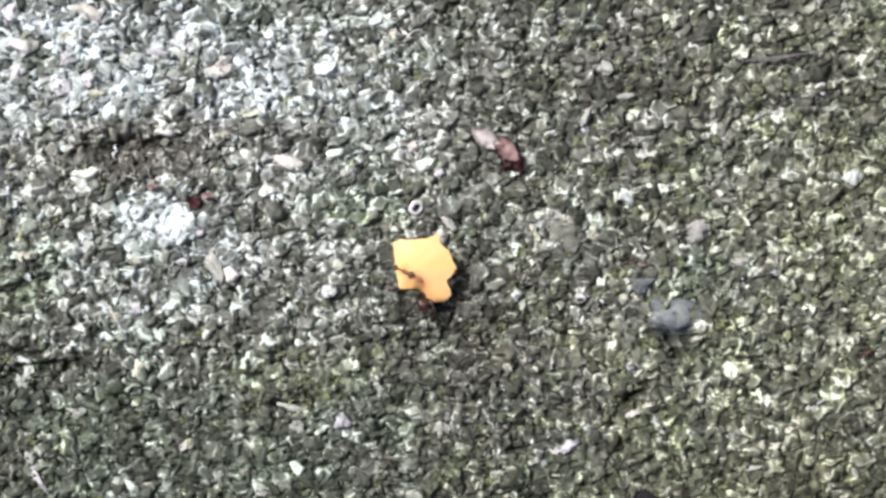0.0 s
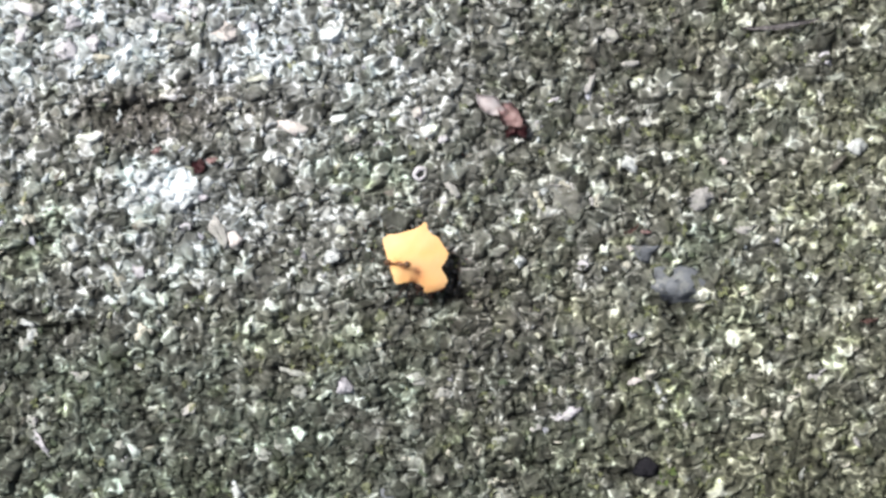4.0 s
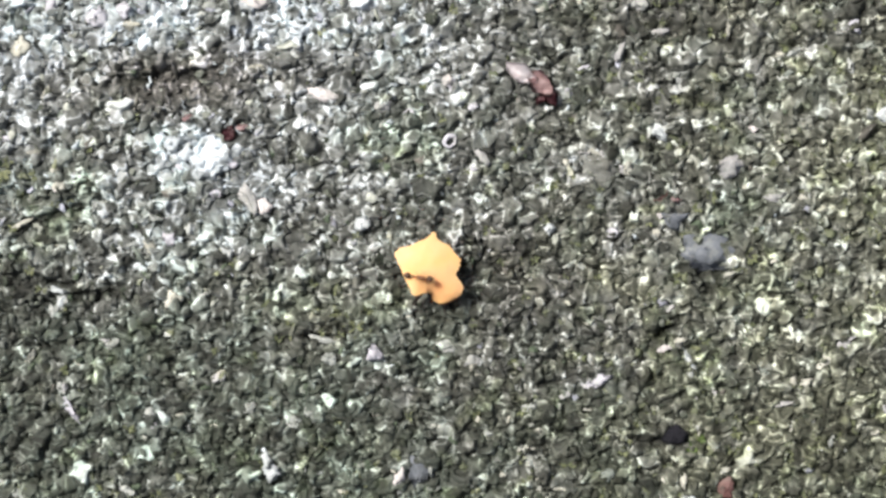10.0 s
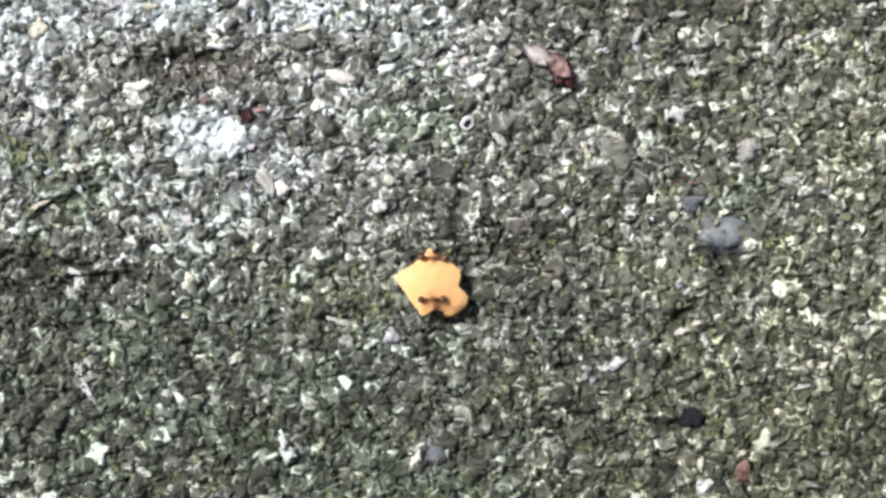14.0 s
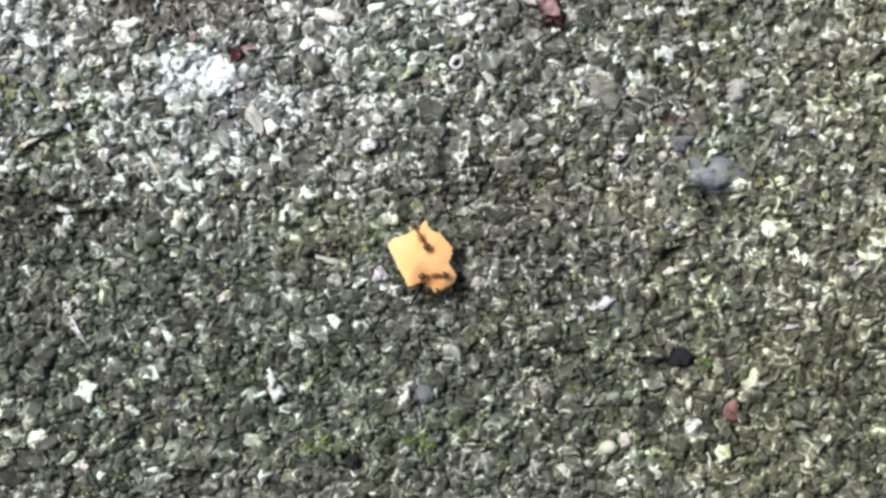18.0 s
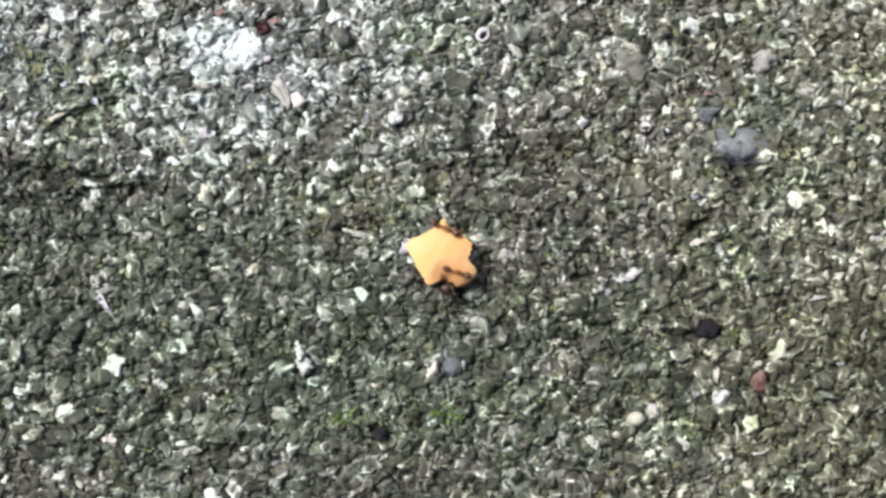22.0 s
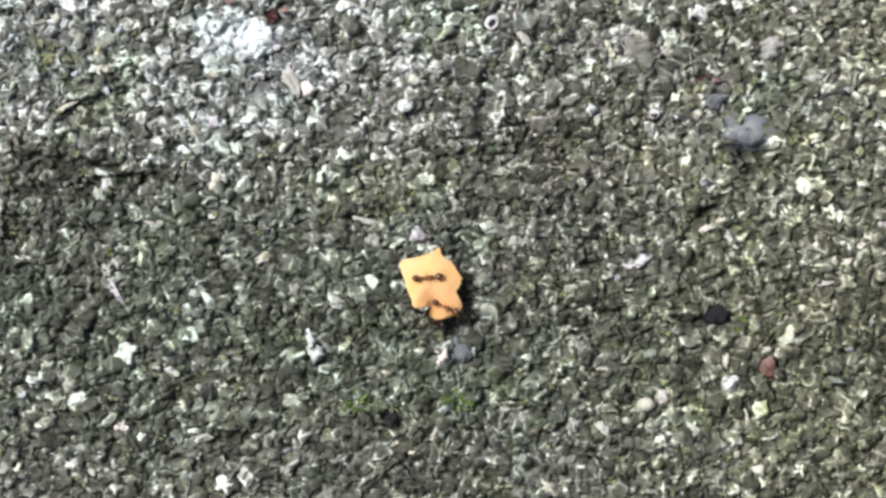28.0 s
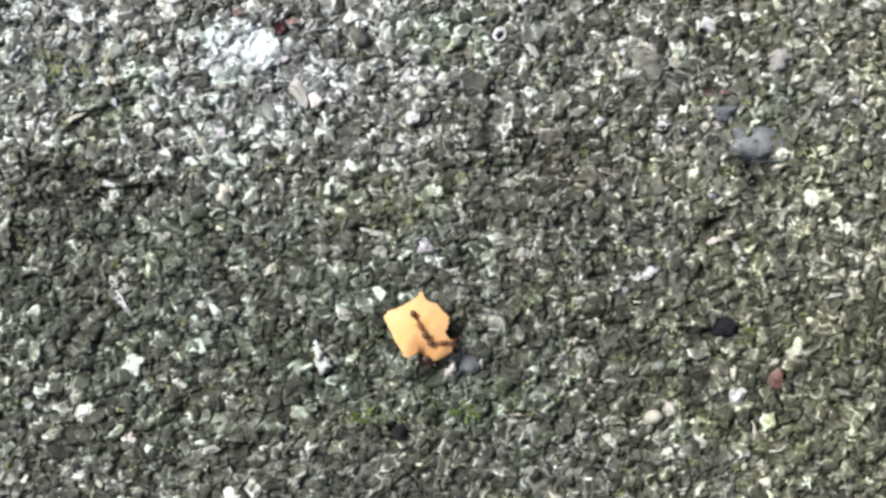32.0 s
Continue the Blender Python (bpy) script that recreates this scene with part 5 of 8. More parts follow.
stone("lilac_chip", 53.70, 22.79, 2.52, 2.18, 1.76, -40, M_LILAC, "small pale lilac chip lodged in the grit", "stone", 844, 0.36, 0, "lilac chips")
stone("cream_chip", 52.06, 27.83, 1.85, 1.68, 1.42, 0, M_CREAM, "small cream-coloured chip lodged in the grit", "stone", 845, 0.36, 0, "cream chips")
stone("grey_stone", 54.92, 19.83, 3.36, 1.34, 1.20, 10, M_TEAL, "flat green-grey stone sunk in the grit", "stone", 846, 0.36, 0, "grey stones")
stone("white_chip", 52.94, 17.01, 1.18, 2.52, 1.08, 20, M_CHALK, "small white weathered chip lodged in the grit", "stone", 847, 0.36, 0, "white chips")
stone("white_chip", 57.80, 10.22, 1.85, 2.86, 1.53, 0, M_CHALK, "small white weathered chip lodged in the grit", "stone", 848, 0.36, 0, "white chips")
stone("cream_chip", 35.65, 22.10, 2.02, 2.86, 1.64, 0, M_CREAM, "small cream-coloured chip lodged in the grit", "stone", 849, 0.36, 0, "cream chips")
stone("cream_chip", -59.67, 1.35, 1.68, 1.68, 1.42, 0, M_CREAM, "small cream-coloured chip lodged in the grit", "stone", 850, 0.36, 0, "cream chips")
stone("grey_chip", -56.86, 0.57, 2.18, 1.34, 1.20, 20, M_GREY, "small pale grey chip lodged in the grit", "stone", 851, 0.36, 0, "grey chips")
stone("white_chip", -54.18, -4.23, 1.18, 2.35, 1.08, 5, M_CHALK, "small white weathered chip lodged in the grit", "stone", 852, 0.36, 0, "white chips")
stone("pink_chip", -59.65, -1.30, 1.34, 1.18, 1.08, 0, M_PINK, "small pinkish white chip lodged in the grit", "stone", 853, 0.36, 0, "pink chips")
stone("white_chip", -40.36, -6.94, 2.18, 2.02, 1.64, 20, M_CHALK, "small white weathered chip lodged in the grit", "stone", 854, 0.36, 0, "white chips")
stone("lilac_chip", -43.16, -7.76, 2.18, 1.68, 1.42, 30, M_LILAC, "small pale lilac chip lodged in the grit", "stone", 855, 0.36, 0, "lilac chips")
stone("white_chip", -29.12, -7.26, 2.52, 2.02, 1.64, -20, M_CHALK, "small white weathered chip lodged in the grit", "stone", 856, 0.36, 0, "white chips")
stone("grey_stone", -47.55, -10.20, 2.18, 3.36, 1.76, 15, M_TEAL, "flat green-grey stone sunk in the grit", "stone", 857, 0.36, 0, "grey stones")
stone("white_chip", -45.53, -12.19, 1.68, 2.02, 1.42, 0, M_CHALK, "small white weathered chip lodged in the grit", "stone", 858, 0.36, 0, "white chips")
stone("mossy_chip", -36.70, -13.33, 1.51, 1.51, 1.31, 0, M_STRAW, "small yellow-green mossy chip lodged in the grit", "stone", 859, 0.36, 0, "mossy chips")
stone("cream_chip", 21.35, 2.34, 2.02, 2.86, 1.64, 30, M_CREAM, "small cream-coloured chip lodged in the grit", "stone", 860, 0.36, 0, "cream chips")
stone("grey_chip", 42.64, -1.92, 3.36, 2.02, 1.64, 10, M_GREY, "small pale grey chip lodged in the grit", "stone", 861, 0.36, 0, "grey chips")
stone("white_chip", 47.29, -1.49, 1.34, 1.01, 0.97, 20, M_CHALK, "small white weathered chip lodged in the grit", "stone", 862, 0.36, 0, "white chips")
stone("cream_chip", 52.63, 4.01, 1.68, 0.84, 0.86, 0, M_CREAM, "small cream-coloured chip lodged in the grit", "stone", 863, 0.36, 0, "cream chips")
stone("cream_chip", 38.38, -0.35, 1.18, 1.01, 0.97, 0, M_CREAM, "small cream-coloured chip lodged in the grit", "stone", 864, 0.36, 0, "cream chips")
stone("mossy_chip", 49.04, 1.73, 1.18, 1.18, 1.08, 0, M_STRAW, "small yellow-green mossy chip lodged in the grit", "stone", 865, 0.36, 0, "mossy chips")
stone("grey_chip", 41.02, 1.27, 1.85, 1.34, 1.20, 0, M_GREY, "small pale grey chip lodged in the grit", "stone", 866, 0.36, 0, "grey chips")
stone("white_chip", 25.43, -7.26, 1.18, 1.34, 1.08, 0, M_CHALK, "small white weathered chip lodged in the grit", "stone", 867, 0.36, 0, "white chips")
stone("lilac_chip", 19.41, -7.06, 2.02, 2.02, 1.64, 0, M_LILAC, "small pale lilac chip lodged in the grit", "stone", 868, 0.36, 0, "lilac chips")
stone("cream_chip", 35.90, -12.80, 2.52, 1.18, 1.08, 30, M_CREAM, "small cream-coloured chip lodged in the grit", "stone", 869, 0.36, 0, "cream chips")
stone("cream_chip", 45.52, -10.73, 1.68, 0.84, 0.86, -20, M_CREAM, "small cream-coloured chip lodged in the grit", "stone", 870, 0.36, 0, "cream chips")
stone("cream_chip", 42.31, -10.75, 1.34, 0.67, 0.75, 20, M_CREAM, "small cream-coloured chip lodged in the grit", "stone", 871, 0.36, 0, "cream chips")
stone("white_chip", 58.76, -12.24, 1.51, 1.51, 1.31, 0, M_CHALK, "small white weathered chip lodged in the grit", "stone", 872, 0.36, 0, "white chips")
stone("mossy_chip", 48.74, -12.31, 1.34, 1.68, 1.20, 0, M_STRAW, "small yellow-green mossy chip lodged in the grit", "stone", 873, 0.36, 0, "mossy chips")
stone("white_chip", -58.33, -17.50, 1.18, 1.85, 1.08, 0, M_CHALK, "small white weathered chip lodged in the grit", "stone", 874, 0.36, 0, "white chips")
stone("white_chip", -59.93, -18.71, 1.18, 2.18, 1.08, 15, M_CHALK, "small white weathered chip lodged in the grit", "stone", 875, 0.36, 0, "white chips")
stone("white_chip", -51.47, -23.06, 1.85, 1.68, 1.42, 30, M_CHALK, "small white weathered chip lodged in the grit", "stone", 876, 0.36, 0, "white chips")
stone("white_chip", -58.65, -29.53, 1.51, 1.85, 1.31, 20, M_CHALK, "small white weathered chip lodged in the grit", "stone", 877, 0.36, 0, "white chips")
stone("white_chip", -46.18, -33.05, 1.68, 2.18, 1.42, 20, M_CHALK, "small white weathered chip lodged in the grit", "stone", 878, 0.36, 0, "white chips")
stone("grey_chip", -36.19, -27.76, 2.52, 1.51, 1.31, 20, M_GREY, "small pale grey chip lodged in the grit", "stone", 879, 0.36, 0, "grey chips")
stone("cream_chip", -35.86, -18.54, 1.01, 1.34, 0.97, 0, M_CREAM, "small cream-coloured chip lodged in the grit", "stone", 880, 0.36, 0, "cream chips")
stone("white_chip", -40.55, -35.02, 1.01, 1.01, 0.97, 0, M_CHALK, "small white weathered chip lodged in the grit", "stone", 881, 0.36, 0, "white chips")
stone("white_chip", -31.75, -32.15, 2.52, 1.51, 1.31, 10, M_CHALK, "small white weathered chip lodged in the grit", "stone", 882, 0.36, 0, "white chips")
stone("white_chip", -26.12, -34.51, 2.52, 1.18, 1.08, -20, M_CHALK, "small white weathered chip lodged in the grit", "stone", 883, 0.36, 0, "white chips")
stone("white_chip", -26.97, -27.70, 1.18, 1.68, 1.08, 20, M_CHALK, "small white weathered chip lodged in the grit", "stone", 884, 0.36, 0, "white chips")
stone("white_chip", -43.46, -21.80, 1.68, 1.34, 1.20, 0, M_CHALK, "small white weathered chip lodged in the grit", "stone", 885, 0.36, 0, "white chips")
stone("mossy_chip", -48.28, -20.23, 1.18, 0.84, 0.86, 0, M_STRAW, "small yellow-green mossy chip lodged in the grit", "stone", 886, 0.36, 0, "mossy chips")
stone("cream_chip", -9.38, -18.75, 2.18, 1.34, 1.20, -10, M_CREAM, "small cream-coloured chip lodged in the grit", "stone", 887, 0.36, 0, "cream chips")
stone("white_chip", -4.13, -23.52, 3.02, 1.68, 1.42, 0, M_CHALK, "small white weathered chip lodged in the grit", "stone", 888, 0.36, 0, "white chips")
stone("grey_stone", -5.28, -30.75, 2.86, 2.52, 1.98, -10, M_TEAL, "flat green-grey stone sunk in the grit", "stone", 889, 0.36, 0, "grey stones")
stone("white_chip", 7.96, -31.46, 1.85, 1.51, 1.31, -20, M_CHALK, "small white weathered chip lodged in the grit", "stone", 890, 0.36, 0, "white chips")
stone("cream_chip", 0.35, -33.52, 1.18, 1.18, 1.08, 0, M_CREAM, "small cream-coloured chip lodged in the grit", "stone", 891, 0.36, 0, "cream chips")
stone("cream_chip", -4.45, -34.76, 4.20, 0.67, 0.75, -15, M_CREAM, "small cream-coloured chip lodged in the grit", "stone", 892, 0.36, 0, "cream chips")
stone("white_chip", -4.84, -37.00, 2.18, 1.01, 0.97, 20, M_CHALK, "small white weathered chip lodged in the grit", "stone", 893, 0.36, 0, "white chips")
stone("cream_chip", 15.90, -20.17, 0.84, 2.18, 0.86, 10, M_CREAM, "small cream-coloured chip lodged in the grit", "stone", 894, 0.36, 0, "cream chips")
stone("white_chip", 16.33, -24.58, 0.84, 2.18, 0.86, 0, M_CHALK, "small white weathered chip lodged in the grit", "stone", 895, 0.36, 0, "white chips")
stone("white_chip", 5.53, -28.27, 0.84, 2.18, 0.86, 20, M_CHALK, "small white weathered chip lodged in the grit", "stone", 896, 0.36, 0, "white chips")
stone("cream_chip", -14.10, -32.82, 2.02, 1.18, 1.08, -25, M_CREAM, "small cream-coloured chip lodged in the grit", "stone", 897, 0.36, 0, "cream chips")
stone("cream_chip", 7.20, -37.88, 3.36, 0.76, 0.80, 10, M_CREAM, "small cream-coloured chip lodged in the grit", "stone", 898, 0.36, 0, "cream chips")
stone("grey_stone", 41.21, -26.00, 2.52, 2.18, 1.76, 0, M_TEAL, "flat green-grey stone sunk in the grit", "stone", 899, 0.36, 0, "grey stones")
stone("grey_chip", 43.66, -31.20, 3.36, 0.84, 0.86, 15, M_GREY, "small pale grey chip lodged in the grit", "stone", 900, 0.36, 0, "grey chips")
stone("grey_chip", 58.50, -31.89, 1.18, 2.02, 1.08, 10, M_GREY, "small pale grey chip lodged in the grit", "stone", 901, 0.36, 0, "grey chips")
stone("white_chip", 44.88, -34.00, 0.84, 1.51, 0.86, -15, M_CHALK, "small white weathered chip lodged in the grit", "stone", 902, 0.36, 0, "white chips")
stone("white_chip", 47.68, -33.18, 1.68, 1.01, 0.97, 20, M_CHALK, "small white weathered chip lodged in the grit", "stone", 903, 0.36, 0, "white chips")
stone("white_chip", 31.65, -34.49, 0.67, 1.85, 0.75, -15, M_CHALK, "small white weathered chip lodged in the grit", "stone", 904, 0.36, 0, "white chips")
stone("cream_chip", 33.68, -37.69, 1.18, 1.01, 0.97, 0, M_CREAM, "small cream-coloured chip lodged in the grit", "stone", 905, 0.36, 0, "cream chips")
stone("white_chip", 50.51, -36.36, 1.01, 2.02, 0.97, -30, M_CHALK, "small white weathered chip lodged in the grit", "stone", 906, 0.36, 0, "white chips")
stone("white_chip", 49.32, -37.58, 1.68, 1.01, 0.97, -20, M_CHALK, "small white weathered chip lodged in the grit", "stone", 907, 0.36, 0, "white chips")
stone("white_chip", 52.53, -37.39, 0.84, 1.51, 0.86, 0, M_CHALK, "small white weathered chip lodged in the grit", "stone", 908, 0.36, 0, "white chips")
stone("cream_chip", 56.92, -34.95, 1.51, 1.01, 0.97, 20, M_CREAM, "small cream-coloured chip lodged in the grit", "stone", 909, 0.36, 0, "cream chips")
stone("cream_chip", 58.01, -18.66, 1.18, 1.01, 0.97, 30, M_CREAM, "small cream-coloured chip lodged in the grit", "stone", 910, 0.36, 0, "cream chips")
stone("grey_chip", 53.62, -21.50, 2.52, 0.59, 0.69, 20, M_GREY, "small pale grey chip lodged in the grit", "stone", 911, 0.36, 0, "grey chips")
stone("cream_chip", 38.35, -18.80, 2.52, 0.67, 0.75, 10, M_CREAM, "small cream-coloured chip lodged in the grit", "stone", 912, 0.36, 0, "cream chips")
stone("grey_chip", 27.51, -17.68, 2.02, 0.76, 0.80, 30, M_GREY, "small pale grey chip lodged in the grit", "stone", 913, 0.36, 0, "grey chips")
stone("cream_chip", 32.36, -21.65, 1.01, 0.67, 0.75, 0, M_CREAM, "small cream-coloured chip lodged in the grit", "stone", 914, 0.36, 0, "cream chips")
stone("white_chip", -58.14, -17.07, 1.34, 1.85, 1.20, 0, M_CHALK, "small white weathered chip lodged in the grit", "stone", 915, 0.36, 0, "white chips")
stone("white_chip", -59.66, -18.69, 1.18, 2.02, 1.08, -5, M_CHALK, "small white weathered chip lodged in the grit", "stone", 916, 0.36, 0, "white chips")
stone("cream_chip", -43.04, -16.61, 3.36, 2.18, 1.76, 10, M_CREAM, "small cream-coloured chip lodged in the grit", "stone", 917, 0.36, 0, "cream chips")
stone("white_chip", -40.79, -15.64, 1.01, 1.18, 0.97, 0, M_CHALK, "small white weathered chip lodged in the grit", "stone", 918, 0.36, 0, "white chips")
stone("white_chip", -38.46, -16.20, 2.02, 1.01, 0.97, 30, M_CHALK, "small white weathered chip lodged in the grit", "stone", 919, 0.36, 0, "white chips")
stone("cream_chip", -35.56, -16.18, 1.34, 0.84, 0.86, 0, M_CREAM, "small cream-coloured chip lodged in the grit", "stone", 920, 0.36, 0, "cream chips")
stone("white_chip", -36.20, -18.44, 1.18, 1.18, 1.08, 0, M_CHALK, "small white weathered chip lodged in the grit", "stone", 921, 0.36, 0, "white chips")
stone("mossy_chip", -43.02, -21.68, 1.68, 1.18, 1.08, 0, M_STRAW, "small yellow-green mossy chip lodged in the grit", "stone", 922, 0.36, 0, "mossy chips")
stone("cream_chip", -38.19, -22.22, 2.18, 0.84, 0.86, 5, M_CREAM, "small cream-coloured chip lodged in the grit", "stone", 923, 0.36, 0, "cream chips")
stone("mossy_chip", -48.41, -20.25, 0.84, 0.84, 0.86, 0, M_STRAW, "small yellow-green mossy chip lodged in the grit", "stone", 924, 0.36, 0, "mossy chips")
stone("white_chip", -51.45, -23.07, 2.18, 2.02, 1.64, -40, M_CHALK, "small white weathered chip lodged in the grit", "stone", 925, 0.36, 0, "white chips")
stone("white_chip", -56.83, -23.66, 0.84, 0.84, 0.86, 0, M_CHALK, "small white weathered chip lodged in the grit", "stone", 926, 0.36, 0, "white chips")
stone("cream_chip", -63.09, -25.13, 1.18, 2.52, 1.08, -25, M_CREAM, "small cream-coloured chip lodged in the grit", "stone", 927, 0.36, 0, "cream chips")
stone("grey_chip", -68.71, -27.96, 5.04, 1.01, 0.97, -8, M_GREY, "small pale grey chip lodged in the grit", "stone", 928, 0.36, 0, "grey chips")
stone("cream_chip", -55.86, -26.30, 2.02, 0.67, 0.75, -30, M_CREAM, "small cream-coloured chip lodged in the grit", "stone", 929, 0.36, 0, "cream chips")
stone("white_chip", -58.25, -29.53, 1.68, 2.02, 1.42, 10, M_CHALK, "small white weathered chip lodged in the grit", "stone", 930, 0.36, 0, "white chips")
stone("mossy_chip", -35.92, -27.60, 2.52, 1.34, 1.20, 35, M_STRAW, "small yellow-green mossy chip lodged in the grit", "stone", 931, 0.36, 0, "mossy chips")
stone("white_chip", -46.03, -32.94, 1.85, 2.02, 1.53, 20, M_CHALK, "small white weathered chip lodged in the grit", "stone", 932, 0.36, 0, "white chips")
stone("lilac_chip", -45.38, -34.70, 2.02, 1.34, 1.20, 0, M_LILAC, "small pale lilac chip lodged in the grit", "stone", 933, 0.36, 0, "lilac chips")
stone("cream_chip", -42.17, -33.48, 2.18, 0.76, 0.80, 15, M_CREAM, "small cream-coloured chip lodged in the grit", "stone", 934, 0.36, 0, "cream chips")
stone("white_chip", -40.40, -34.92, 1.01, 0.76, 0.80, 0, M_CHALK, "small white weathered chip lodged in the grit", "stone", 935, 0.36, 0, "white chips")
stone("cream_chip", -36.78, -34.91, 1.18, 0.84, 0.86, 0, M_CREAM, "small cream-coloured chip lodged in the grit", "stone", 936, 0.36, 0, "cream chips")
stone("cream_chip", -59.44, -34.19, 2.18, 1.34, 1.20, -15, M_CREAM, "small cream-coloured chip lodged in the grit", "stone", 937, 0.36, 0, "cream chips")
stone("pink_chip", -61.06, -31.55, 1.01, 1.18, 0.97, 0, M_PINK, "small pinkish white chip lodged in the grit", "stone", 938, 0.36, 0, "pink chips")
stone("cream_chip", -31.33, -31.84, 0.84, 1.18, 0.86, 0, M_CREAM, "small cream-coloured chip lodged in the grit", "stone", 939, 0.36, 0, "cream chips")
stone("white_chip", -24.30, -40.65, 1.51, 1.85, 1.31, 0, M_CHALK, "small white weathered chip lodged in the grit", "stone", 940, 0.36, 0, "white chips")
stone("white_chip", -21.65, -41.28, 1.34, 1.01, 0.97, 0, M_CHALK, "small white weathered chip lodged in the grit", "stone", 941, 0.36, 0, "white chips")
stone("cream_chip", -18.59, -44.08, 2.02, 1.34, 1.20, 10, M_CREAM, "small cream-coloured chip lodged in the grit", "stone", 942, 0.36, 0, "cream chips")
stone("white_chip", -14.40, -46.48, 1.18, 1.01, 0.97, 0, M_CHALK, "small white weathered chip lodged in the grit", "stone", 943, 0.36, 0, "white chips")
stone("white_chip", -10.55, -43.01, 1.18, 2.86, 1.08, 0, M_CHALK, "small white weathered chip lodged in the grit", "stone", 944, 0.36, 0, "white chips")
stone("cream_chip", -11.20, -41.00, 1.85, 0.50, 0.64, 0, M_CREAM, "small cream-coloured chip lodged in the grit", "stone", 945, 0.36, 0, "cream chips")
stone("cream_chip", -3.55, -47.00, 1.51, 0.84, 0.86, 15, M_CREAM, "small cream-coloured chip lodged in the grit", "stone", 946, 0.36, 0, "cream chips")
stone("cream_chip", -1.54, -48.20, 2.86, 0.59, 0.69, 0, M_CREAM, "small cream-coloured chip lodged in the grit", "stone", 947, 0.36, 0, "cream chips")
stone("cream_chip", 4.06, -41.35, 1.01, 1.34, 0.97, -20, M_CREAM, "small cream-coloured chip lodged in the grit", "stone", 948, 0.36, 0, "cream chips")
stone("cream_chip", 9.29, -42.93, 0.76, 2.52, 0.80, 5, M_CREAM, "small cream-coloured chip lodged in the grit", "stone", 949, 0.36, 0, "cream chips")
stone("cream_chip", 7.26, -37.72, 2.18, 0.84, 0.86, 10, M_CREAM, "small cream-coloured chip lodged in the grit", "stone", 950, 0.36, 0, "cream chips")
stone("mossy_chip", 4.50, -51.39, 1.68, 1.18, 1.08, 30, M_STRAW, "small yellow-green mossy chip lodged in the grit", "stone", 951, 0.36, 0, "mossy chips")
stone("grey_chip", 8.12, -50.97, 2.52, 2.18, 1.76, 0, M_GREY, "small pale grey chip lodged in the grit", "stone", 952, 0.36, 0, "grey chips")
stone("cream_chip", -2.32, -52.22, 1.68, 1.18, 1.08, 0, M_CREAM, "small cream-coloured chip lodged in the grit", "stone", 953, 0.36, 0, "cream chips")
stone("cream_chip", -25.22, -53.51, 1.18, 0.84, 0.86, 0, M_CREAM, "small cream-coloured chip lodged in the grit", "stone", 954, 0.36, 0, "cream chips")
stone("cream_chip", -17.18, -54.28, 1.68, 1.01, 0.97, 20, M_CREAM, "small cream-coloured chip lodged in the grit", "stone", 955, 0.36, 0, "cream chips")
stone("cream_chip", -14.77, -55.08, 1.51, 1.01, 0.97, 10, M_CREAM, "small cream-coloured chip lodged in the grit", "stone", 956, 0.36, 0, "cream chips")
stone("mossy_chip", 4.51, -54.60, 0.76, 0.76, 0.80, 0, M_STRAW, "small yellow-green mossy chip lodged in the grit", "stone", 957, 0.36, 0, "mossy chips")
stone("white_chip", -1.66, -56.88, 0.84, 1.51, 0.86, 0, M_CHALK, "small white weathered chip lodged in the grit", "stone", 958, 0.36, 0, "white chips")
stone("cream_chip", -11.56, -52.25, 0.84, 2.18, 0.86, -10, M_CREAM, "small cream-coloured chip lodged in the grit", "stone", 959, 0.36, 0, "cream chips")
stone("grey_stone", -23.61, -55.51, 2.18, 0.84, 0.86, 20, M_TEAL, "flat green-grey stone sunk in the grit", "stone", 960, 0.36, 0, "grey stones")
stone("grey_stone", 0.91, -57.03, 2.02, 3.02, 1.64, 0, M_TEAL, "flat green-grey stone sunk in the grit", "stone", 961, 0.36, 0, "grey stones")
stone("grey_chip", 0.88, -50.20, 2.18, 2.02, 1.64, -45, M_GREY, "small pale grey chip lodged in the grit", "stone", 962, 0.36, 0, "grey chips")
stone("cream_chip", 13.22, -19.22, 1.68, 0.50, 0.64, 5, M_CREAM, "small cream-coloured chip lodged in the grit", "stone", 963, 0.36, 0, "cream chips")
stone("cream_chip", 15.80, -20.41, 0.67, 2.02, 0.75, 0, M_CREAM, "small cream-coloured chip lodged in the grit", "stone", 964, 0.36, 0, "cream chips")
stone("mossy_chip", 18.28, -18.39, 0.84, 1.34, 0.86, 0, M_STRAW, "small yellow-green mossy chip lodged in the grit", "stone", 965, 0.36, 0, "mossy chips")
stone("grey_chip", 18.85, -20.40, 1.18, 1.01, 0.97, 0, M_GREY, "small pale grey chip lodged in the grit", "stone", 966, 0.36, 0, "grey chips")
stone("cream_chip", 16.70, -24.83, 0.67, 2.02, 0.75, 0, M_CREAM, "small cream-coloured chip lodged in the grit", "stone", 967, 0.36, 0, "cream chips")
stone("white_chip", 18.70, -24.18, 1.01, 1.34, 0.97, 0, M_CHALK, "small white weathered chip lodged in the grit", "stone", 968, 0.36, 0, "white chips")
stone("grey_chip", 12.86, -30.06, 3.36, 0.84, 0.86, 20, M_GREY, "small pale grey chip lodged in the grit", "stone", 969, 0.36, 0, "grey chips")
stone("grey_stone", 37.33, -19.13, 1.68, 2.02, 1.42, 0, M_TEAL, "flat green-grey stone sunk in the grit", "stone", 970, 0.36, 0, "grey stones")
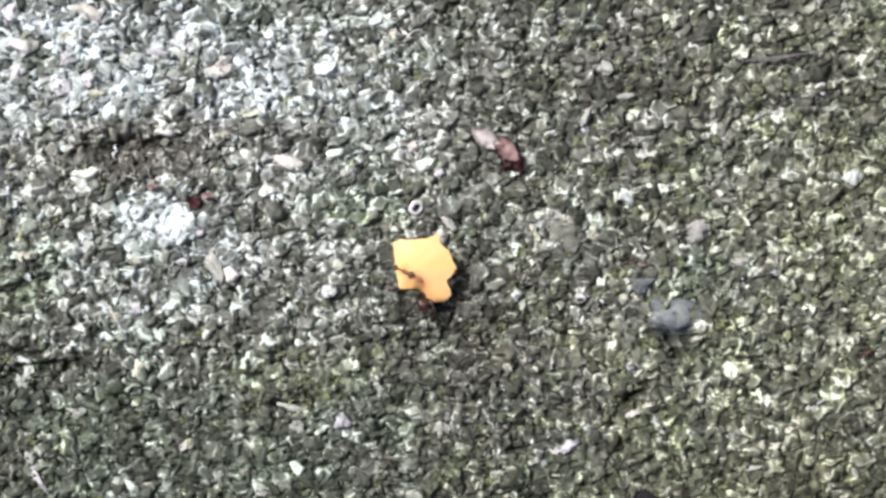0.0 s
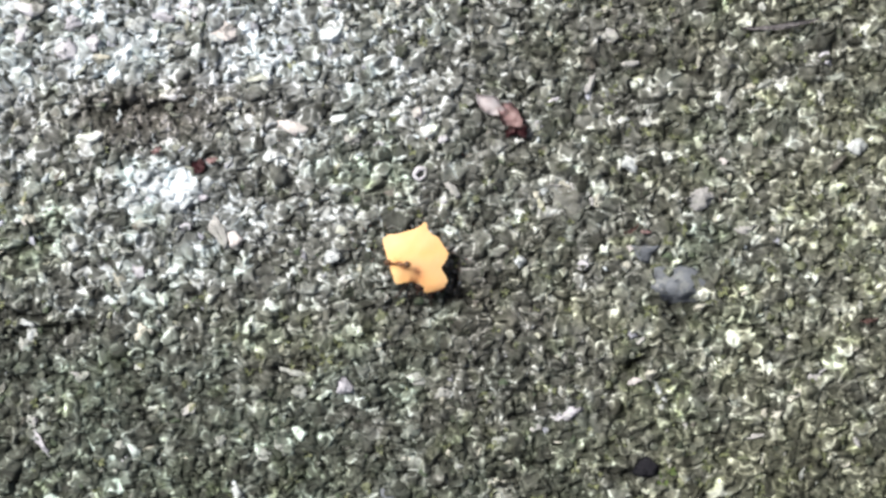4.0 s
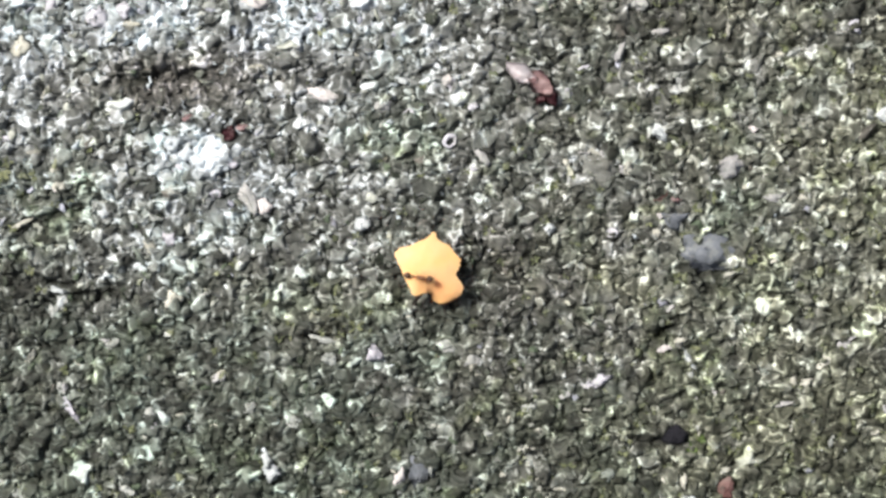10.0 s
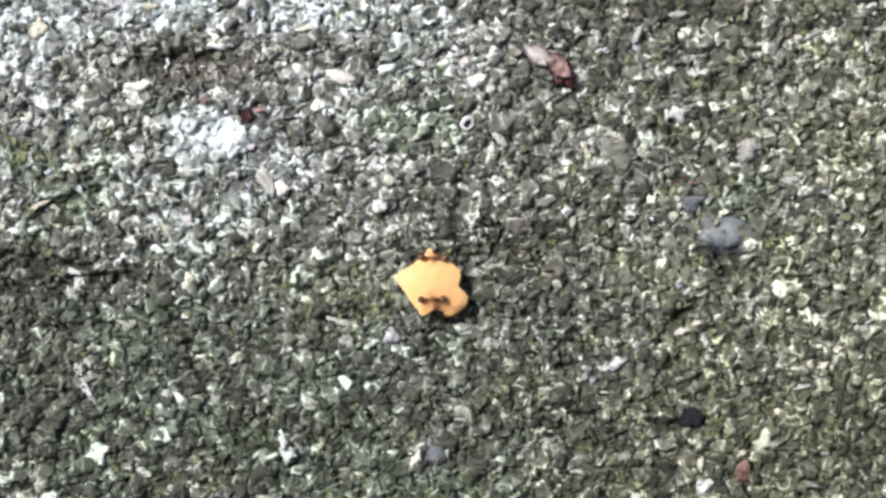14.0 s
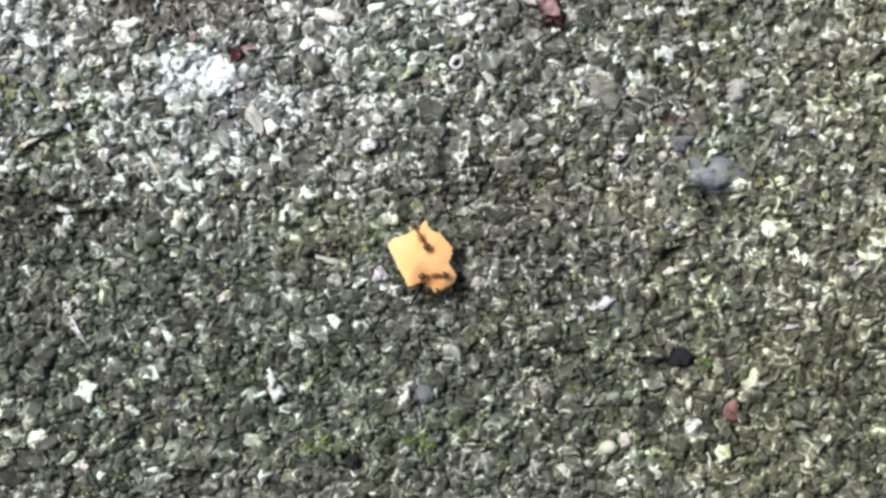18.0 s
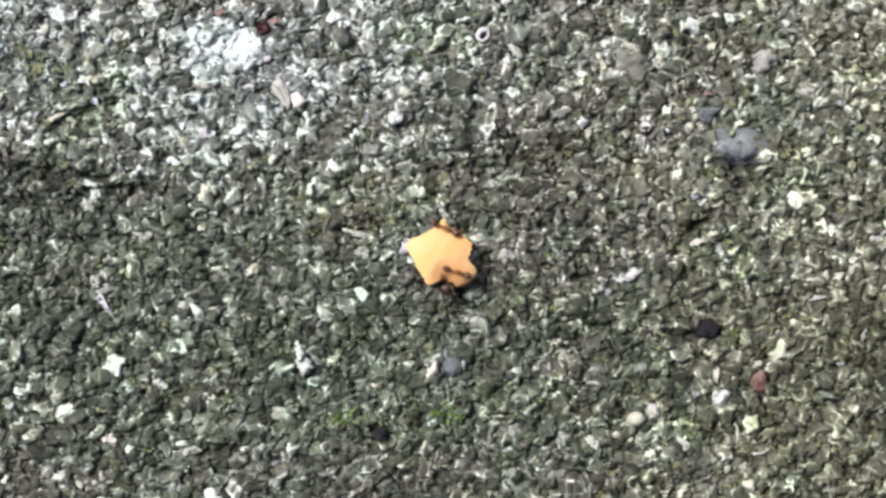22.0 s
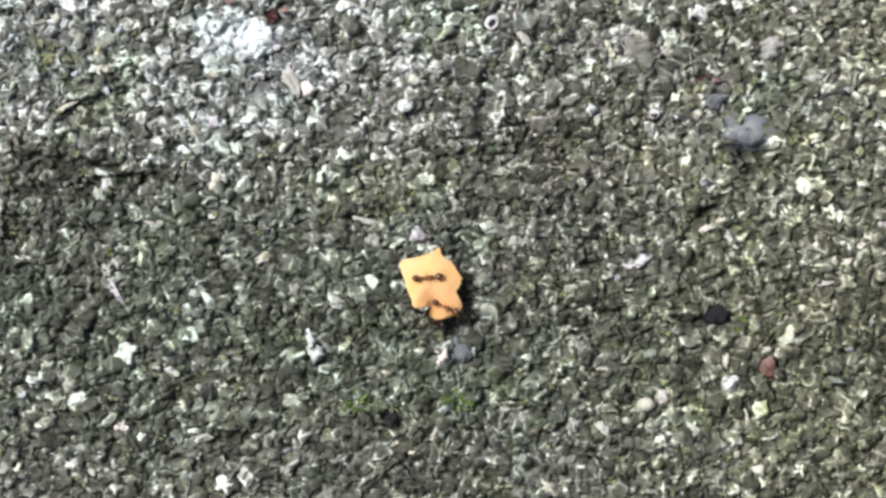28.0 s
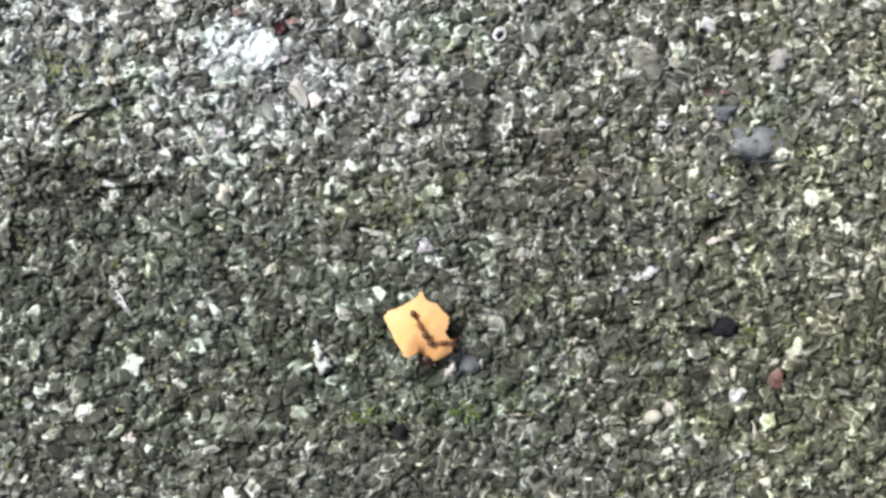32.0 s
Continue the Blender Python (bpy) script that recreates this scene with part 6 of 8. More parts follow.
stone("cream_chip", 32.92, -21.71, 1.01, 0.67, 0.75, 10, M_CREAM, "small cream-coloured chip lodged in the grit", "stone", 971, 0.36, 0, "cream chips")
stone("cream_chip", 41.37, -26.34, 3.36, 1.01, 0.97, 10, M_CREAM, "small cream-coloured chip lodged in the grit", "stone", 972, 0.36, 0, "cream chips")
stone("cream_chip", 45.39, -27.93, 1.51, 1.68, 1.31, 0, M_CREAM, "small cream-coloured chip lodged in the grit", "stone", 973, 0.36, 0, "cream chips")
stone("grey_chip", 43.00, -31.16, 4.20, 0.67, 0.75, 10, M_GREY, "small pale grey chip lodged in the grit", "stone", 974, 0.36, 0, "grey chips")
stone("cream_chip", 45.02, -34.36, 0.84, 1.68, 0.86, -10, M_CREAM, "small cream-coloured chip lodged in the grit", "stone", 975, 0.36, 0, "cream chips")
stone("cream_chip", 48.07, -33.55, 0.84, 1.34, 0.86, -10, M_CREAM, "small cream-coloured chip lodged in the grit", "stone", 976, 0.36, 0, "cream chips")
stone("white_chip", 50.65, -35.95, 0.84, 1.68, 0.86, -20, M_CHALK, "small white weathered chip lodged in the grit", "stone", 977, 0.36, 0, "white chips")
stone("cream_chip", 31.76, -35.62, 0.50, 1.68, 0.64, -20, M_CREAM, "small cream-coloured chip lodged in the grit", "stone", 978, 0.36, 0, "cream chips")
stone("grey_chip", 34.15, -29.58, 1.01, 2.18, 0.97, 0, M_GREY, "small pale grey chip lodged in the grit", "stone", 979, 0.36, 0, "grey chips")
stone("grey_chip", 31.34, -30.00, 0.67, 1.85, 0.75, 0, M_GREY, "small pale grey chip lodged in the grit", "stone", 980, 0.36, 0, "grey chips")
stone("mossy_chip", 41.84, -43.05, 2.18, 1.68, 1.42, 20, M_STRAW, "small yellow-green mossy chip lodged in the grit", "stone", 981, 0.36, 0, "mossy chips")
stone("grey_stone", 45.86, -44.81, 4.20, 1.68, 1.42, -10, M_TEAL, "flat green-grey stone sunk in the grit", "stone", 982, 0.36, 0, "grey stones")
stone("cream_chip", 43.86, -48.43, 0.67, 2.18, 0.75, -5, M_CREAM, "small cream-coloured chip lodged in the grit", "stone", 983, 0.36, 0, "cream chips")
stone("cream_chip", 39.87, -54.07, 1.34, 0.84, 0.86, -20, M_CREAM, "small cream-coloured chip lodged in the grit", "stone", 984, 0.36, 0, "cream chips")
stone("cream_chip", 43.89, -56.22, 2.18, 0.50, 0.64, 0, M_CREAM, "small cream-coloured chip lodged in the grit", "stone", 985, 0.36, 0, "cream chips")
stone("white_chip", 42.13, -58.08, 0.50, 1.68, 0.64, 0, M_CHALK, "small white weathered chip lodged in the grit", "stone", 986, 0.36, 0, "white chips")
stone("white_chip", 49.85, -37.96, 1.68, 0.84, 0.86, -15, M_CHALK, "small white weathered chip lodged in the grit", "stone", 987, 0.36, 0, "white chips")
stone("white_chip", 52.31, -51.61, 1.68, 1.18, 1.08, 0, M_CHALK, "small white weathered chip lodged in the grit", "stone", 988, 0.36, 0, "white chips")
stone("mossy_chip", 46.69, -52.44, 1.51, 0.67, 0.75, 0, M_STRAW, "small yellow-green mossy chip lodged in the grit", "stone", 989, 0.36, 0, "mossy chips")
stone("white_chip", 38.28, -59.30, 1.18, 0.67, 0.75, -20, M_CHALK, "small white weathered chip lodged in the grit", "stone", 990, 0.36, 0, "white chips")
stone("white_chip", 36.89, -52.63, 1.51, 0.67, 0.75, 10, M_CHALK, "small white weathered chip lodged in the grit", "stone", 991, 0.36, 0, "white chips")
stone("cream_chip", 34.66, -57.70, 2.02, 2.02, 1.64, 0, M_CREAM, "small cream-coloured chip lodged in the grit", "stone", 992, 0.36, 0, "cream chips")
stone("white_chip", 31.84, -56.51, 1.18, 1.01, 0.97, 0, M_CHALK, "small white weathered chip lodged in the grit", "stone", 993, 0.36, 0, "white chips")
stone("cream_chip", 28.63, -56.52, 0.84, 1.51, 0.86, 0, M_CREAM, "small cream-coloured chip lodged in the grit", "stone", 994, 0.36, 0, "cream chips")
stone("white_chip", 25.40, -52.52, 1.85, 0.84, 0.86, 30, M_CHALK, "small white weathered chip lodged in the grit", "stone", 995, 0.36, 0, "white chips")
stone("white_chip", 25.81, -54.52, 1.01, 1.51, 0.97, 20, M_CHALK, "small white weathered chip lodged in the grit", "stone", 996, 0.36, 0, "white chips")
stone("white_chip", 12.54, -52.16, 1.85, 1.68, 1.42, 0, M_CHALK, "small white weathered chip lodged in the grit", "stone", 997, 0.36, 0, "white chips")
stone("pink_chip", 20.60, -58.16, 1.68, 0.84, 0.86, -40, M_PINK, "small pinkish white chip lodged in the grit", "stone", 998, 0.36, 0, "pink chips")
stone("cream_chip", -0.41, -25.70, 1.68, 2.02, 1.42, 0, M_CREAM, "small cream-coloured chip lodged in the grit", "stone", 999, 0.36, 0, "cream chips")
stone("cream_chip", 0.39, -27.30, 2.52, 0.59, 0.69, 5, M_CREAM, "small cream-coloured chip lodged in the grit", "stone", 1000, 0.36, 0, "cream chips")
stone("cream_chip", 5.38, -28.08, 0.84, 2.52, 0.86, -10, M_CREAM, "small cream-coloured chip lodged in the grit", "stone", 1001, 0.36, 0, "cream chips")
stone("grey_chip", 6.02, -26.07, 1.85, 0.50, 0.64, -40, M_GREY, "small pale grey chip lodged in the grit", "stone", 1002, 0.36, 0, "grey chips")
stone("grey_chip", 5.61, -24.07, 1.68, 0.50, 0.64, 5, M_GREY, "small pale grey chip lodged in the grit", "stone", 1003, 0.36, 0, "grey chips")
stone("white_chip", 7.64, -31.85, 1.85, 1.68, 1.42, 20, M_CHALK, "small white weathered chip lodged in the grit", "stone", 1004, 0.36, 0, "white chips")
stone("cream_chip", 4.84, -33.31, 0.67, 2.02, 0.75, -20, M_CREAM, "small cream-coloured chip lodged in the grit", "stone", 1005, 0.36, 0, "cream chips")
stone("cream_chip", 0.42, -33.73, 1.51, 1.18, 1.08, 20, M_CREAM, "small cream-coloured chip lodged in the grit", "stone", 1006, 0.36, 0, "cream chips")
stone("white_chip", 2.03, -35.73, 1.51, 1.01, 0.97, 0, M_CHALK, "small white weathered chip lodged in the grit", "stone", 1007, 0.36, 0, "white chips")
stone("cream_chip", 8.86, -35.30, 1.51, 1.68, 1.31, 20, M_CREAM, "small cream-coloured chip lodged in the grit", "stone", 1008, 0.36, 0, "cream chips")
stone("cream_chip", 16.08, -32.06, 2.18, 0.50, 0.64, 0, M_CREAM, "small cream-coloured chip lodged in the grit", "stone", 1009, 0.36, 0, "cream chips")
stone("white_chip", 9.18, -14.01, 1.18, 1.01, 0.97, 0, M_CHALK, "small white weathered chip lodged in the grit", "stone", 1010, 0.36, 0, "white chips")
stone("cream_chip", 5.97, -15.23, 0.84, 1.34, 0.86, 0, M_CREAM, "small cream-coloured chip lodged in the grit", "stone", 1011, 0.36, 0, "cream chips")


def bent_strip(length, width, thick, bend, curl, n=16, m=6, waist=0.0, point=0.6, crumple=0.12):
    """A leaf-like strip along x with tapering ends, cupped by curl and bowed by bend, mm."""
    bm = bmesh.new()
    grid = []
    for i in range(n + 1):
        u = i / n
        w = width * (math.sin(math.pi * min(max(0.06 + 0.9 * u, 0), 1)) ** point) * (1 - waist * math.exp(-((u - 0.55) / 0.12) ** 2))
        row = []
        for j in range(m + 1):
            v = j / m * 2 - 1
            wob = crumple * (noise.noise(Vector((u * 5, v * 2, length))) + 0.6 * noise.noise(Vector((u * 11, v * 4, width))))
            row.append(bm.verts.new(((u - 0.5) * length * MM, (v * w / 2 + bend * (u - 0.5) ** 2 + wob) * MM,
                                     (curl * v * v + 0.5 * math.sin(u * 3.1) + wob) * MM)))
        grid.append(row)
    for i in range(n):
        for j in range(m):
            bm.faces.new((grid[i][j], grid[i + 1][j], grid[i + 1][j + 1], grid[i][j + 1]))
    r = bmesh.ops.solidify(bm, geom=bm.faces[:], thickness=thick * MM)
    return bm


M_SCRAP_PALE = simple("scrap_pale", (0.60, 0.54, 0.56), (0.78, 0.75, 0.78), 700, 0.5, 0.5, 0.15)
M_SCRAP_PINK = simple("scrap_pink", (0.30, 0.185, 0.19), (0.48, 0.34, 0.34), 700, 0.45, 0.5, 0.1)
M_SCRAP_RED = simple("scrap_red", (0.045, 0.016, 0.020), (0.098, 0.030, 0.035), 900, 0.4, 0.5)
M_TWIG = simple("grey_twig", (0.10, 0.095, 0.10), (0.24, 0.23, 0.24), 1200, 0.7, 0.3)
M_RED_FIBRE = simple("red_fibre", (0.095, 0.055, 0.05), (0.17, 0.10, 0.09), 900, 0.5, 0.4)


def dry_scrap(x, y, turn):
    """A curled scrap of dried flower: white at one end, pink in the middle, dark red at the other."""
    top = tagged(new("dried_flower_scrap"), "curled dried flower scrap, white to dark red", "plant litter")
    top.matrix_world = pose(x * MM, y * MM, (floor_z(x, y) + 2.0) * MM, 8, -6, turn)
    a = part("pale_tip", bent_strip(5.2, 2.7, 0.22, 0.25, 0.7, point=1.2, crumple=0.35), M_SCRAP_PALE, top, "white papery tip", True)
    a.matrix_local = pose(-2.4 * MM, 0, 0.25 * MM, 10, 4, 4)
    b = part("pink_base", bent_strip(4.4, 2.9, 0.25, -0.3, 0.8, point=0.9, crumple=0.45), M_SCRAP_PINK, top, "dull pink middle", True)
    b.matrix_local = pose(0.8 * MM, 0.1 * MM, 0.2 * MM, -14, -3, -8)
    c = part("red_end", bent_strip(3.0, 2.2, 0.3, 0.5, -0.6, point=0.9, crumple=0.45), M_SCRAP_RED, top, "dark red shrivelled end", True)
    c.matrix_local = pose(2.9 * MM, -0.5 * MM, 0.1 * MM, 24, 6, -38)
    d = part("stub", bent_strip(2.6, 1.3, 0.3, 0.2, -0.3, point=0.9, crumple=0.4), M_SCRAP_RED, top, "dark red stub", True)
    d.matrix_local = pose(2.0 * MM, -1.4 * MM, -0.1 * MM, 0, 10, -100)
    return top


def fibre(name, x, y, length, width, turn, bend, mat, label, category):
    ob = part(name, bent_strip(length, width, 0.2, bend, 0.15, point=0.9, crumple=0.3), mat, None, "", True)
    ob.matrix_world = pose(x * MM, y * MM, (floor_z(x, y) + 1.35) * MM, 6, -4, turn)
    return tagged(ob, label, category)


def shell_ring(x, y):
    """A tiny pale ring, like the rim of a broken snail shell."""
    bm = bmesh.new()
    n, m = 20, 8
    rows = []
    for i in range(n):
        a = 6.2832 * i / n
        r = 0.78 + 0.10 * math.sin(2 * a + 1) + 0.05 * math.sin(5 * a)
        w = 0.30 + 0.09 * math.sin(a)
        rows.append([bm.verts.new(((r + w * math.cos(b)) * math.cos(a) * MM, (r + w * math.cos(b)) * math.sin(a) * MM, 0.30 * math.sin(b) * MM))
                     for b in (6.2832 * j / m for j in range(m))])
    for i in range(n):
        for j in range(m):
            bm.faces.new((rows[i][j], rows[(i + 1) % n][j], rows[(i + 1) % n][(j + 1) % m], rows[i][(j + 1) % m]))
    ob = part("shell_ring", bm, M_LILAC, None, "", True)
    ob.matrix_world = pose(x * MM, y * MM, (floor_z(x, y) + 1.0) * MM, 12, 8, 30)
    return tagged(ob, "tiny pale lilac ring of broken shell", "shell")


dry_scrap(8.32, 14.32, -36)
fibre("red_fibre", 26.24, -1.92, 2.6, 0.5, 34, 1.2, M_RED_FIBRE, "thin red-brown plant fibre on the grit", "plant litter")
fibre("red_fibre", 28.24, -2.16, 1.6, 0.6, -8, 0.3, M_SCRAP_PINK, "short pink plant fibre on the grit", "plant litter")
fibre("red_scrap", -35.12, 6.64, 2.4, 1.9, 60, 0.6, M_SCRAP_RED, "crumpled dark red plant scrap", "plant litter")
fibre("red_scrap", -33.28, 7.60, 1.8, 1.0, 10, 0.3, M_SCRAP_PINK, "crumpled dull pink plant scrap", "plant litter")
fibre("red_scrap", -41.12, 8.88, 1.6, 0.9, 30, 0.3, M_SCRAP_PINK, "crumpled dull pink plant scrap", "plant litter")
fibre("red_fibre", 59.92, -14.48, 2.6, 0.6, 12, 0.4, M_RED_FIBRE, "thin red-brown plant fibre on the grit", "plant litter")
shell_ring(-3.76, 5.84)
fibre("twig", 47.04, 27.04, 11.5, 0.9, 7, 1.5, M_TWIG, "thin grey weathered twig lying on the grit", "twig")
sprouts = tuft_mesh("moss_sprout", [(-22.96, -48.16, 1.7), (-22.08, -49.04, 1.4), (-24.00, -49.20, 1.2)], M_SPROUT, 0.9, 1.0)
tagged(sprouts, "bright yellow-green moss sprout", "moss")
sprouts = tuft_mesh("moss_sprout", [(-8.32, -47.92, 1.8), (-6.72, -47.92, 1.6), (-9.60, -47.44, 1.4), (-7.52, -48.88, 1.3)], M_SPROUT, 0.9, 1.1)
tagged(sprouts, "fresh green moss sprout", "moss")
sprouts = tuft_mesh("moss_sprout", [(38.72, -10.00, 1.6), (38.40, -11.52, 1.5), (39.04, -8.56, 1.2)], M_MOSS, 0.7, 0.9)
tagged(sprouts, "yellow-green moss beside a slate stone", "moss")
sprouts = tuft_mesh("moss_sprout", [(-19.36, -18.48, 1.3), (-16.88, -20.56, 1.5), (-17.92, -19.76, 1.2), (-26.24, -20.96, 1.5)], M_MOSS, 0.8, 0.9)
tagged(sprouts, "olive moss in a hollow of the grit", "moss")
sprouts = tuft_mesh("moss_sprout", [(31.36, -36.88, 1.5), (32.00, -36.24, 1.3), (30.72, -37.36, 1.1)], M_SPROUT, 0.8, 0.8)
tagged(sprouts, "green moss beside a black stone", "moss")
sprouts = tuft_mesh("moss_sprout", [(-68.32, 3.28, 1.6), (-67.12, 1.28, 1.6), (-67.68, -0.72, 1.4), (-66.32, 2.48, 1.2)], M_MOSS, 0.8, 0.9)
tagged(sprouts, "olive moss at the edge of pale grit", "moss")


# ---- the cut piece of petal that is being carried ----
M_PETAL = bpy.data.materials.new("petal")
M_PETAL.use_nodes = True


def petal_material():
    nt = M_PETAL.node_tree
    b = nt.nodes["Principled BSDF"]
    co = nt.nodes.new("ShaderNodeTexCoord").outputs["Object"]
    n1 = nt.nodes.new("ShaderNodeTexNoise")
    n1.inputs["Scale"].default_value, n1.inputs["Detail"].default_value = 260, 3
    n2 = nt.nodes.new("ShaderNodeTexNoise")
    n2.inputs["Scale"].default_value, n2.inputs["Detail"].default_value = 650, 4
    for n in (n1, n2):
        nt.links.new(co, n.inputs["Vector"])
    col = ramp_of(nt, [(0.30, (0.92, 0.585, 0.225)), (0.70, (0.95, 0.69, 0.38))], n1.outputs["Fac"])
    # deeper orange towards the torn base: pigment, with the fold's shade painted in
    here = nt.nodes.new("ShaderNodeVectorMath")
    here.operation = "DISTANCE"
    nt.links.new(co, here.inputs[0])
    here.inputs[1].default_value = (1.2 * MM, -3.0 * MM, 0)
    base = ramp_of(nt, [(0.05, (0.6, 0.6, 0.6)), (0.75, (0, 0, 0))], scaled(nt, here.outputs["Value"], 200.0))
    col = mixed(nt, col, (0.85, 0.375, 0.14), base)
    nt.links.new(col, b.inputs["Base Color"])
    b.inputs["Roughness"].default_value, b.inputs["Specular IOR Level"].default_value = 0.5, 0.35
    bp = nt.nodes.new("ShaderNodeBump")
    bp.inputs["Strength"].default_value, bp.inputs["Distance"].default_value = 0.5, 0.0003
    nt.links.new(n2.outputs["Fac"], bp.inputs["Height"])
    b.inputs["Coat Weight"].default_value = 0.0
    nt.links.new(bp.outputs["Normal"], b.inputs["Normal"])
    tr = nt.nodes.new("ShaderNodeBsdfTranslucent")
    tr.inputs["Color"].default_value = (0.95, 0.36, 0.06, 1)
    mx = nt.nodes.new("ShaderNodeMixShader")
    mx.inputs[0].default_value = 0.28
    nt.links.new(b.outputs[0], mx.inputs[1])
    nt.links.new(tr.outputs[0], mx.inputs[2])
    nt.links.new(mx.outputs[0], nt.nodes["Material Output"].inputs["Surface"])


petal_material()
# the bitten outline, mm, once round from the point at the top
RIM = [(0.55, 4.72), (0.98, 4.60), (1.30, 3.75), (2.97, 2.75), (4.02, 1.55), (4.57, 0.64), (4.32, -0.42), (3.90, -1.26), (4.69, -2.38), (4.99, -3.28),
       (4.17, -4.49), (2.36, -5.16), (1.00, -4.74), (0.62, -3.95), (-0.51, -3.89), (-2.02, -4.34), (-2.77, -3.43), (-3.68, -1.32),
       (-4.80, 1.25), (-4.28, 2.30), (-2.62, 2.75), (-1.41, 3.36), (-0.20, 3.96)]


def petal_height(x, y):
    """The petal's upper side over its own middle plane, mm: a shallow dome whose lower lobe curls down."""
    z = 0.55 - 0.024 * (x * x + y * y) + 0.20 * math.exp(-((x + 1.9) / 1.2) ** 2 - ((y + 1.6) / 1.8) ** 2)
    z += 0.05 * math.sin(1.1 * x + 0.6 * y) + 0.02 * math.sin(2.3 * x - 1.7 * y + 1.0)
    z -= 0.13 * max(0.0, -0.6 - y) ** 1.15 * math.exp(-((x - 0.9) / 1.5) ** 2)
    lobe = max(0.0, (-0.25 * x - 0.97 * y) - 3.0 + 0.35 * abs(x - 2.6))
    z -= 0.55 * lobe ** 1.5 * min(max((x + 0.3) / 1.2, 0.0), 1.0)
    return z


def build_petal():
    pts = []
    n = len(RIM)
    for i in range(n):
        p0, p1, p2, p3 = (Vector(RIM[(i + k) % n]) for k in (-1, 0, 1, 2))
        for s in range(5):
            t = s / 5
            q = 0.5 * (2 * p1 + (p2 - p0) * t + (2 * p0 - 5 * p1 + 4 * p2 - p3) * t * t + (3 * p1 - p0 - 3 * p2 + p3) * t ** 3)
            rough = 1 + 0.012 * math.sin(9 * math.atan2(q.y, q.x)) + 0.045 * noise.noise(Vector((q.x * 3.1, q.y * 3.1, 3.0))) + 0.025 * noise.noise(Vector((q.x * 7.3, q.y * 7.3, 5.0)))
            pts.append(q * rough)
    bm = bmesh.new()
    mid = Vector((0.2, -0.4))
    rings = []
    for r in (1.0, 0.96, 0.88, 0.76, 0.62, 0.46, 0.30, 0.15):
        row = []
        for q in pts:
            p = mid + (q - mid) * r
            row.append(bm.verts.new((p.x * MM, p.y * MM, petal_height(p.x, p.y) * MM)))
        rings.append(row)
    hub = bm.verts.new((mid.x * MM, mid.y * MM, petal_height(mid.x, mid.y) * MM))
    m = len(pts)
    for a, b in zip(rings, rings[1:]):
        for i in range(m):
            bm.faces.new((a[i], b[i], b[(i + 1) % m], a[(i + 1) % m]))
    for i in range(m):
        bm.faces.new((rings[-1][i], hub, rings[-1][(i + 1) % m]))
    bmesh.ops.recalc_face_normals(bm, faces=bm.faces[:])
    if sum(f.normal.z for f in bm.faces) < 0:
        bmesh.ops.reverse_faces(bm, faces=bm.faces[:])
    bmesh.ops.solidify(bm, geom=bm.faces[:], thickness=0.22 * MM)
    ob = part("petal_piece", bm, M_PETAL, None, "", True)
    return tagged(ob, "bitten-off orange-yellow petal piece carried above an ant", "petal")


petal = build_petal()

# ---- ants ----
M_ANT = simple("ant_brown", (0.018, 0.008, 0.005), (0.042, 0.017, 0.010), 1800, 0.38, 0.5, 0.0, 0.3)
M_ANT_LEG = simple("ant_leg", (0.014, 0.008, 0.006), (0.026, 0.015, 0.011), 1800, 0.4, 0.5, 0.0, 0.2)
M_RIDER = simple("rider_brown", (0.045, 0.020, 0.010), (0.10, 0.048, 0.022), 2600, 0.42, 0.4, 0.0, 0.2)
M_RIDER_LEG = simple("rider_leg", (0.50, 0.25, 0.08), (0.62, 0.34, 0.12), 2600, 0.45, 0.4, 0.2, 0.1)
M_RIDER_MID = simple("rider_thorax", (0.13, 0.055, 0.026), (0.21, 0.095, 0.045), 2600, 0.45, 0.4, 0.1, 0.2)
M_EYE = simple("ant_eye", (0.006, 0.005, 0.005), (0.012, 0.010, 0.010), 2000, 0.25, 0.6, 0.0, 0.0)


def lump(parent, name, mat, cx, cy, cz, rx, ry, rz, shape=None, label=""):
    """A rounded body part, mm, shaped by a rule on its unit sphere."""
    bm = bmesh.new()
    bmesh.ops.create_uvsphere(bm, u_segments=16, v_segments=10, radius=1.0)
    for v in bm.verts:
        if shape:
            v.co = shape(v.co)
        v.co = Vector((v.co.x * rx, v.co.y * ry, v.co.z * rz)) * MM
    ob = part(name, bm, mat, parent, label, True)
    ob.matrix_local = pose(cx * MM, cy * MM, cz * MM)
    return ob


def limb(bm, pts, radii, sides=7):
    """A tapering tube through points, mm, added to a bmesh."""
    rows = []
    for i, p in enumerate(pts):
        p = Vector(p)
        d = (Vector(pts[min(i + 1, len(pts) - 1)]) - Vector(pts[max(i - 1, 0)])).normalized()
        s = d.cross(Vector((0.13, 0.21, 1))).normalized()
        u = s.cross(d)
        rows.append([bm.verts.new((p + (s * math.cos(a) + u * math.sin(a)) * radii[i]) * MM) for a in (6.2832 * k / sides for k in range(sides))])
    for a, b in zip(rows, rows[1:]):
        for k in range(sides):
            bm.faces.new((a[k], a[(k + 1) % sides], b[(k + 1) % sides], b[k]))
    bm.faces.new(rows[0][::-1])
    bm.faces.new(rows[-1])


def tube(parent, name, pts, radii, mat, label=""):
    bm = bmesh.new()
    limb(bm, pts, radii)
    return part(name, bm, mat, parent, label, True)


def heart(co):
    """Head: broad and notched behind, narrow in front (front is +y)."""
    k = 1 - 0.28 * max(0, co.y)
    notch = 0.22 * math.exp(-(co.x / 0.35) ** 2) if co.y < -0.3 else 0
    return Vector((co.x * k, co.y + notch, co.z))


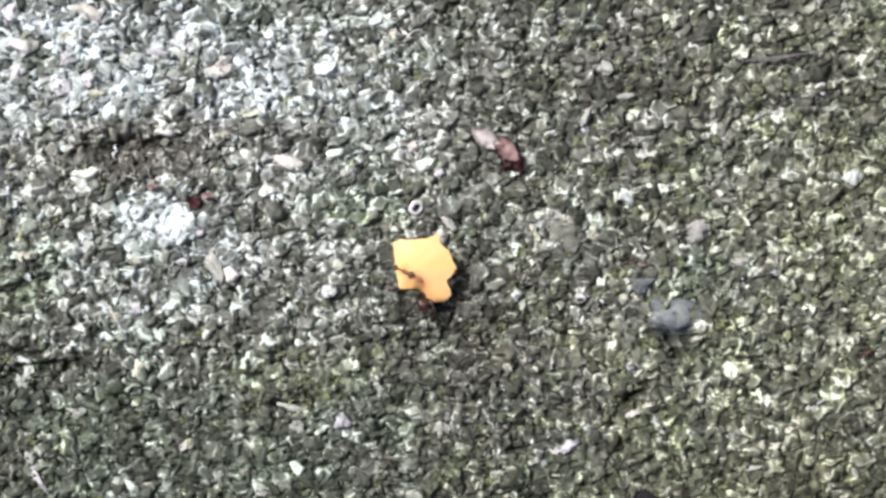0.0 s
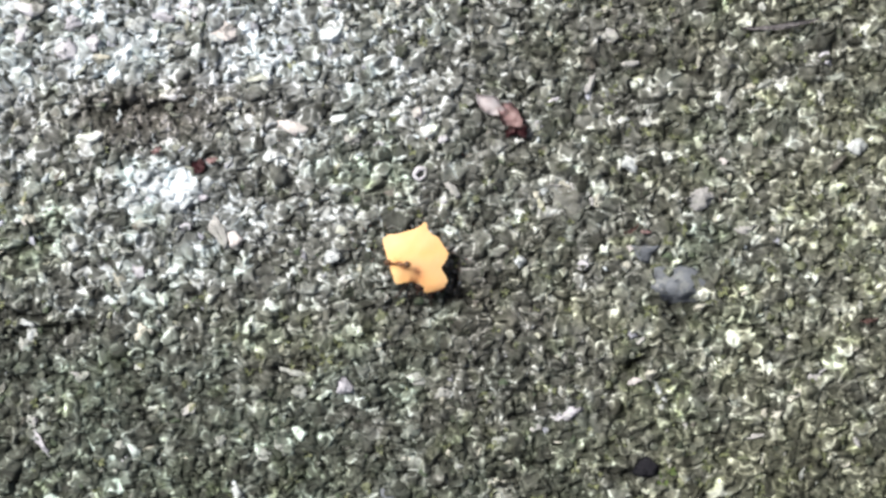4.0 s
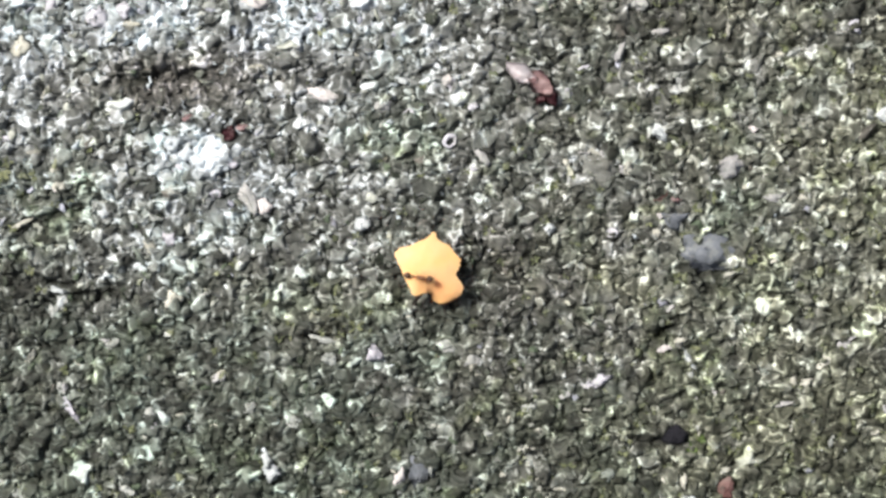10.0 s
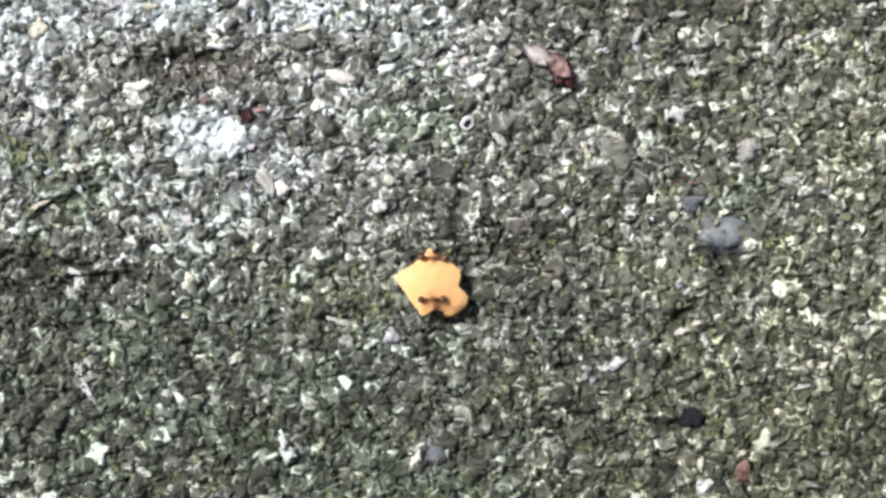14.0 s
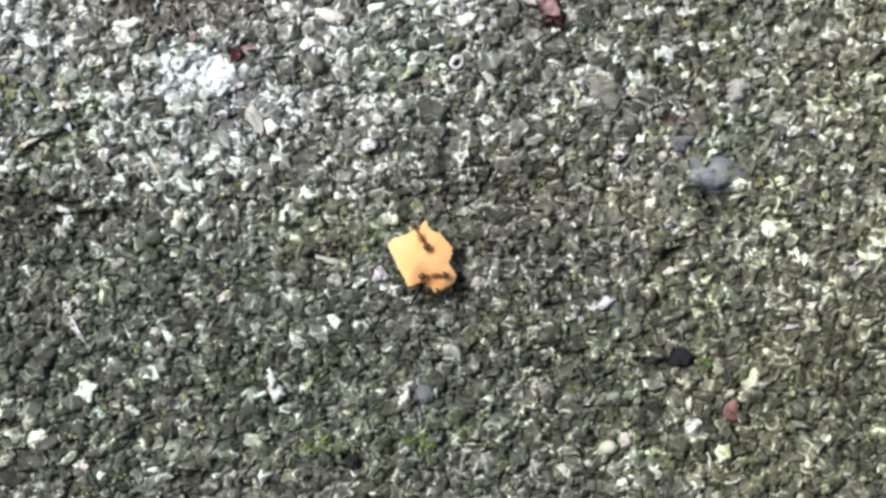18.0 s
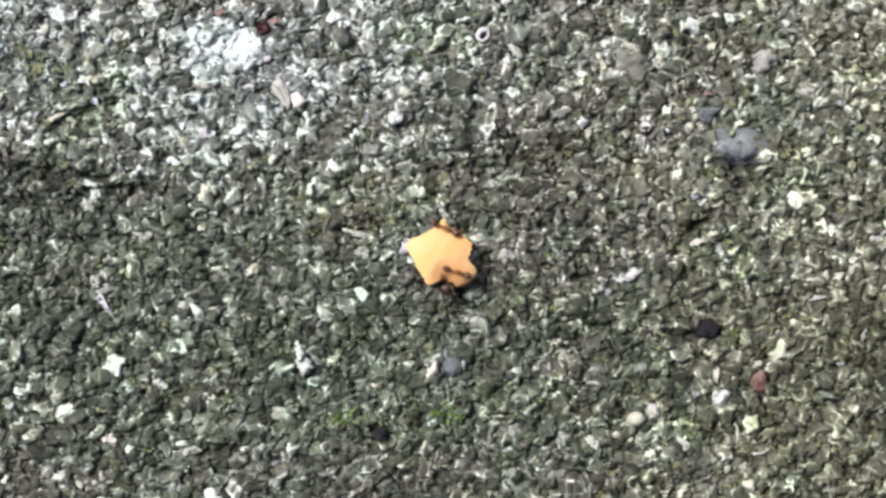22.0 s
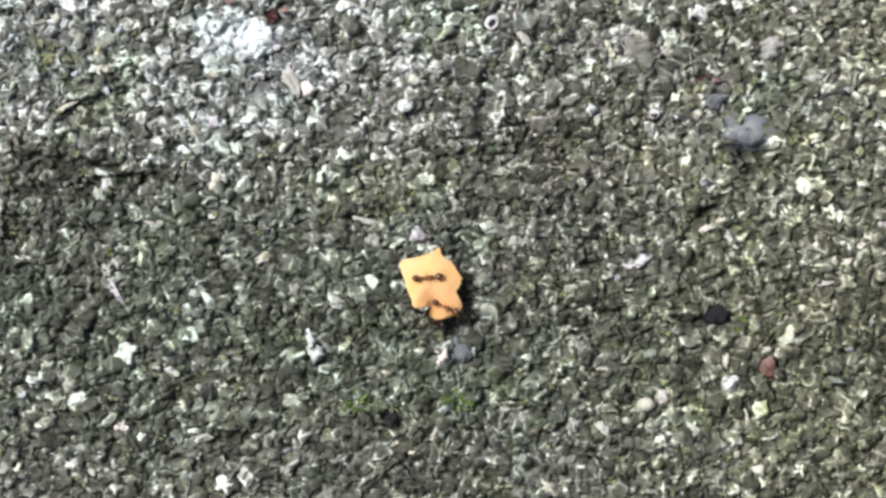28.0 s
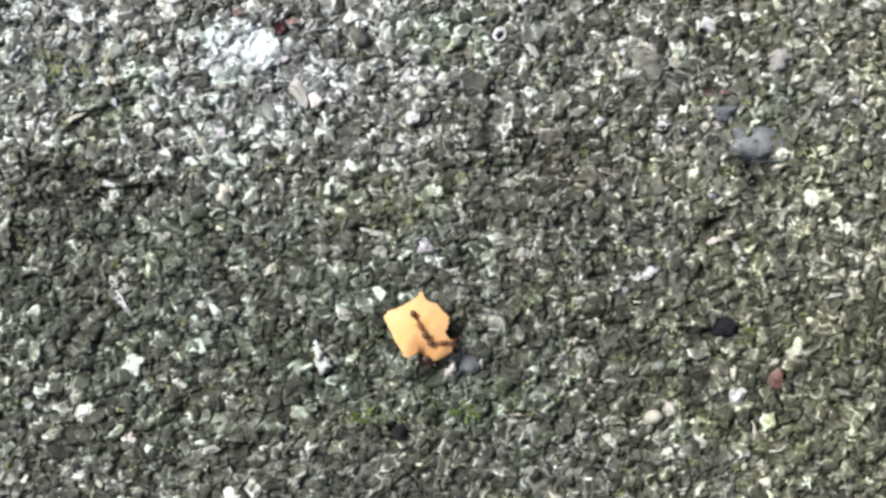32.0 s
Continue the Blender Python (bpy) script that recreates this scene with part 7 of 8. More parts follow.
def drop(co):
    """Gaster: fullest near the front, pointed behind."""
    return Vector((co.x * (1 + 0.15 * co.y), co.y, co.z * (1 + 0.1 * co.y)))


def ant_body(top, s, mat, leg_mat, spines, mid_mat, far):
    """Head, thorax, waist and gaster along y, front +y, with s mm for each unit; far draws the body out."""
    head = lump(top, "head", mat, 0, 2.15 * s * far, 0.15 * s, 0.85 * s, 0.80 * s, 0.62 * s, heart)
    for side in (-1, 1):
        lump(head, "eye", M_EYE, side * 0.62 * s, 0.20 * s, 0.18 * s, 0.12 * s, 0.14 * s, 0.12 * s)
        tube(head, "mandible", [(side * 0.30 * s, 0.62 * s, -0.1 * s), (side * 0.42 * s, 0.95 * s, -0.12 * s), (side * 0.16 * s, 1.25 * s, -0.14 * s)],
             [0.16 * s, 0.14 * s, 0.04 * s], mat, "toothed dark mandible")
        tube(head, "antenna", [(side * 0.32 * s, 0.45 * s, 0.3 * s), (side * 1.05 * s, 0.75 * s, 0.55 * s), (side * 1.25 * s, 1.2 * s, 0.45 * s), (side * 1.05 * s, 1.75 * s, 0.25 * s)],
             [k * s * (1.0 if spines else 0.5) for k in (0.07, 0.06, 0.07, 0.05)], leg_mat, "elbowed antenna")
    lump(top, "neck", mid_mat, 0, 1.32 * s * far, 0.02 * s, 0.26 * s, 0.28 * s * far, 0.24 * s)
    thorax = lump(top, "thorax", mid_mat, 0, 0.45 * s * far, 0.10 * s, (0.46 if spines else 0.42) * s, 1.0 * s * far, (0.48 if spines else 0.40) * s,
                  lambda c: Vector((c.x * (1 + 0.25 * c.y), c.y, c.z * (1 + 0.18 * math.cos(3 * c.y)))))
    if spines:
        for side in (-1, 1):
            for yy in (0.55, 0.05, -0.6):
                tube(thorax, "spine", [(side * 0.26 * s, yy * s, 0.34 * s), (side * 0.42 * s, (yy - 0.05) * s, 0.80 * s)], [0.10 * s, 0.015 * s], mat)
    lump(top, "petiole", mid_mat, 0, -0.72 * s * far, 0.02 * s, 0.24 * s, 0.26 * s * far, 0.26 * s)
    lump(top, "postpetiole", mid_mat, 0, -1.10 * s * far, 0.05 * s, 0.31 * s, 0.26 * s * far, 0.30 * s)
    lump(top, "gaster", mat, 0, -1.95 * s * far, 0.10 * s, 0.72 * s, 0.85 * s, 0.64 * s, drop)


LEGS = [("front", 0.95, 62.0, 3.7), ("middle", 0.45, 6.0, 3.6), ("hind", 0.0, -42.0, 3.9)]


def leg(top, s, side, y, heading, reach, mat, high, thin=1.0):
    """One jointed leg, hinged at the body; local x points away from the body."""
    hip = part("leg", leg_piece([(0, 0, 0), (0.25 * s, 0, -0.05 * s), (0.42 * s, 0, 0.02 * s)], [0.17 * s, 0.15 * s, 0.10 * s]), mat, top, "", True)
    hip.matrix_local = pose(side * 0.32 * s * MM, y * s * MM, -0.18 * s * MM, 0, 0, heading if side > 0 else 180 - heading)
    knee = (reach * 0.46 * s, 0, 0.75 * s)
    ankle = (reach * 0.80 * s, 0, -high * 0.72)
    foot = (reach * s, 0, -high)
    tube(hip, "femur", [(0.38 * s, 0, 0.0), (reach * 0.25 * s, 0, 0.50 * s), knee], [0.09 * s * thin, 0.13 * s * thin, 0.08 * s * thin], mat)
    tube(hip, "tibia", [knee, (reach * 0.62 * s, 0, 0.05 * s), ankle], [0.08 * s * thin, 0.10 * s * thin, 0.06 * s * thin], mat)
    tube(hip, "tarsus", [ankle, (reach * 0.90 * s, 0, -high * 0.92), foot], [0.055 * s * thin, 0.05 * s * thin, 0.04 * s * thin], mat)
    return hip


def leg_piece(pts, radii):
    bm = bmesh.new()
    limb(bm, pts, radii)
    return bm


def build_ant(name, s, high, mat, leg_mat, label, category, spines=True):
    top = tagged(new(name), label, category)
    ant_body(top, s, mat, leg_mat, spines, mat if spines else M_RIDER_MID, 1.0 if spines else 1.28)
    legs = []
    for k, (_, y, heading, reach) in enumerate(LEGS):
        for side in (-1, 1):
            legs.append((leg(top, s, side, y, heading, reach * (1.0 if spines else 0.45), leg_mat, high, 2.1 if spines else 0.36), side, k, y, heading))
    return top, legs


carrier, carrier_legs = build_ant("leafcutter_ant", 1.30, 2.0, M_ANT, M_ANT_LEG, "reddish-brown leafcutter ant carrying a petal overhead", "ant")
rider_a, rider_a_legs = build_ant("rider_ant", 0.62, 0.42, M_RIDER, M_RIDER_LEG, "tiny brown ant riding near the petal's lower lobe", "ant", False)
rider_b, rider_b_legs = build_ant("rider_ant", 0.66, 0.42, M_RIDER, M_RIDER_LEG, "tiny brown ant wandering across the petal", "ant", False)


# ---- the grit of the ant's lane, chip by chip ----
def lay_lane():
    shapes = {}
    for i, (x, y, z, size, kind) in enumerate(LANE_CHIPS):
        key = (kind, i % 4)
        if key not in shapes:
            co, tri = rough_stone(300 + kind * 4 + i % 4, 2, 0.75)
            me = bpy.data.meshes.new("pebble")
            me.from_pydata((co * MM).tolist(), [], tri.tolist())
            me.materials.append(M_PEBBLE[kind])
            shapes[key] = me
        ob = new("pebble", shapes[key])
        ob.parent = ground
        g = RNG
        ob.matrix_basis = pose(x * MM, y * MM, z * MM, g.normal(0, 24), g.normal(0, 24), g.uniform(0, 360)) @ Matrix.Diagonal(
            (size * g.uniform(0.85, 1.3), size * g.uniform(0.7, 1.05), size * g.uniform(0.4, 0.75), 1))


lay_lane()

# ---- what moves: seconds, then x, y, z in mm and three turns in degrees ----
PETAL = [
    (0, -2.74, -2.10, 4.85, 10.7, -1.1, -17.9),
    (0.5, -3.59, -3.10, 4.85, 7.0, -1.4, -14.7),
    (1, -3.32, -3.41, 4.85, 4.8, -2.3, -14.6),
    (1.5, -3.77, -4.54, 4.85, 2.0, 3.1, -10.5),
    (2, -3.80, -4.93, 4.85, 0.2, 8.9, -8.6),
    (2.5, -3.90, -5.19, 4.85, 3.4, 7.8, -7.2),
    (3, -3.78, -5.51, 4.85, 6.6, 3.3, -4.8),
    (3.5, -3.89, -5.46, 4.85, 8.5, -1.8, -7.8),
    (5.5, -5.56, -7.67, 4.85, -20.9, 25.1, -12.5),
    (6, -5.53, -7.95, 4.85, -21.1, 23.6, -12.5),
    (6.5, -5.65, -7.78, 4.85, -20.8, 20.3, -15.1),
    (7, -5.59, -8.51, 4.85, -14.3, 16.4, -10.3),
    (7.5, -5.64, -9.55, 4.85, -4.9, 12.7, -8.8),
    (8, -5.65, -10.24, 4.85, -1.5, 10.9, -7.0),
    (8.5, -5.98, -10.69, 4.85, -1.4, 10.4, -3.7),
    (9, -6.18, -11.27, 4.85, 0.9, 7.2, 0.9),
    (9.5, -6.18, -10.80, 4.85, -0.7, 6.2, 0.5),
    (10, -6.60, -11.76, 4.85, -6.8, 10.4, -0.9),
    (10.5, -6.86, -12.24, 4.85, -8.5, 15.4, -1.7),
    (11, -6.97, -13.06, 4.85, -3.2, 18.2, -0.0),
    (11.5, -7.02, -13.32, 4.85, 2.6, 17.4, -2.6),
    (12, -7.08, -13.93, 4.85, 1.7, 16.6, -3.0),
    (12.5, -7.75, -14.87, 4.85, -3.3, 18.1, 2.8),
    (13, -7.74, -14.95, 4.85, -5.1, 18.9, 5.7),
    (13.5, -8.52, -16.04, 4.85, -3.8, 17.4, 10.4),
    (14, -8.73, -16.69, 4.85, -1.1, 15.7, 11.3),
    (14.5, -9.00, -17.36, 4.85, 2.8, 14.7, 14.0),
    (16.5, -7.96, -20.20, 4.85, 4.6, 6.8, 8.1),
    (17, -7.97, -20.43, 4.85, 0.9, 8.2, 3.0),
    (17.5, -8.33, -20.88, 4.85, -3.1, 13.1, 1.8),
    (18, -8.34, -21.48, 4.85, -4.3, 17.0, 1.9),
    (18.5, -8.60, -21.81, 4.85, -4.2, 18.0, 6.8),
    (19, -8.51, -21.94, 4.85, -5.8, 17.8, 6.4),
    (19.5, -8.71, -22.27, 4.85, -6.7, 17.9, 5.8),
    (20, -8.93, -23.76, 4.85, -6.0, 18.7, 6.6),
    (20.5, -8.91, -23.70, 4.85, -5.9, 19.2, 3.9),
    (21, -9.09, -23.93, 4.85, -4.3, 18.6, -1.4),
    (21.5, -9.60, -25.09, 4.85, 1.4, 16.2, 4.8),
    (22, -9.52, -25.11, 4.85, 6.6, 11.9, 5.8),
    (22.5, -9.71, -25.70, 4.85, 7.1, 7.5, 4.3),
    (23, -9.72, -25.55, 4.85, 4.2, 3.7, 0.4),
    (23.5, -10.00, -26.60, 4.85, 2.2, 2.5, -4.0),
    (24, -10.23, -26.45, 4.85, 1.0, 4.8, -7.1),
    (24.5, -10.88, -27.32, 4.85, -3.1, 10.9, -1.5),
    (25, -11.02, -27.01, 4.85, -10.4, 16.4, -6.7),
    (25.5, -11.35, -27.44, 4.85, -15.2, 18.3, -8.0),
    (27.5, -12.46, -30.80, 4.85, -11.5, 19.2, -9.0),
    (28, -12.25, -30.69, 4.85, -13.1, 18.3, -8.7),
    (28.5, -12.18, -30.90, 4.85, -11.2, 15.7, -6.3),
    (29, -12.72, -31.40, 4.85, -2.6, 8.0, -5.7),
    (29.5, -13.49, -32.32, 4.85, 9.2, -2.4, -7.1),
    (30, -14.05, -32.92, 4.85, 12.1, -4.4, -3.9),
    (30.5, -14.32, -34.03, 4.85, 5.7, 0.7, 4.4),
    (31, -14.61, -34.68, 4.85, 1.2, 5.5, 6.0),
    (31.5, -14.77, -35.14, 4.85, 0.2, 10.3, 3.6),
    (32, -15.13, -35.51, 4.85, -0.6, 13.7, 3.5),
]
CARRIER = [
    (0, -2.34, -4.97, 2.25, 3.0, 0.0, 172.2),
    (0.5, -2.52, -4.18, 2.25, 3.0, 0.0, 172.8),
    (1, -2.69, -4.75, 2.25, 3.0, 0.0, 173.5),
    (1.5, -2.85, -5.39, 2.25, 3.0, 0.0, 174.4),
    (2, -2.97, -5.91, 2.25, 3.0, 0.0, 175.3),
    (2.5, -3.02, -6.26, 2.25, 3.0, 0.0, 176.0),
    (3, -3.04, -6.46, 2.25, 3.0, 0.0, 176.4),
    (3.5, -3.05, -6.55, 2.25, 3.0, 0.0, 176.5),
    (5.5, -4.76, -8.94, 2.25, 3.0, 0.0, 173.7),
    (6, -4.78, -9.05, 2.25, 3.0, 0.0, 173.7),
    (6.5, -4.80, -9.32, 2.25, 3.0, 0.0, 174.1),
    (7, -4.82, -9.85, 2.25, 3.0, 0.0, 174.7),
    (7.5, -4.87, -10.57, 2.25, 3.0, 0.0, 175.7),
    (8, -4.97, -11.26, 2.25, 3.0, 0.0, 176.9),
    (8.5, -5.14, -11.78, 2.25, 3.0, 0.0, 178.1),
    (9, -5.33, -12.14, 2.25, 3.0, 0.0, 179.0),
    (9.5, -5.52, -12.44, 2.25, 3.0, 0.0, 179.5),
    (10, -5.75, -12.89, 2.25, 3.0, 0.0, 179.6),
    (10.5, -5.97, -13.48, 2.25, 3.0, 0.0, 179.5),
    (11, -6.13, -14.07, 2.25, 3.0, 0.0, 179.4),
    (11.5, -6.27, -14.62, 2.25, 3.0, 0.0, 179.6),
    (12, -6.48, -15.22, 2.25, 3.0, 0.0, 180.2),
    (12.5, -6.79, -15.83, 2.25, 3.0, 0.0, 181.4),
    (13, -7.16, -16.46, 2.25, 3.0, 0.0, 182.8),
    (13.5, -7.54, -17.11, 2.25, 3.0, 0.0, 184.2),
    (14, -7.83, -17.83, 2.25, 3.0, 0.0, 185.2),
    (14.5, -8.01, -18.38, 2.25, 3.0, 0.0, 185.8),
    (16.5, -7.22, -22.39, 2.25, 3.0, 0.0, 182.5),
    (17, -7.31, -22.62, 2.25, 3.0, 0.0, 182.0),
    (17.5, -7.44, -22.96, 2.25, 3.0, 0.0, 181.9),
    (18, -7.58, -23.38, 2.25, 3.0, 0.0, 182.0),
    (18.5, -7.70, -23.76, 2.25, 3.0, 0.0, 182.4),
    (19, -7.80, -24.15, 2.25, 3.0, 0.0, 182.7),
    (19.5, -7.93, -24.68, 2.25, 3.0, 0.0, 182.7),
    (20, -8.06, -25.30, 2.25, 3.0, 0.0, 182.4),
    (20.5, -8.20, -25.82, 2.25, 3.0, 0.0, 182.0),
    (21, -8.40, -26.29, 2.25, 3.0, 0.0, 181.7),
    (21.5, -8.61, -26.81, 2.25, 3.0, 0.0, 181.7),
    (22, -8.76, -27.26, 2.25, 3.0, 0.0, 181.6),
    (22.5, -8.88, -27.62, 2.25, 3.0, 0.0, 181.0),
    (23, -9.02, -27.98, 2.25, 3.0, 0.0, 180.0),
    (23.5, -9.24, -28.39, 2.25, 3.0, 0.0, 178.9),
    (24, -9.56, -28.99, 2.25, 3.0, 0.0, 178.1),
    (24.5, -9.91, -29.53, 2.25, 3.0, 0.0, 177.6),
    (25, -10.18, -29.94, 2.25, 3.0, 0.0, 177.2),
    (25.5, -10.35, -30.01, 2.25, 3.0, 0.0, 176.9),
    (27.5, -11.56, -33.33, 2.25, 3.0, 0.0, 175.9),
    (28, -11.55, -33.37, 2.25, 3.0, 0.0, 176.2),
    (28.5, -11.69, -33.57, 2.25, 3.0, 0.0, 176.6),
    (29, -12.07, -34.02, 2.25, 3.0, 0.0, 177.1),
    (29.5, -12.60, -34.67, 2.25, 3.0, 0.0, 177.9),
    (30, -13.10, -35.41, 2.25, 3.0, 0.0, 179.1),
    (30.5, -13.48, -36.16, 2.25, 3.0, 0.0, 180.5),
    (31, -13.76, -36.80, 2.25, 3.0, 0.0, 181.4),
    (31.5, -13.97, -37.22, 2.25, 3.0, 0.0, 181.9),
    (32, -14.12, -37.44, 2.25, 3.0, 0.0, 181.9),
]
RIDER_A = [
    (0, -5.57, -3.04, 5.49, 38.2, 15.4, -102.6),
    (0.5, -6.32, -4.07, 5.63, 37.9, 10.9, -98.9),
    (1, -6.01, -4.23, 5.68, 38.0, 7.8, -98.3),
    (1.5, -6.27, -5.44, 6.03, 32.0, 4.6, -94.2),
    (2, -6.11, -5.80, 6.36, 25.6, 2.6, -91.9),
    (2.5, -6.19, -6.05, 6.25, 26.6, 4.8, -90.1),
    (3, -6.11, -6.39, 5.99, 31.2, 6.3, -86.9),
    (3.5, -6.43, -6.33, 5.66, 37.2, 8.8, -90.4),
    (4, -6.86, -6.86, 6.14, 30.2, 3.6, -93.4),
    (4.5, -7.21, -7.40, 6.63, 23.5, -1.9, -95.1),
    (5, -7.47, -7.93, 7.14, 16.6, -7.4, -95.3),
    (5.5, -7.64, -8.47, 7.63, 9.5, -12.6, -94.1),
    (6, -7.77, -8.86, 7.63, 11.4, -12.5, -95.9),
    (6.5, -7.85, -8.89, 7.49, 17.3, -12.6, -106.4),
    (7, -7.91, -10.29, 7.14, 22.4, -6.3, -110.9),
    (7.5, -7.73, -11.05, 6.61, 18.4, -1.8, -108.5),
    (8, -7.35, -11.34, 6.35, 11.5, -4.0, -104.1),
    (8.5, -7.49, -11.84, 6.30, 9.9, -4.2, -101.5),
    (9, -7.56, -12.52, 6.14, 11.2, -1.4, -98.1),
    (9.5, -7.68, -12.30, 6.15, 10.8, -1.2, -99.2),
    (10, -8.12, -13.40, 6.43, 6.7, -5.7, -100.4),
    (10.5, -8.44, -13.57, 6.58, 3.7, -8.3, -92.6),
    (11, -8.65, -14.29, 6.54, 1.9, -2.8, -84.6),
    (11.5, -8.83, -14.72, 6.37, 2.1, 1.7, -95.2),
    (12, -8.93, -15.44, 6.36, 1.9, 0.0, -101.6),
    (12.5, -9.07, -16.53, 6.45, -3.9, -4.1, -96.0),
    (13, -8.49, -16.72, 6.40, -8.7, -4.2, -94.5),
    (13.5, -8.79, -18.07, 6.16, -15.8, 0.3, -90.6),
    (14, -8.65, -18.98, 5.85, -20.8, 5.2, -90.4),
    (14.5, -8.41, -19.77, 5.43, -27.4, 11.2, -87.5),
    (15, -7.97, -20.64, 5.23, -20.3, 20.2, -89.0),
    (15.5, -7.52, -21.50, 5.01, -14.4, 27.9, -89.7),
    (16, -7.04, -22.35, 4.87, -7.1, 34.1, -89.6),
    (16.5, -6.55, -23.20, 4.77, -0.3, 36.7, -88.4),
    (17, -6.51, -23.38, 5.01, -6.3, 19.9, -92.3),
    (17.5, -6.87, -23.78, 5.11, -10.4, 15.7, -92.1),
    (18, -6.84, -24.32, 5.09, -13.8, 14.6, -90.8),
    (18.5, -6.84, -24.51, 5.05, -14.7, 14.5, -86.8),
    (19, -6.70, -24.62, 5.13, -14.4, 12.7, -87.1),
    (19.5, -6.83, -25.07, 5.12, -14.0, 11.6, -89.9),
    (20, -6.92, -26.66, 5.01, -14.0, 11.5, -91.8),
    (20.5, -6.90, -26.86, 4.93, -11.6, 12.3, -94.2),
    (21, -7.33, -27.50, 4.78, -4.7, 19.7, -101.3),
    (21.5, -7.47, -28.06, 4.66, -12.8, 14.8, -103.4),
    (22, -7.37, -27.70, 4.67, -16.4, 17.2, -112.8),
    (22.5, -7.98, -28.89, 4.56, -13.4, 26.3, -117.7),
    (23, -8.64, -29.38, 4.20, -6.6, 44.6, -124.9),
    (23.5, -9.36, -30.73, 4.02, 3.4, 44.2, -119.0),
    (24, -10.04, -30.83, 3.71, 7.1, 41.7, -115.4),
    (24.5, -10.08, -31.60, 4.16, 3.5, 36.4, -113.2),
    (25, -10.23, -31.26, 4.77, 1.4, 27.9, -118.5),
    (25.5, -10.25, -31.56, 5.18, 0.6, 22.9, -118.8),
    (26, -10.39, -32.36, 5.17, -0.9, 23.4, -119.6),
    (26.5, -10.53, -33.16, 5.16, -2.1, 22.3, -119.8),
    (27, -10.66, -33.94, 5.15, -2.7, 18.5, -119.3),
    (27.5, -10.79, -34.72, 5.12, -4.3, 11.8, -117.9),
    (27.7, -10.59, -34.61, 5.19, -5.2, 5.3, -115.8),
    (28, -10.32, -34.47, 5.26, -6.3, -1.6, -113.8),
    (28.5, -9.74, -34.45, 5.22, -8.7, -3.2, -113.3),
    (29, -9.99, -34.87, 5.10, -9.6, 3.0, -116.2),
    (29.5, -10.71, -35.84, 5.01, -4.1, 16.6, -107.9),
    (30, -10.87, -36.19, 5.00, -2.2, 19.3, -94.7),
    (30.5, -10.84, -36.58, 5.10, -5.7, 11.5, -88.2),
    (31, -11.16, -36.89, 5.09, -9.6, 6.1, -87.2),
    (31.5, -11.49, -37.48, 4.88, -13.4, 5.6, -88.7),
    (32, -11.94, -37.85, 4.76, -16.0, 5.5, -87.9),
]
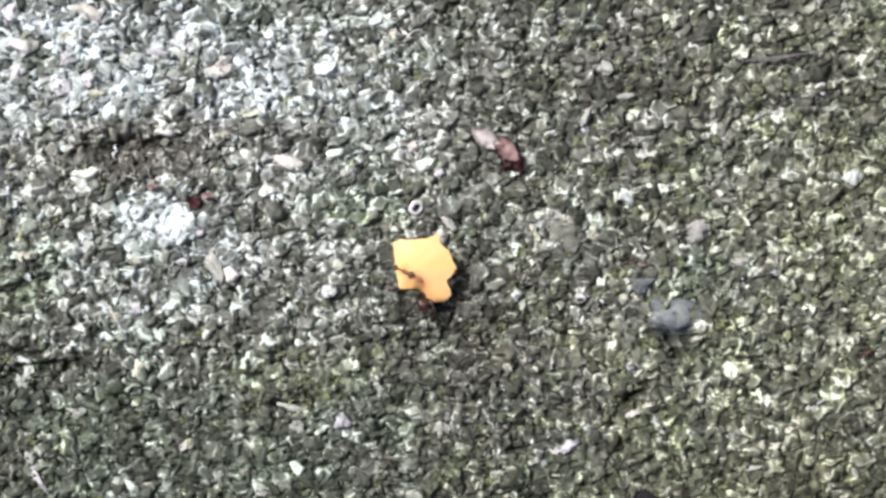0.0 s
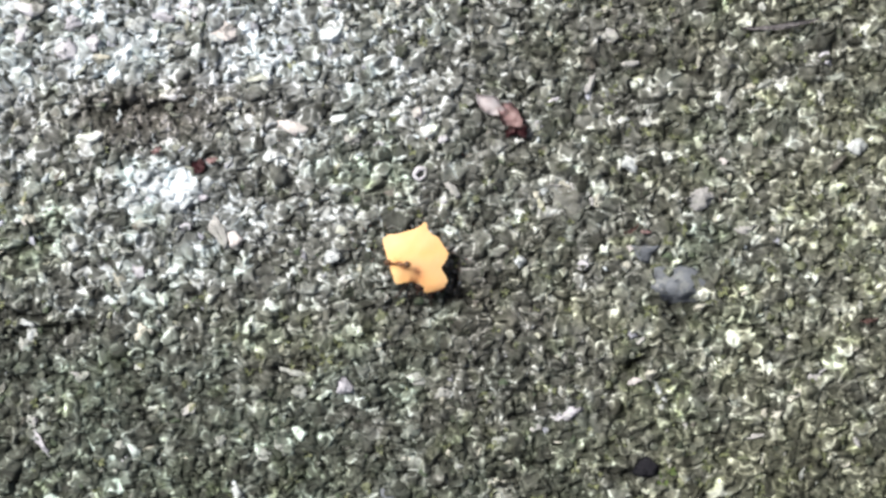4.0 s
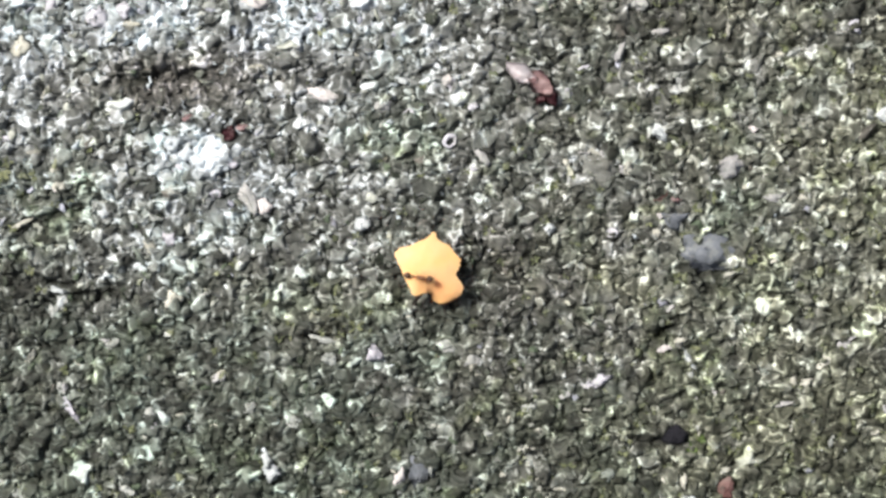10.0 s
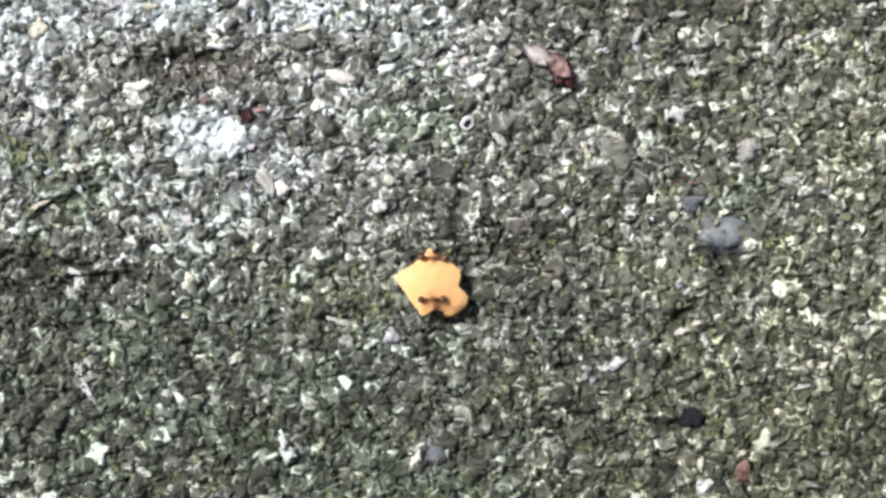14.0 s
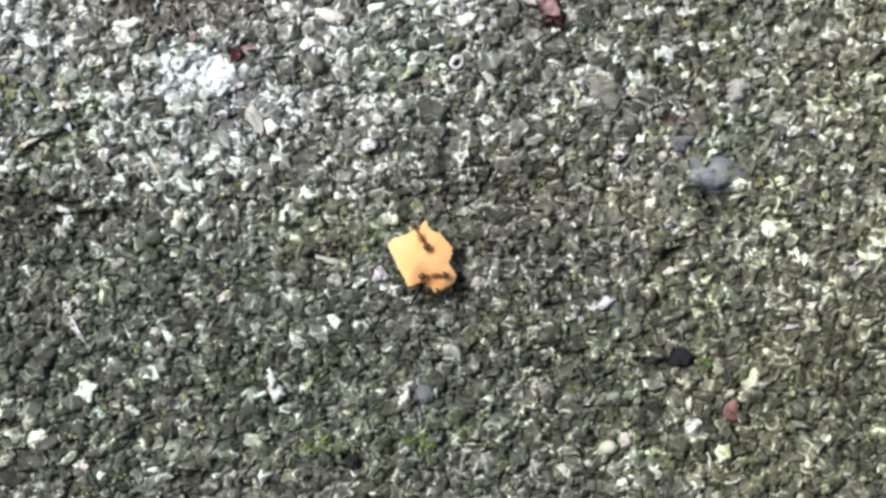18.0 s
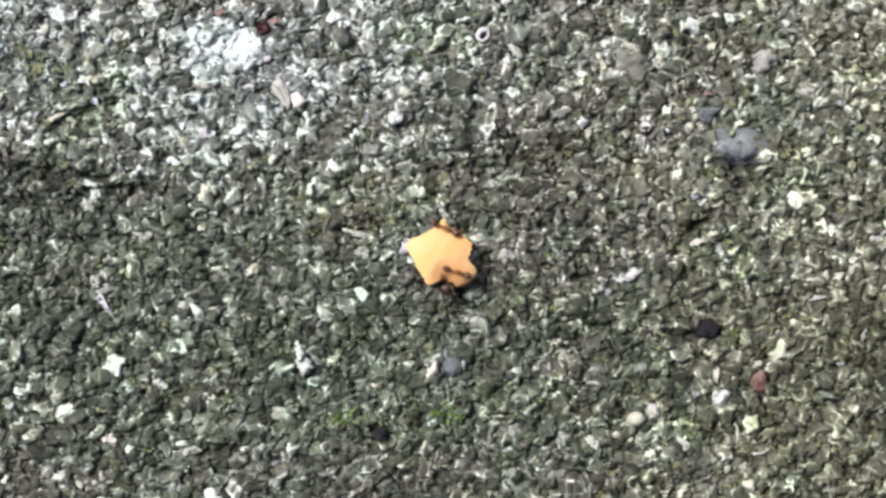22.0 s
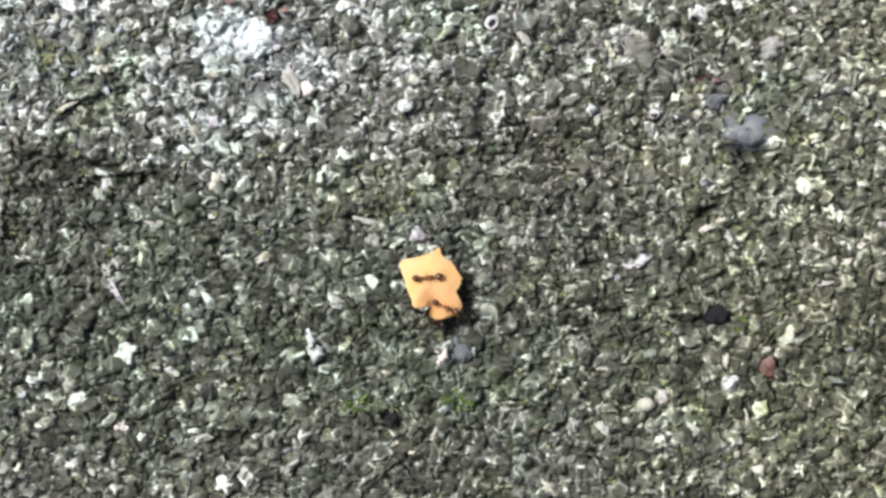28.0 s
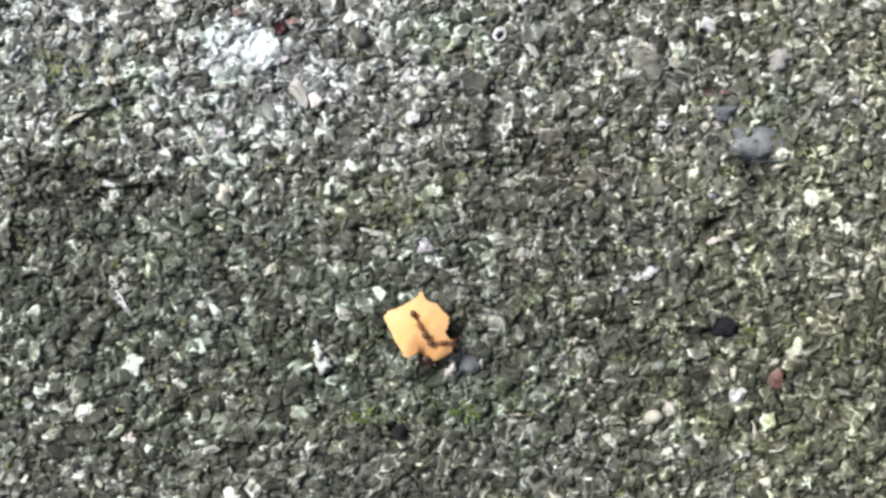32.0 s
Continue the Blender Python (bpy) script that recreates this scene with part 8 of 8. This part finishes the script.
RIDER_B = [
    (0, -1.05, -1.56, 4.58, 11.7, -1.3, 31.7),
    (0.5, -1.93, -2.48, 4.52, 9.0, 1.3, 34.8),
    (1, -1.66, -2.81, 4.51, 7.0, 2.4, 34.8),
    (1.5, -2.20, -3.83, 4.32, 9.3, 8.0, 39.1),
    (2, -2.32, -4.18, 4.15, 12.6, 13.1, 41.8),
    (2.5, -2.41, -4.38, 4.23, 13.8, 10.0, 43.0),
    (3, -2.28, -4.62, 4.40, 12.4, 4.6, 44.9),
    (3.5, -2.31, -4.63, 4.56, 9.7, -0.1, 41.8),
    (4, -2.78, -5.26, 4.26, 10.1, 9.9, 40.9),
    (4.5, -3.29, -5.90, 3.99, 10.7, 19.8, 40.9),
    (5, -3.85, -6.53, 3.74, 11.7, 29.5, 42.0),
    (5.5, -4.46, -7.16, 3.52, 13.7, 38.9, 44.7),
    (6, -4.39, -7.46, 3.54, 12.0, 38.3, 43.7),
    (6.5, -4.42, -7.36, 3.61, 8.7, 36.1, 39.0),
    (7, -4.28, -7.91, 3.77, 9.5, 28.8, 42.2),
    (7.5, -4.23, -8.84, 3.98, 12.5, 19.4, 42.5),
    (8, -4.23, -9.46, 4.08, 13.1, 15.7, 43.8),
    (8.5, -4.59, -9.83, 4.09, 12.8, 15.3, 47.0),
    (9, -4.83, -10.27, 4.20, 11.7, 11.5, 51.1),
    (9.5, -4.81, -9.83, 4.20, 10.0, 12.1, 50.4),
    (10, -5.27, -10.88, 4.01, 9.3, 19.4, 49.7),
    (10.5, -5.61, -11.40, 3.87, 12.4, 23.9, 50.4),
    (11, -5.76, -12.13, 3.89, 18.1, 21.5, 52.8),
    (11.5, -5.73, -12.39, 4.00, 21.0, 16.6, 49.5),
    (12, -4.80, -11.03, 3.69, 13.4, 20.4, 49.9),
    (12.5, -5.26, -11.34, 4.31, 11.6, 24.7, 56.4),
    (13, -6.43, -11.17, 4.51, -25.0, 16.0, -18.4),
    (13.5, -8.41, -12.12, 5.00, -23.7, -15.6, -80.3),
    (14, -8.56, -13.16, 5.27, -20.8, -13.9, -87.2),
    (14.5, -10.07, -13.70, 5.77, -10.6, -11.3, -82.8),
    (15, -9.79, -14.57, 5.84, -6.9, -10.5, -90.6),
    (15.5, -9.54, -15.45, 5.89, -3.5, -9.1, -98.4),
    (16, -9.30, -16.32, 5.93, -0.5, -7.1, -106.1),
    (16.5, -9.07, -17.19, 5.95, 2.0, -4.6, -113.7),
    (17, -8.37, -17.35, 5.75, 1.8, -9.7, -136.6),
    (17.5, -7.98, -18.12, 5.46, -3.9, -19.1, -138.5),
    (18, -8.71, -18.76, 5.62, 2.0, -17.7, -148.7),
    (18.5, -9.17, -19.23, 5.65, 2.5, -18.2, -149.2),
    (19, -8.77, -19.23, 5.46, -8.1, -20.4, -120.0),
    (19.5, -8.99, -20.02, 5.54, -15.8, -13.3, -94.4),
    (20, -9.28, -21.10, 5.49, -8.2, -20.4, -119.6),
    (20.5, -8.73, -21.70, 5.49, 1.3, -21.7, -152.4),
    (21, -9.02, -21.76, 5.63, 1.1, -20.2, -163.3),
    (21.5, -9.86, -21.67, 5.72, -7.8, -15.7, -116.9),
    (22, -9.06, -21.54, 5.80, -15.0, -11.2, -110.6),
    (22.5, -9.23, -22.39, 5.90, -10.4, -9.6, -121.9),
    (23, -8.95, -23.13, 5.81, -6.3, -5.3, -103.6),
    (23.5, -9.66, -24.13, 5.81, -4.4, -4.3, -112.1),
    (24, -9.81, -25.26, 5.81, -1.8, -2.9, -92.2),
    (24.5, -9.58, -25.23, 5.38, -8.3, -16.0, -112.1),
    (25, -10.01, -24.57, 5.04, 15.4, -21.7, 179.6),
    (25.5, -10.05, -26.46, 5.23, -24.0, -13.6, -85.0),
    (26, -10.76, -27.54, 5.47, -11.4, -20.3, -114.6),
    (26.5, -11.47, -28.63, 5.67, 1.0, -20.3, -146.0),
    (27, -12.18, -29.72, 5.85, 10.3, -16.9, -176.5),
    (27.5, -12.86, -30.79, 6.03, 18.2, -12.2, 153.8),
    (27.7, -12.89, -30.62, 6.04, 3.8, -22.2, -156.6),
    (28, -12.93, -30.36, 6.04, -20.9, -10.9, -81.5),
    (28.5, -12.76, -30.78, 6.00, -7.5, -18.0, -117.3),
    (29, -12.99, -31.59, 5.88, -3.4, -4.7, -117.2),
    (29.5, -13.76, -32.84, 5.75, -0.6, 11.5, -121.5),
    (30, -14.04, -33.57, 5.72, 1.4, 16.2, -106.1),
    (30.5, -14.43, -33.63, 5.88, 3.0, 4.9, -103.9),
    (31, -14.78, -34.51, 5.85, -0.5, -0.3, -95.2),
    (31.5, -14.51, -34.39, 5.80, -0.8, -6.3, -146.3),
    (32, -15.02, -35.21, 5.83, -2.3, -8.8, -149.5),
]


def stride(legs, swing, lift, period, still):
    """Alternating steps: three legs reach forward while three push back; still shifts the beat of a leg set."""
    for hip, side, k, y, heading in legs:
        base = hip.matrix_basis.copy()
        phase = 0.5 if (k + (side > 0)) % 2 else 0.0
        rows = []
        t = 0.0
        while t <= 32.001:
            u = t / period + phase + still + 0.05 * k
            a = swing * math.sin(6.2832 * u) * side
            b = -lift * max(0.0, math.cos(6.2832 * u))
            rows.append((t, base @ pose(0, 0, 0, 0, b, a)))
            t += period / 6
        rows.append((32.0, rows[-1][1]) if rows[-1][0] < 31.99 else (32.05, rows[-1][1]))
        walk(hip, rows)


def motions():
    for thing, rows in ((petal, PETAL), (carrier, CARRIER), (rider_a, RIDER_A), (rider_b, RIDER_B)):
        walk(thing, [(t, pose(x * MM, y * MM, z * MM, a, b, c)) for t, x, y, z, a, b, c in rows])
    stride(carrier_legs, 15, 9, 3.0, 0.0)
    stride(rider_a_legs, 10, 6, 2.4, 0.2)
    stride(rider_b_legs, 16, 8, 1.5, 0.4)


motions()
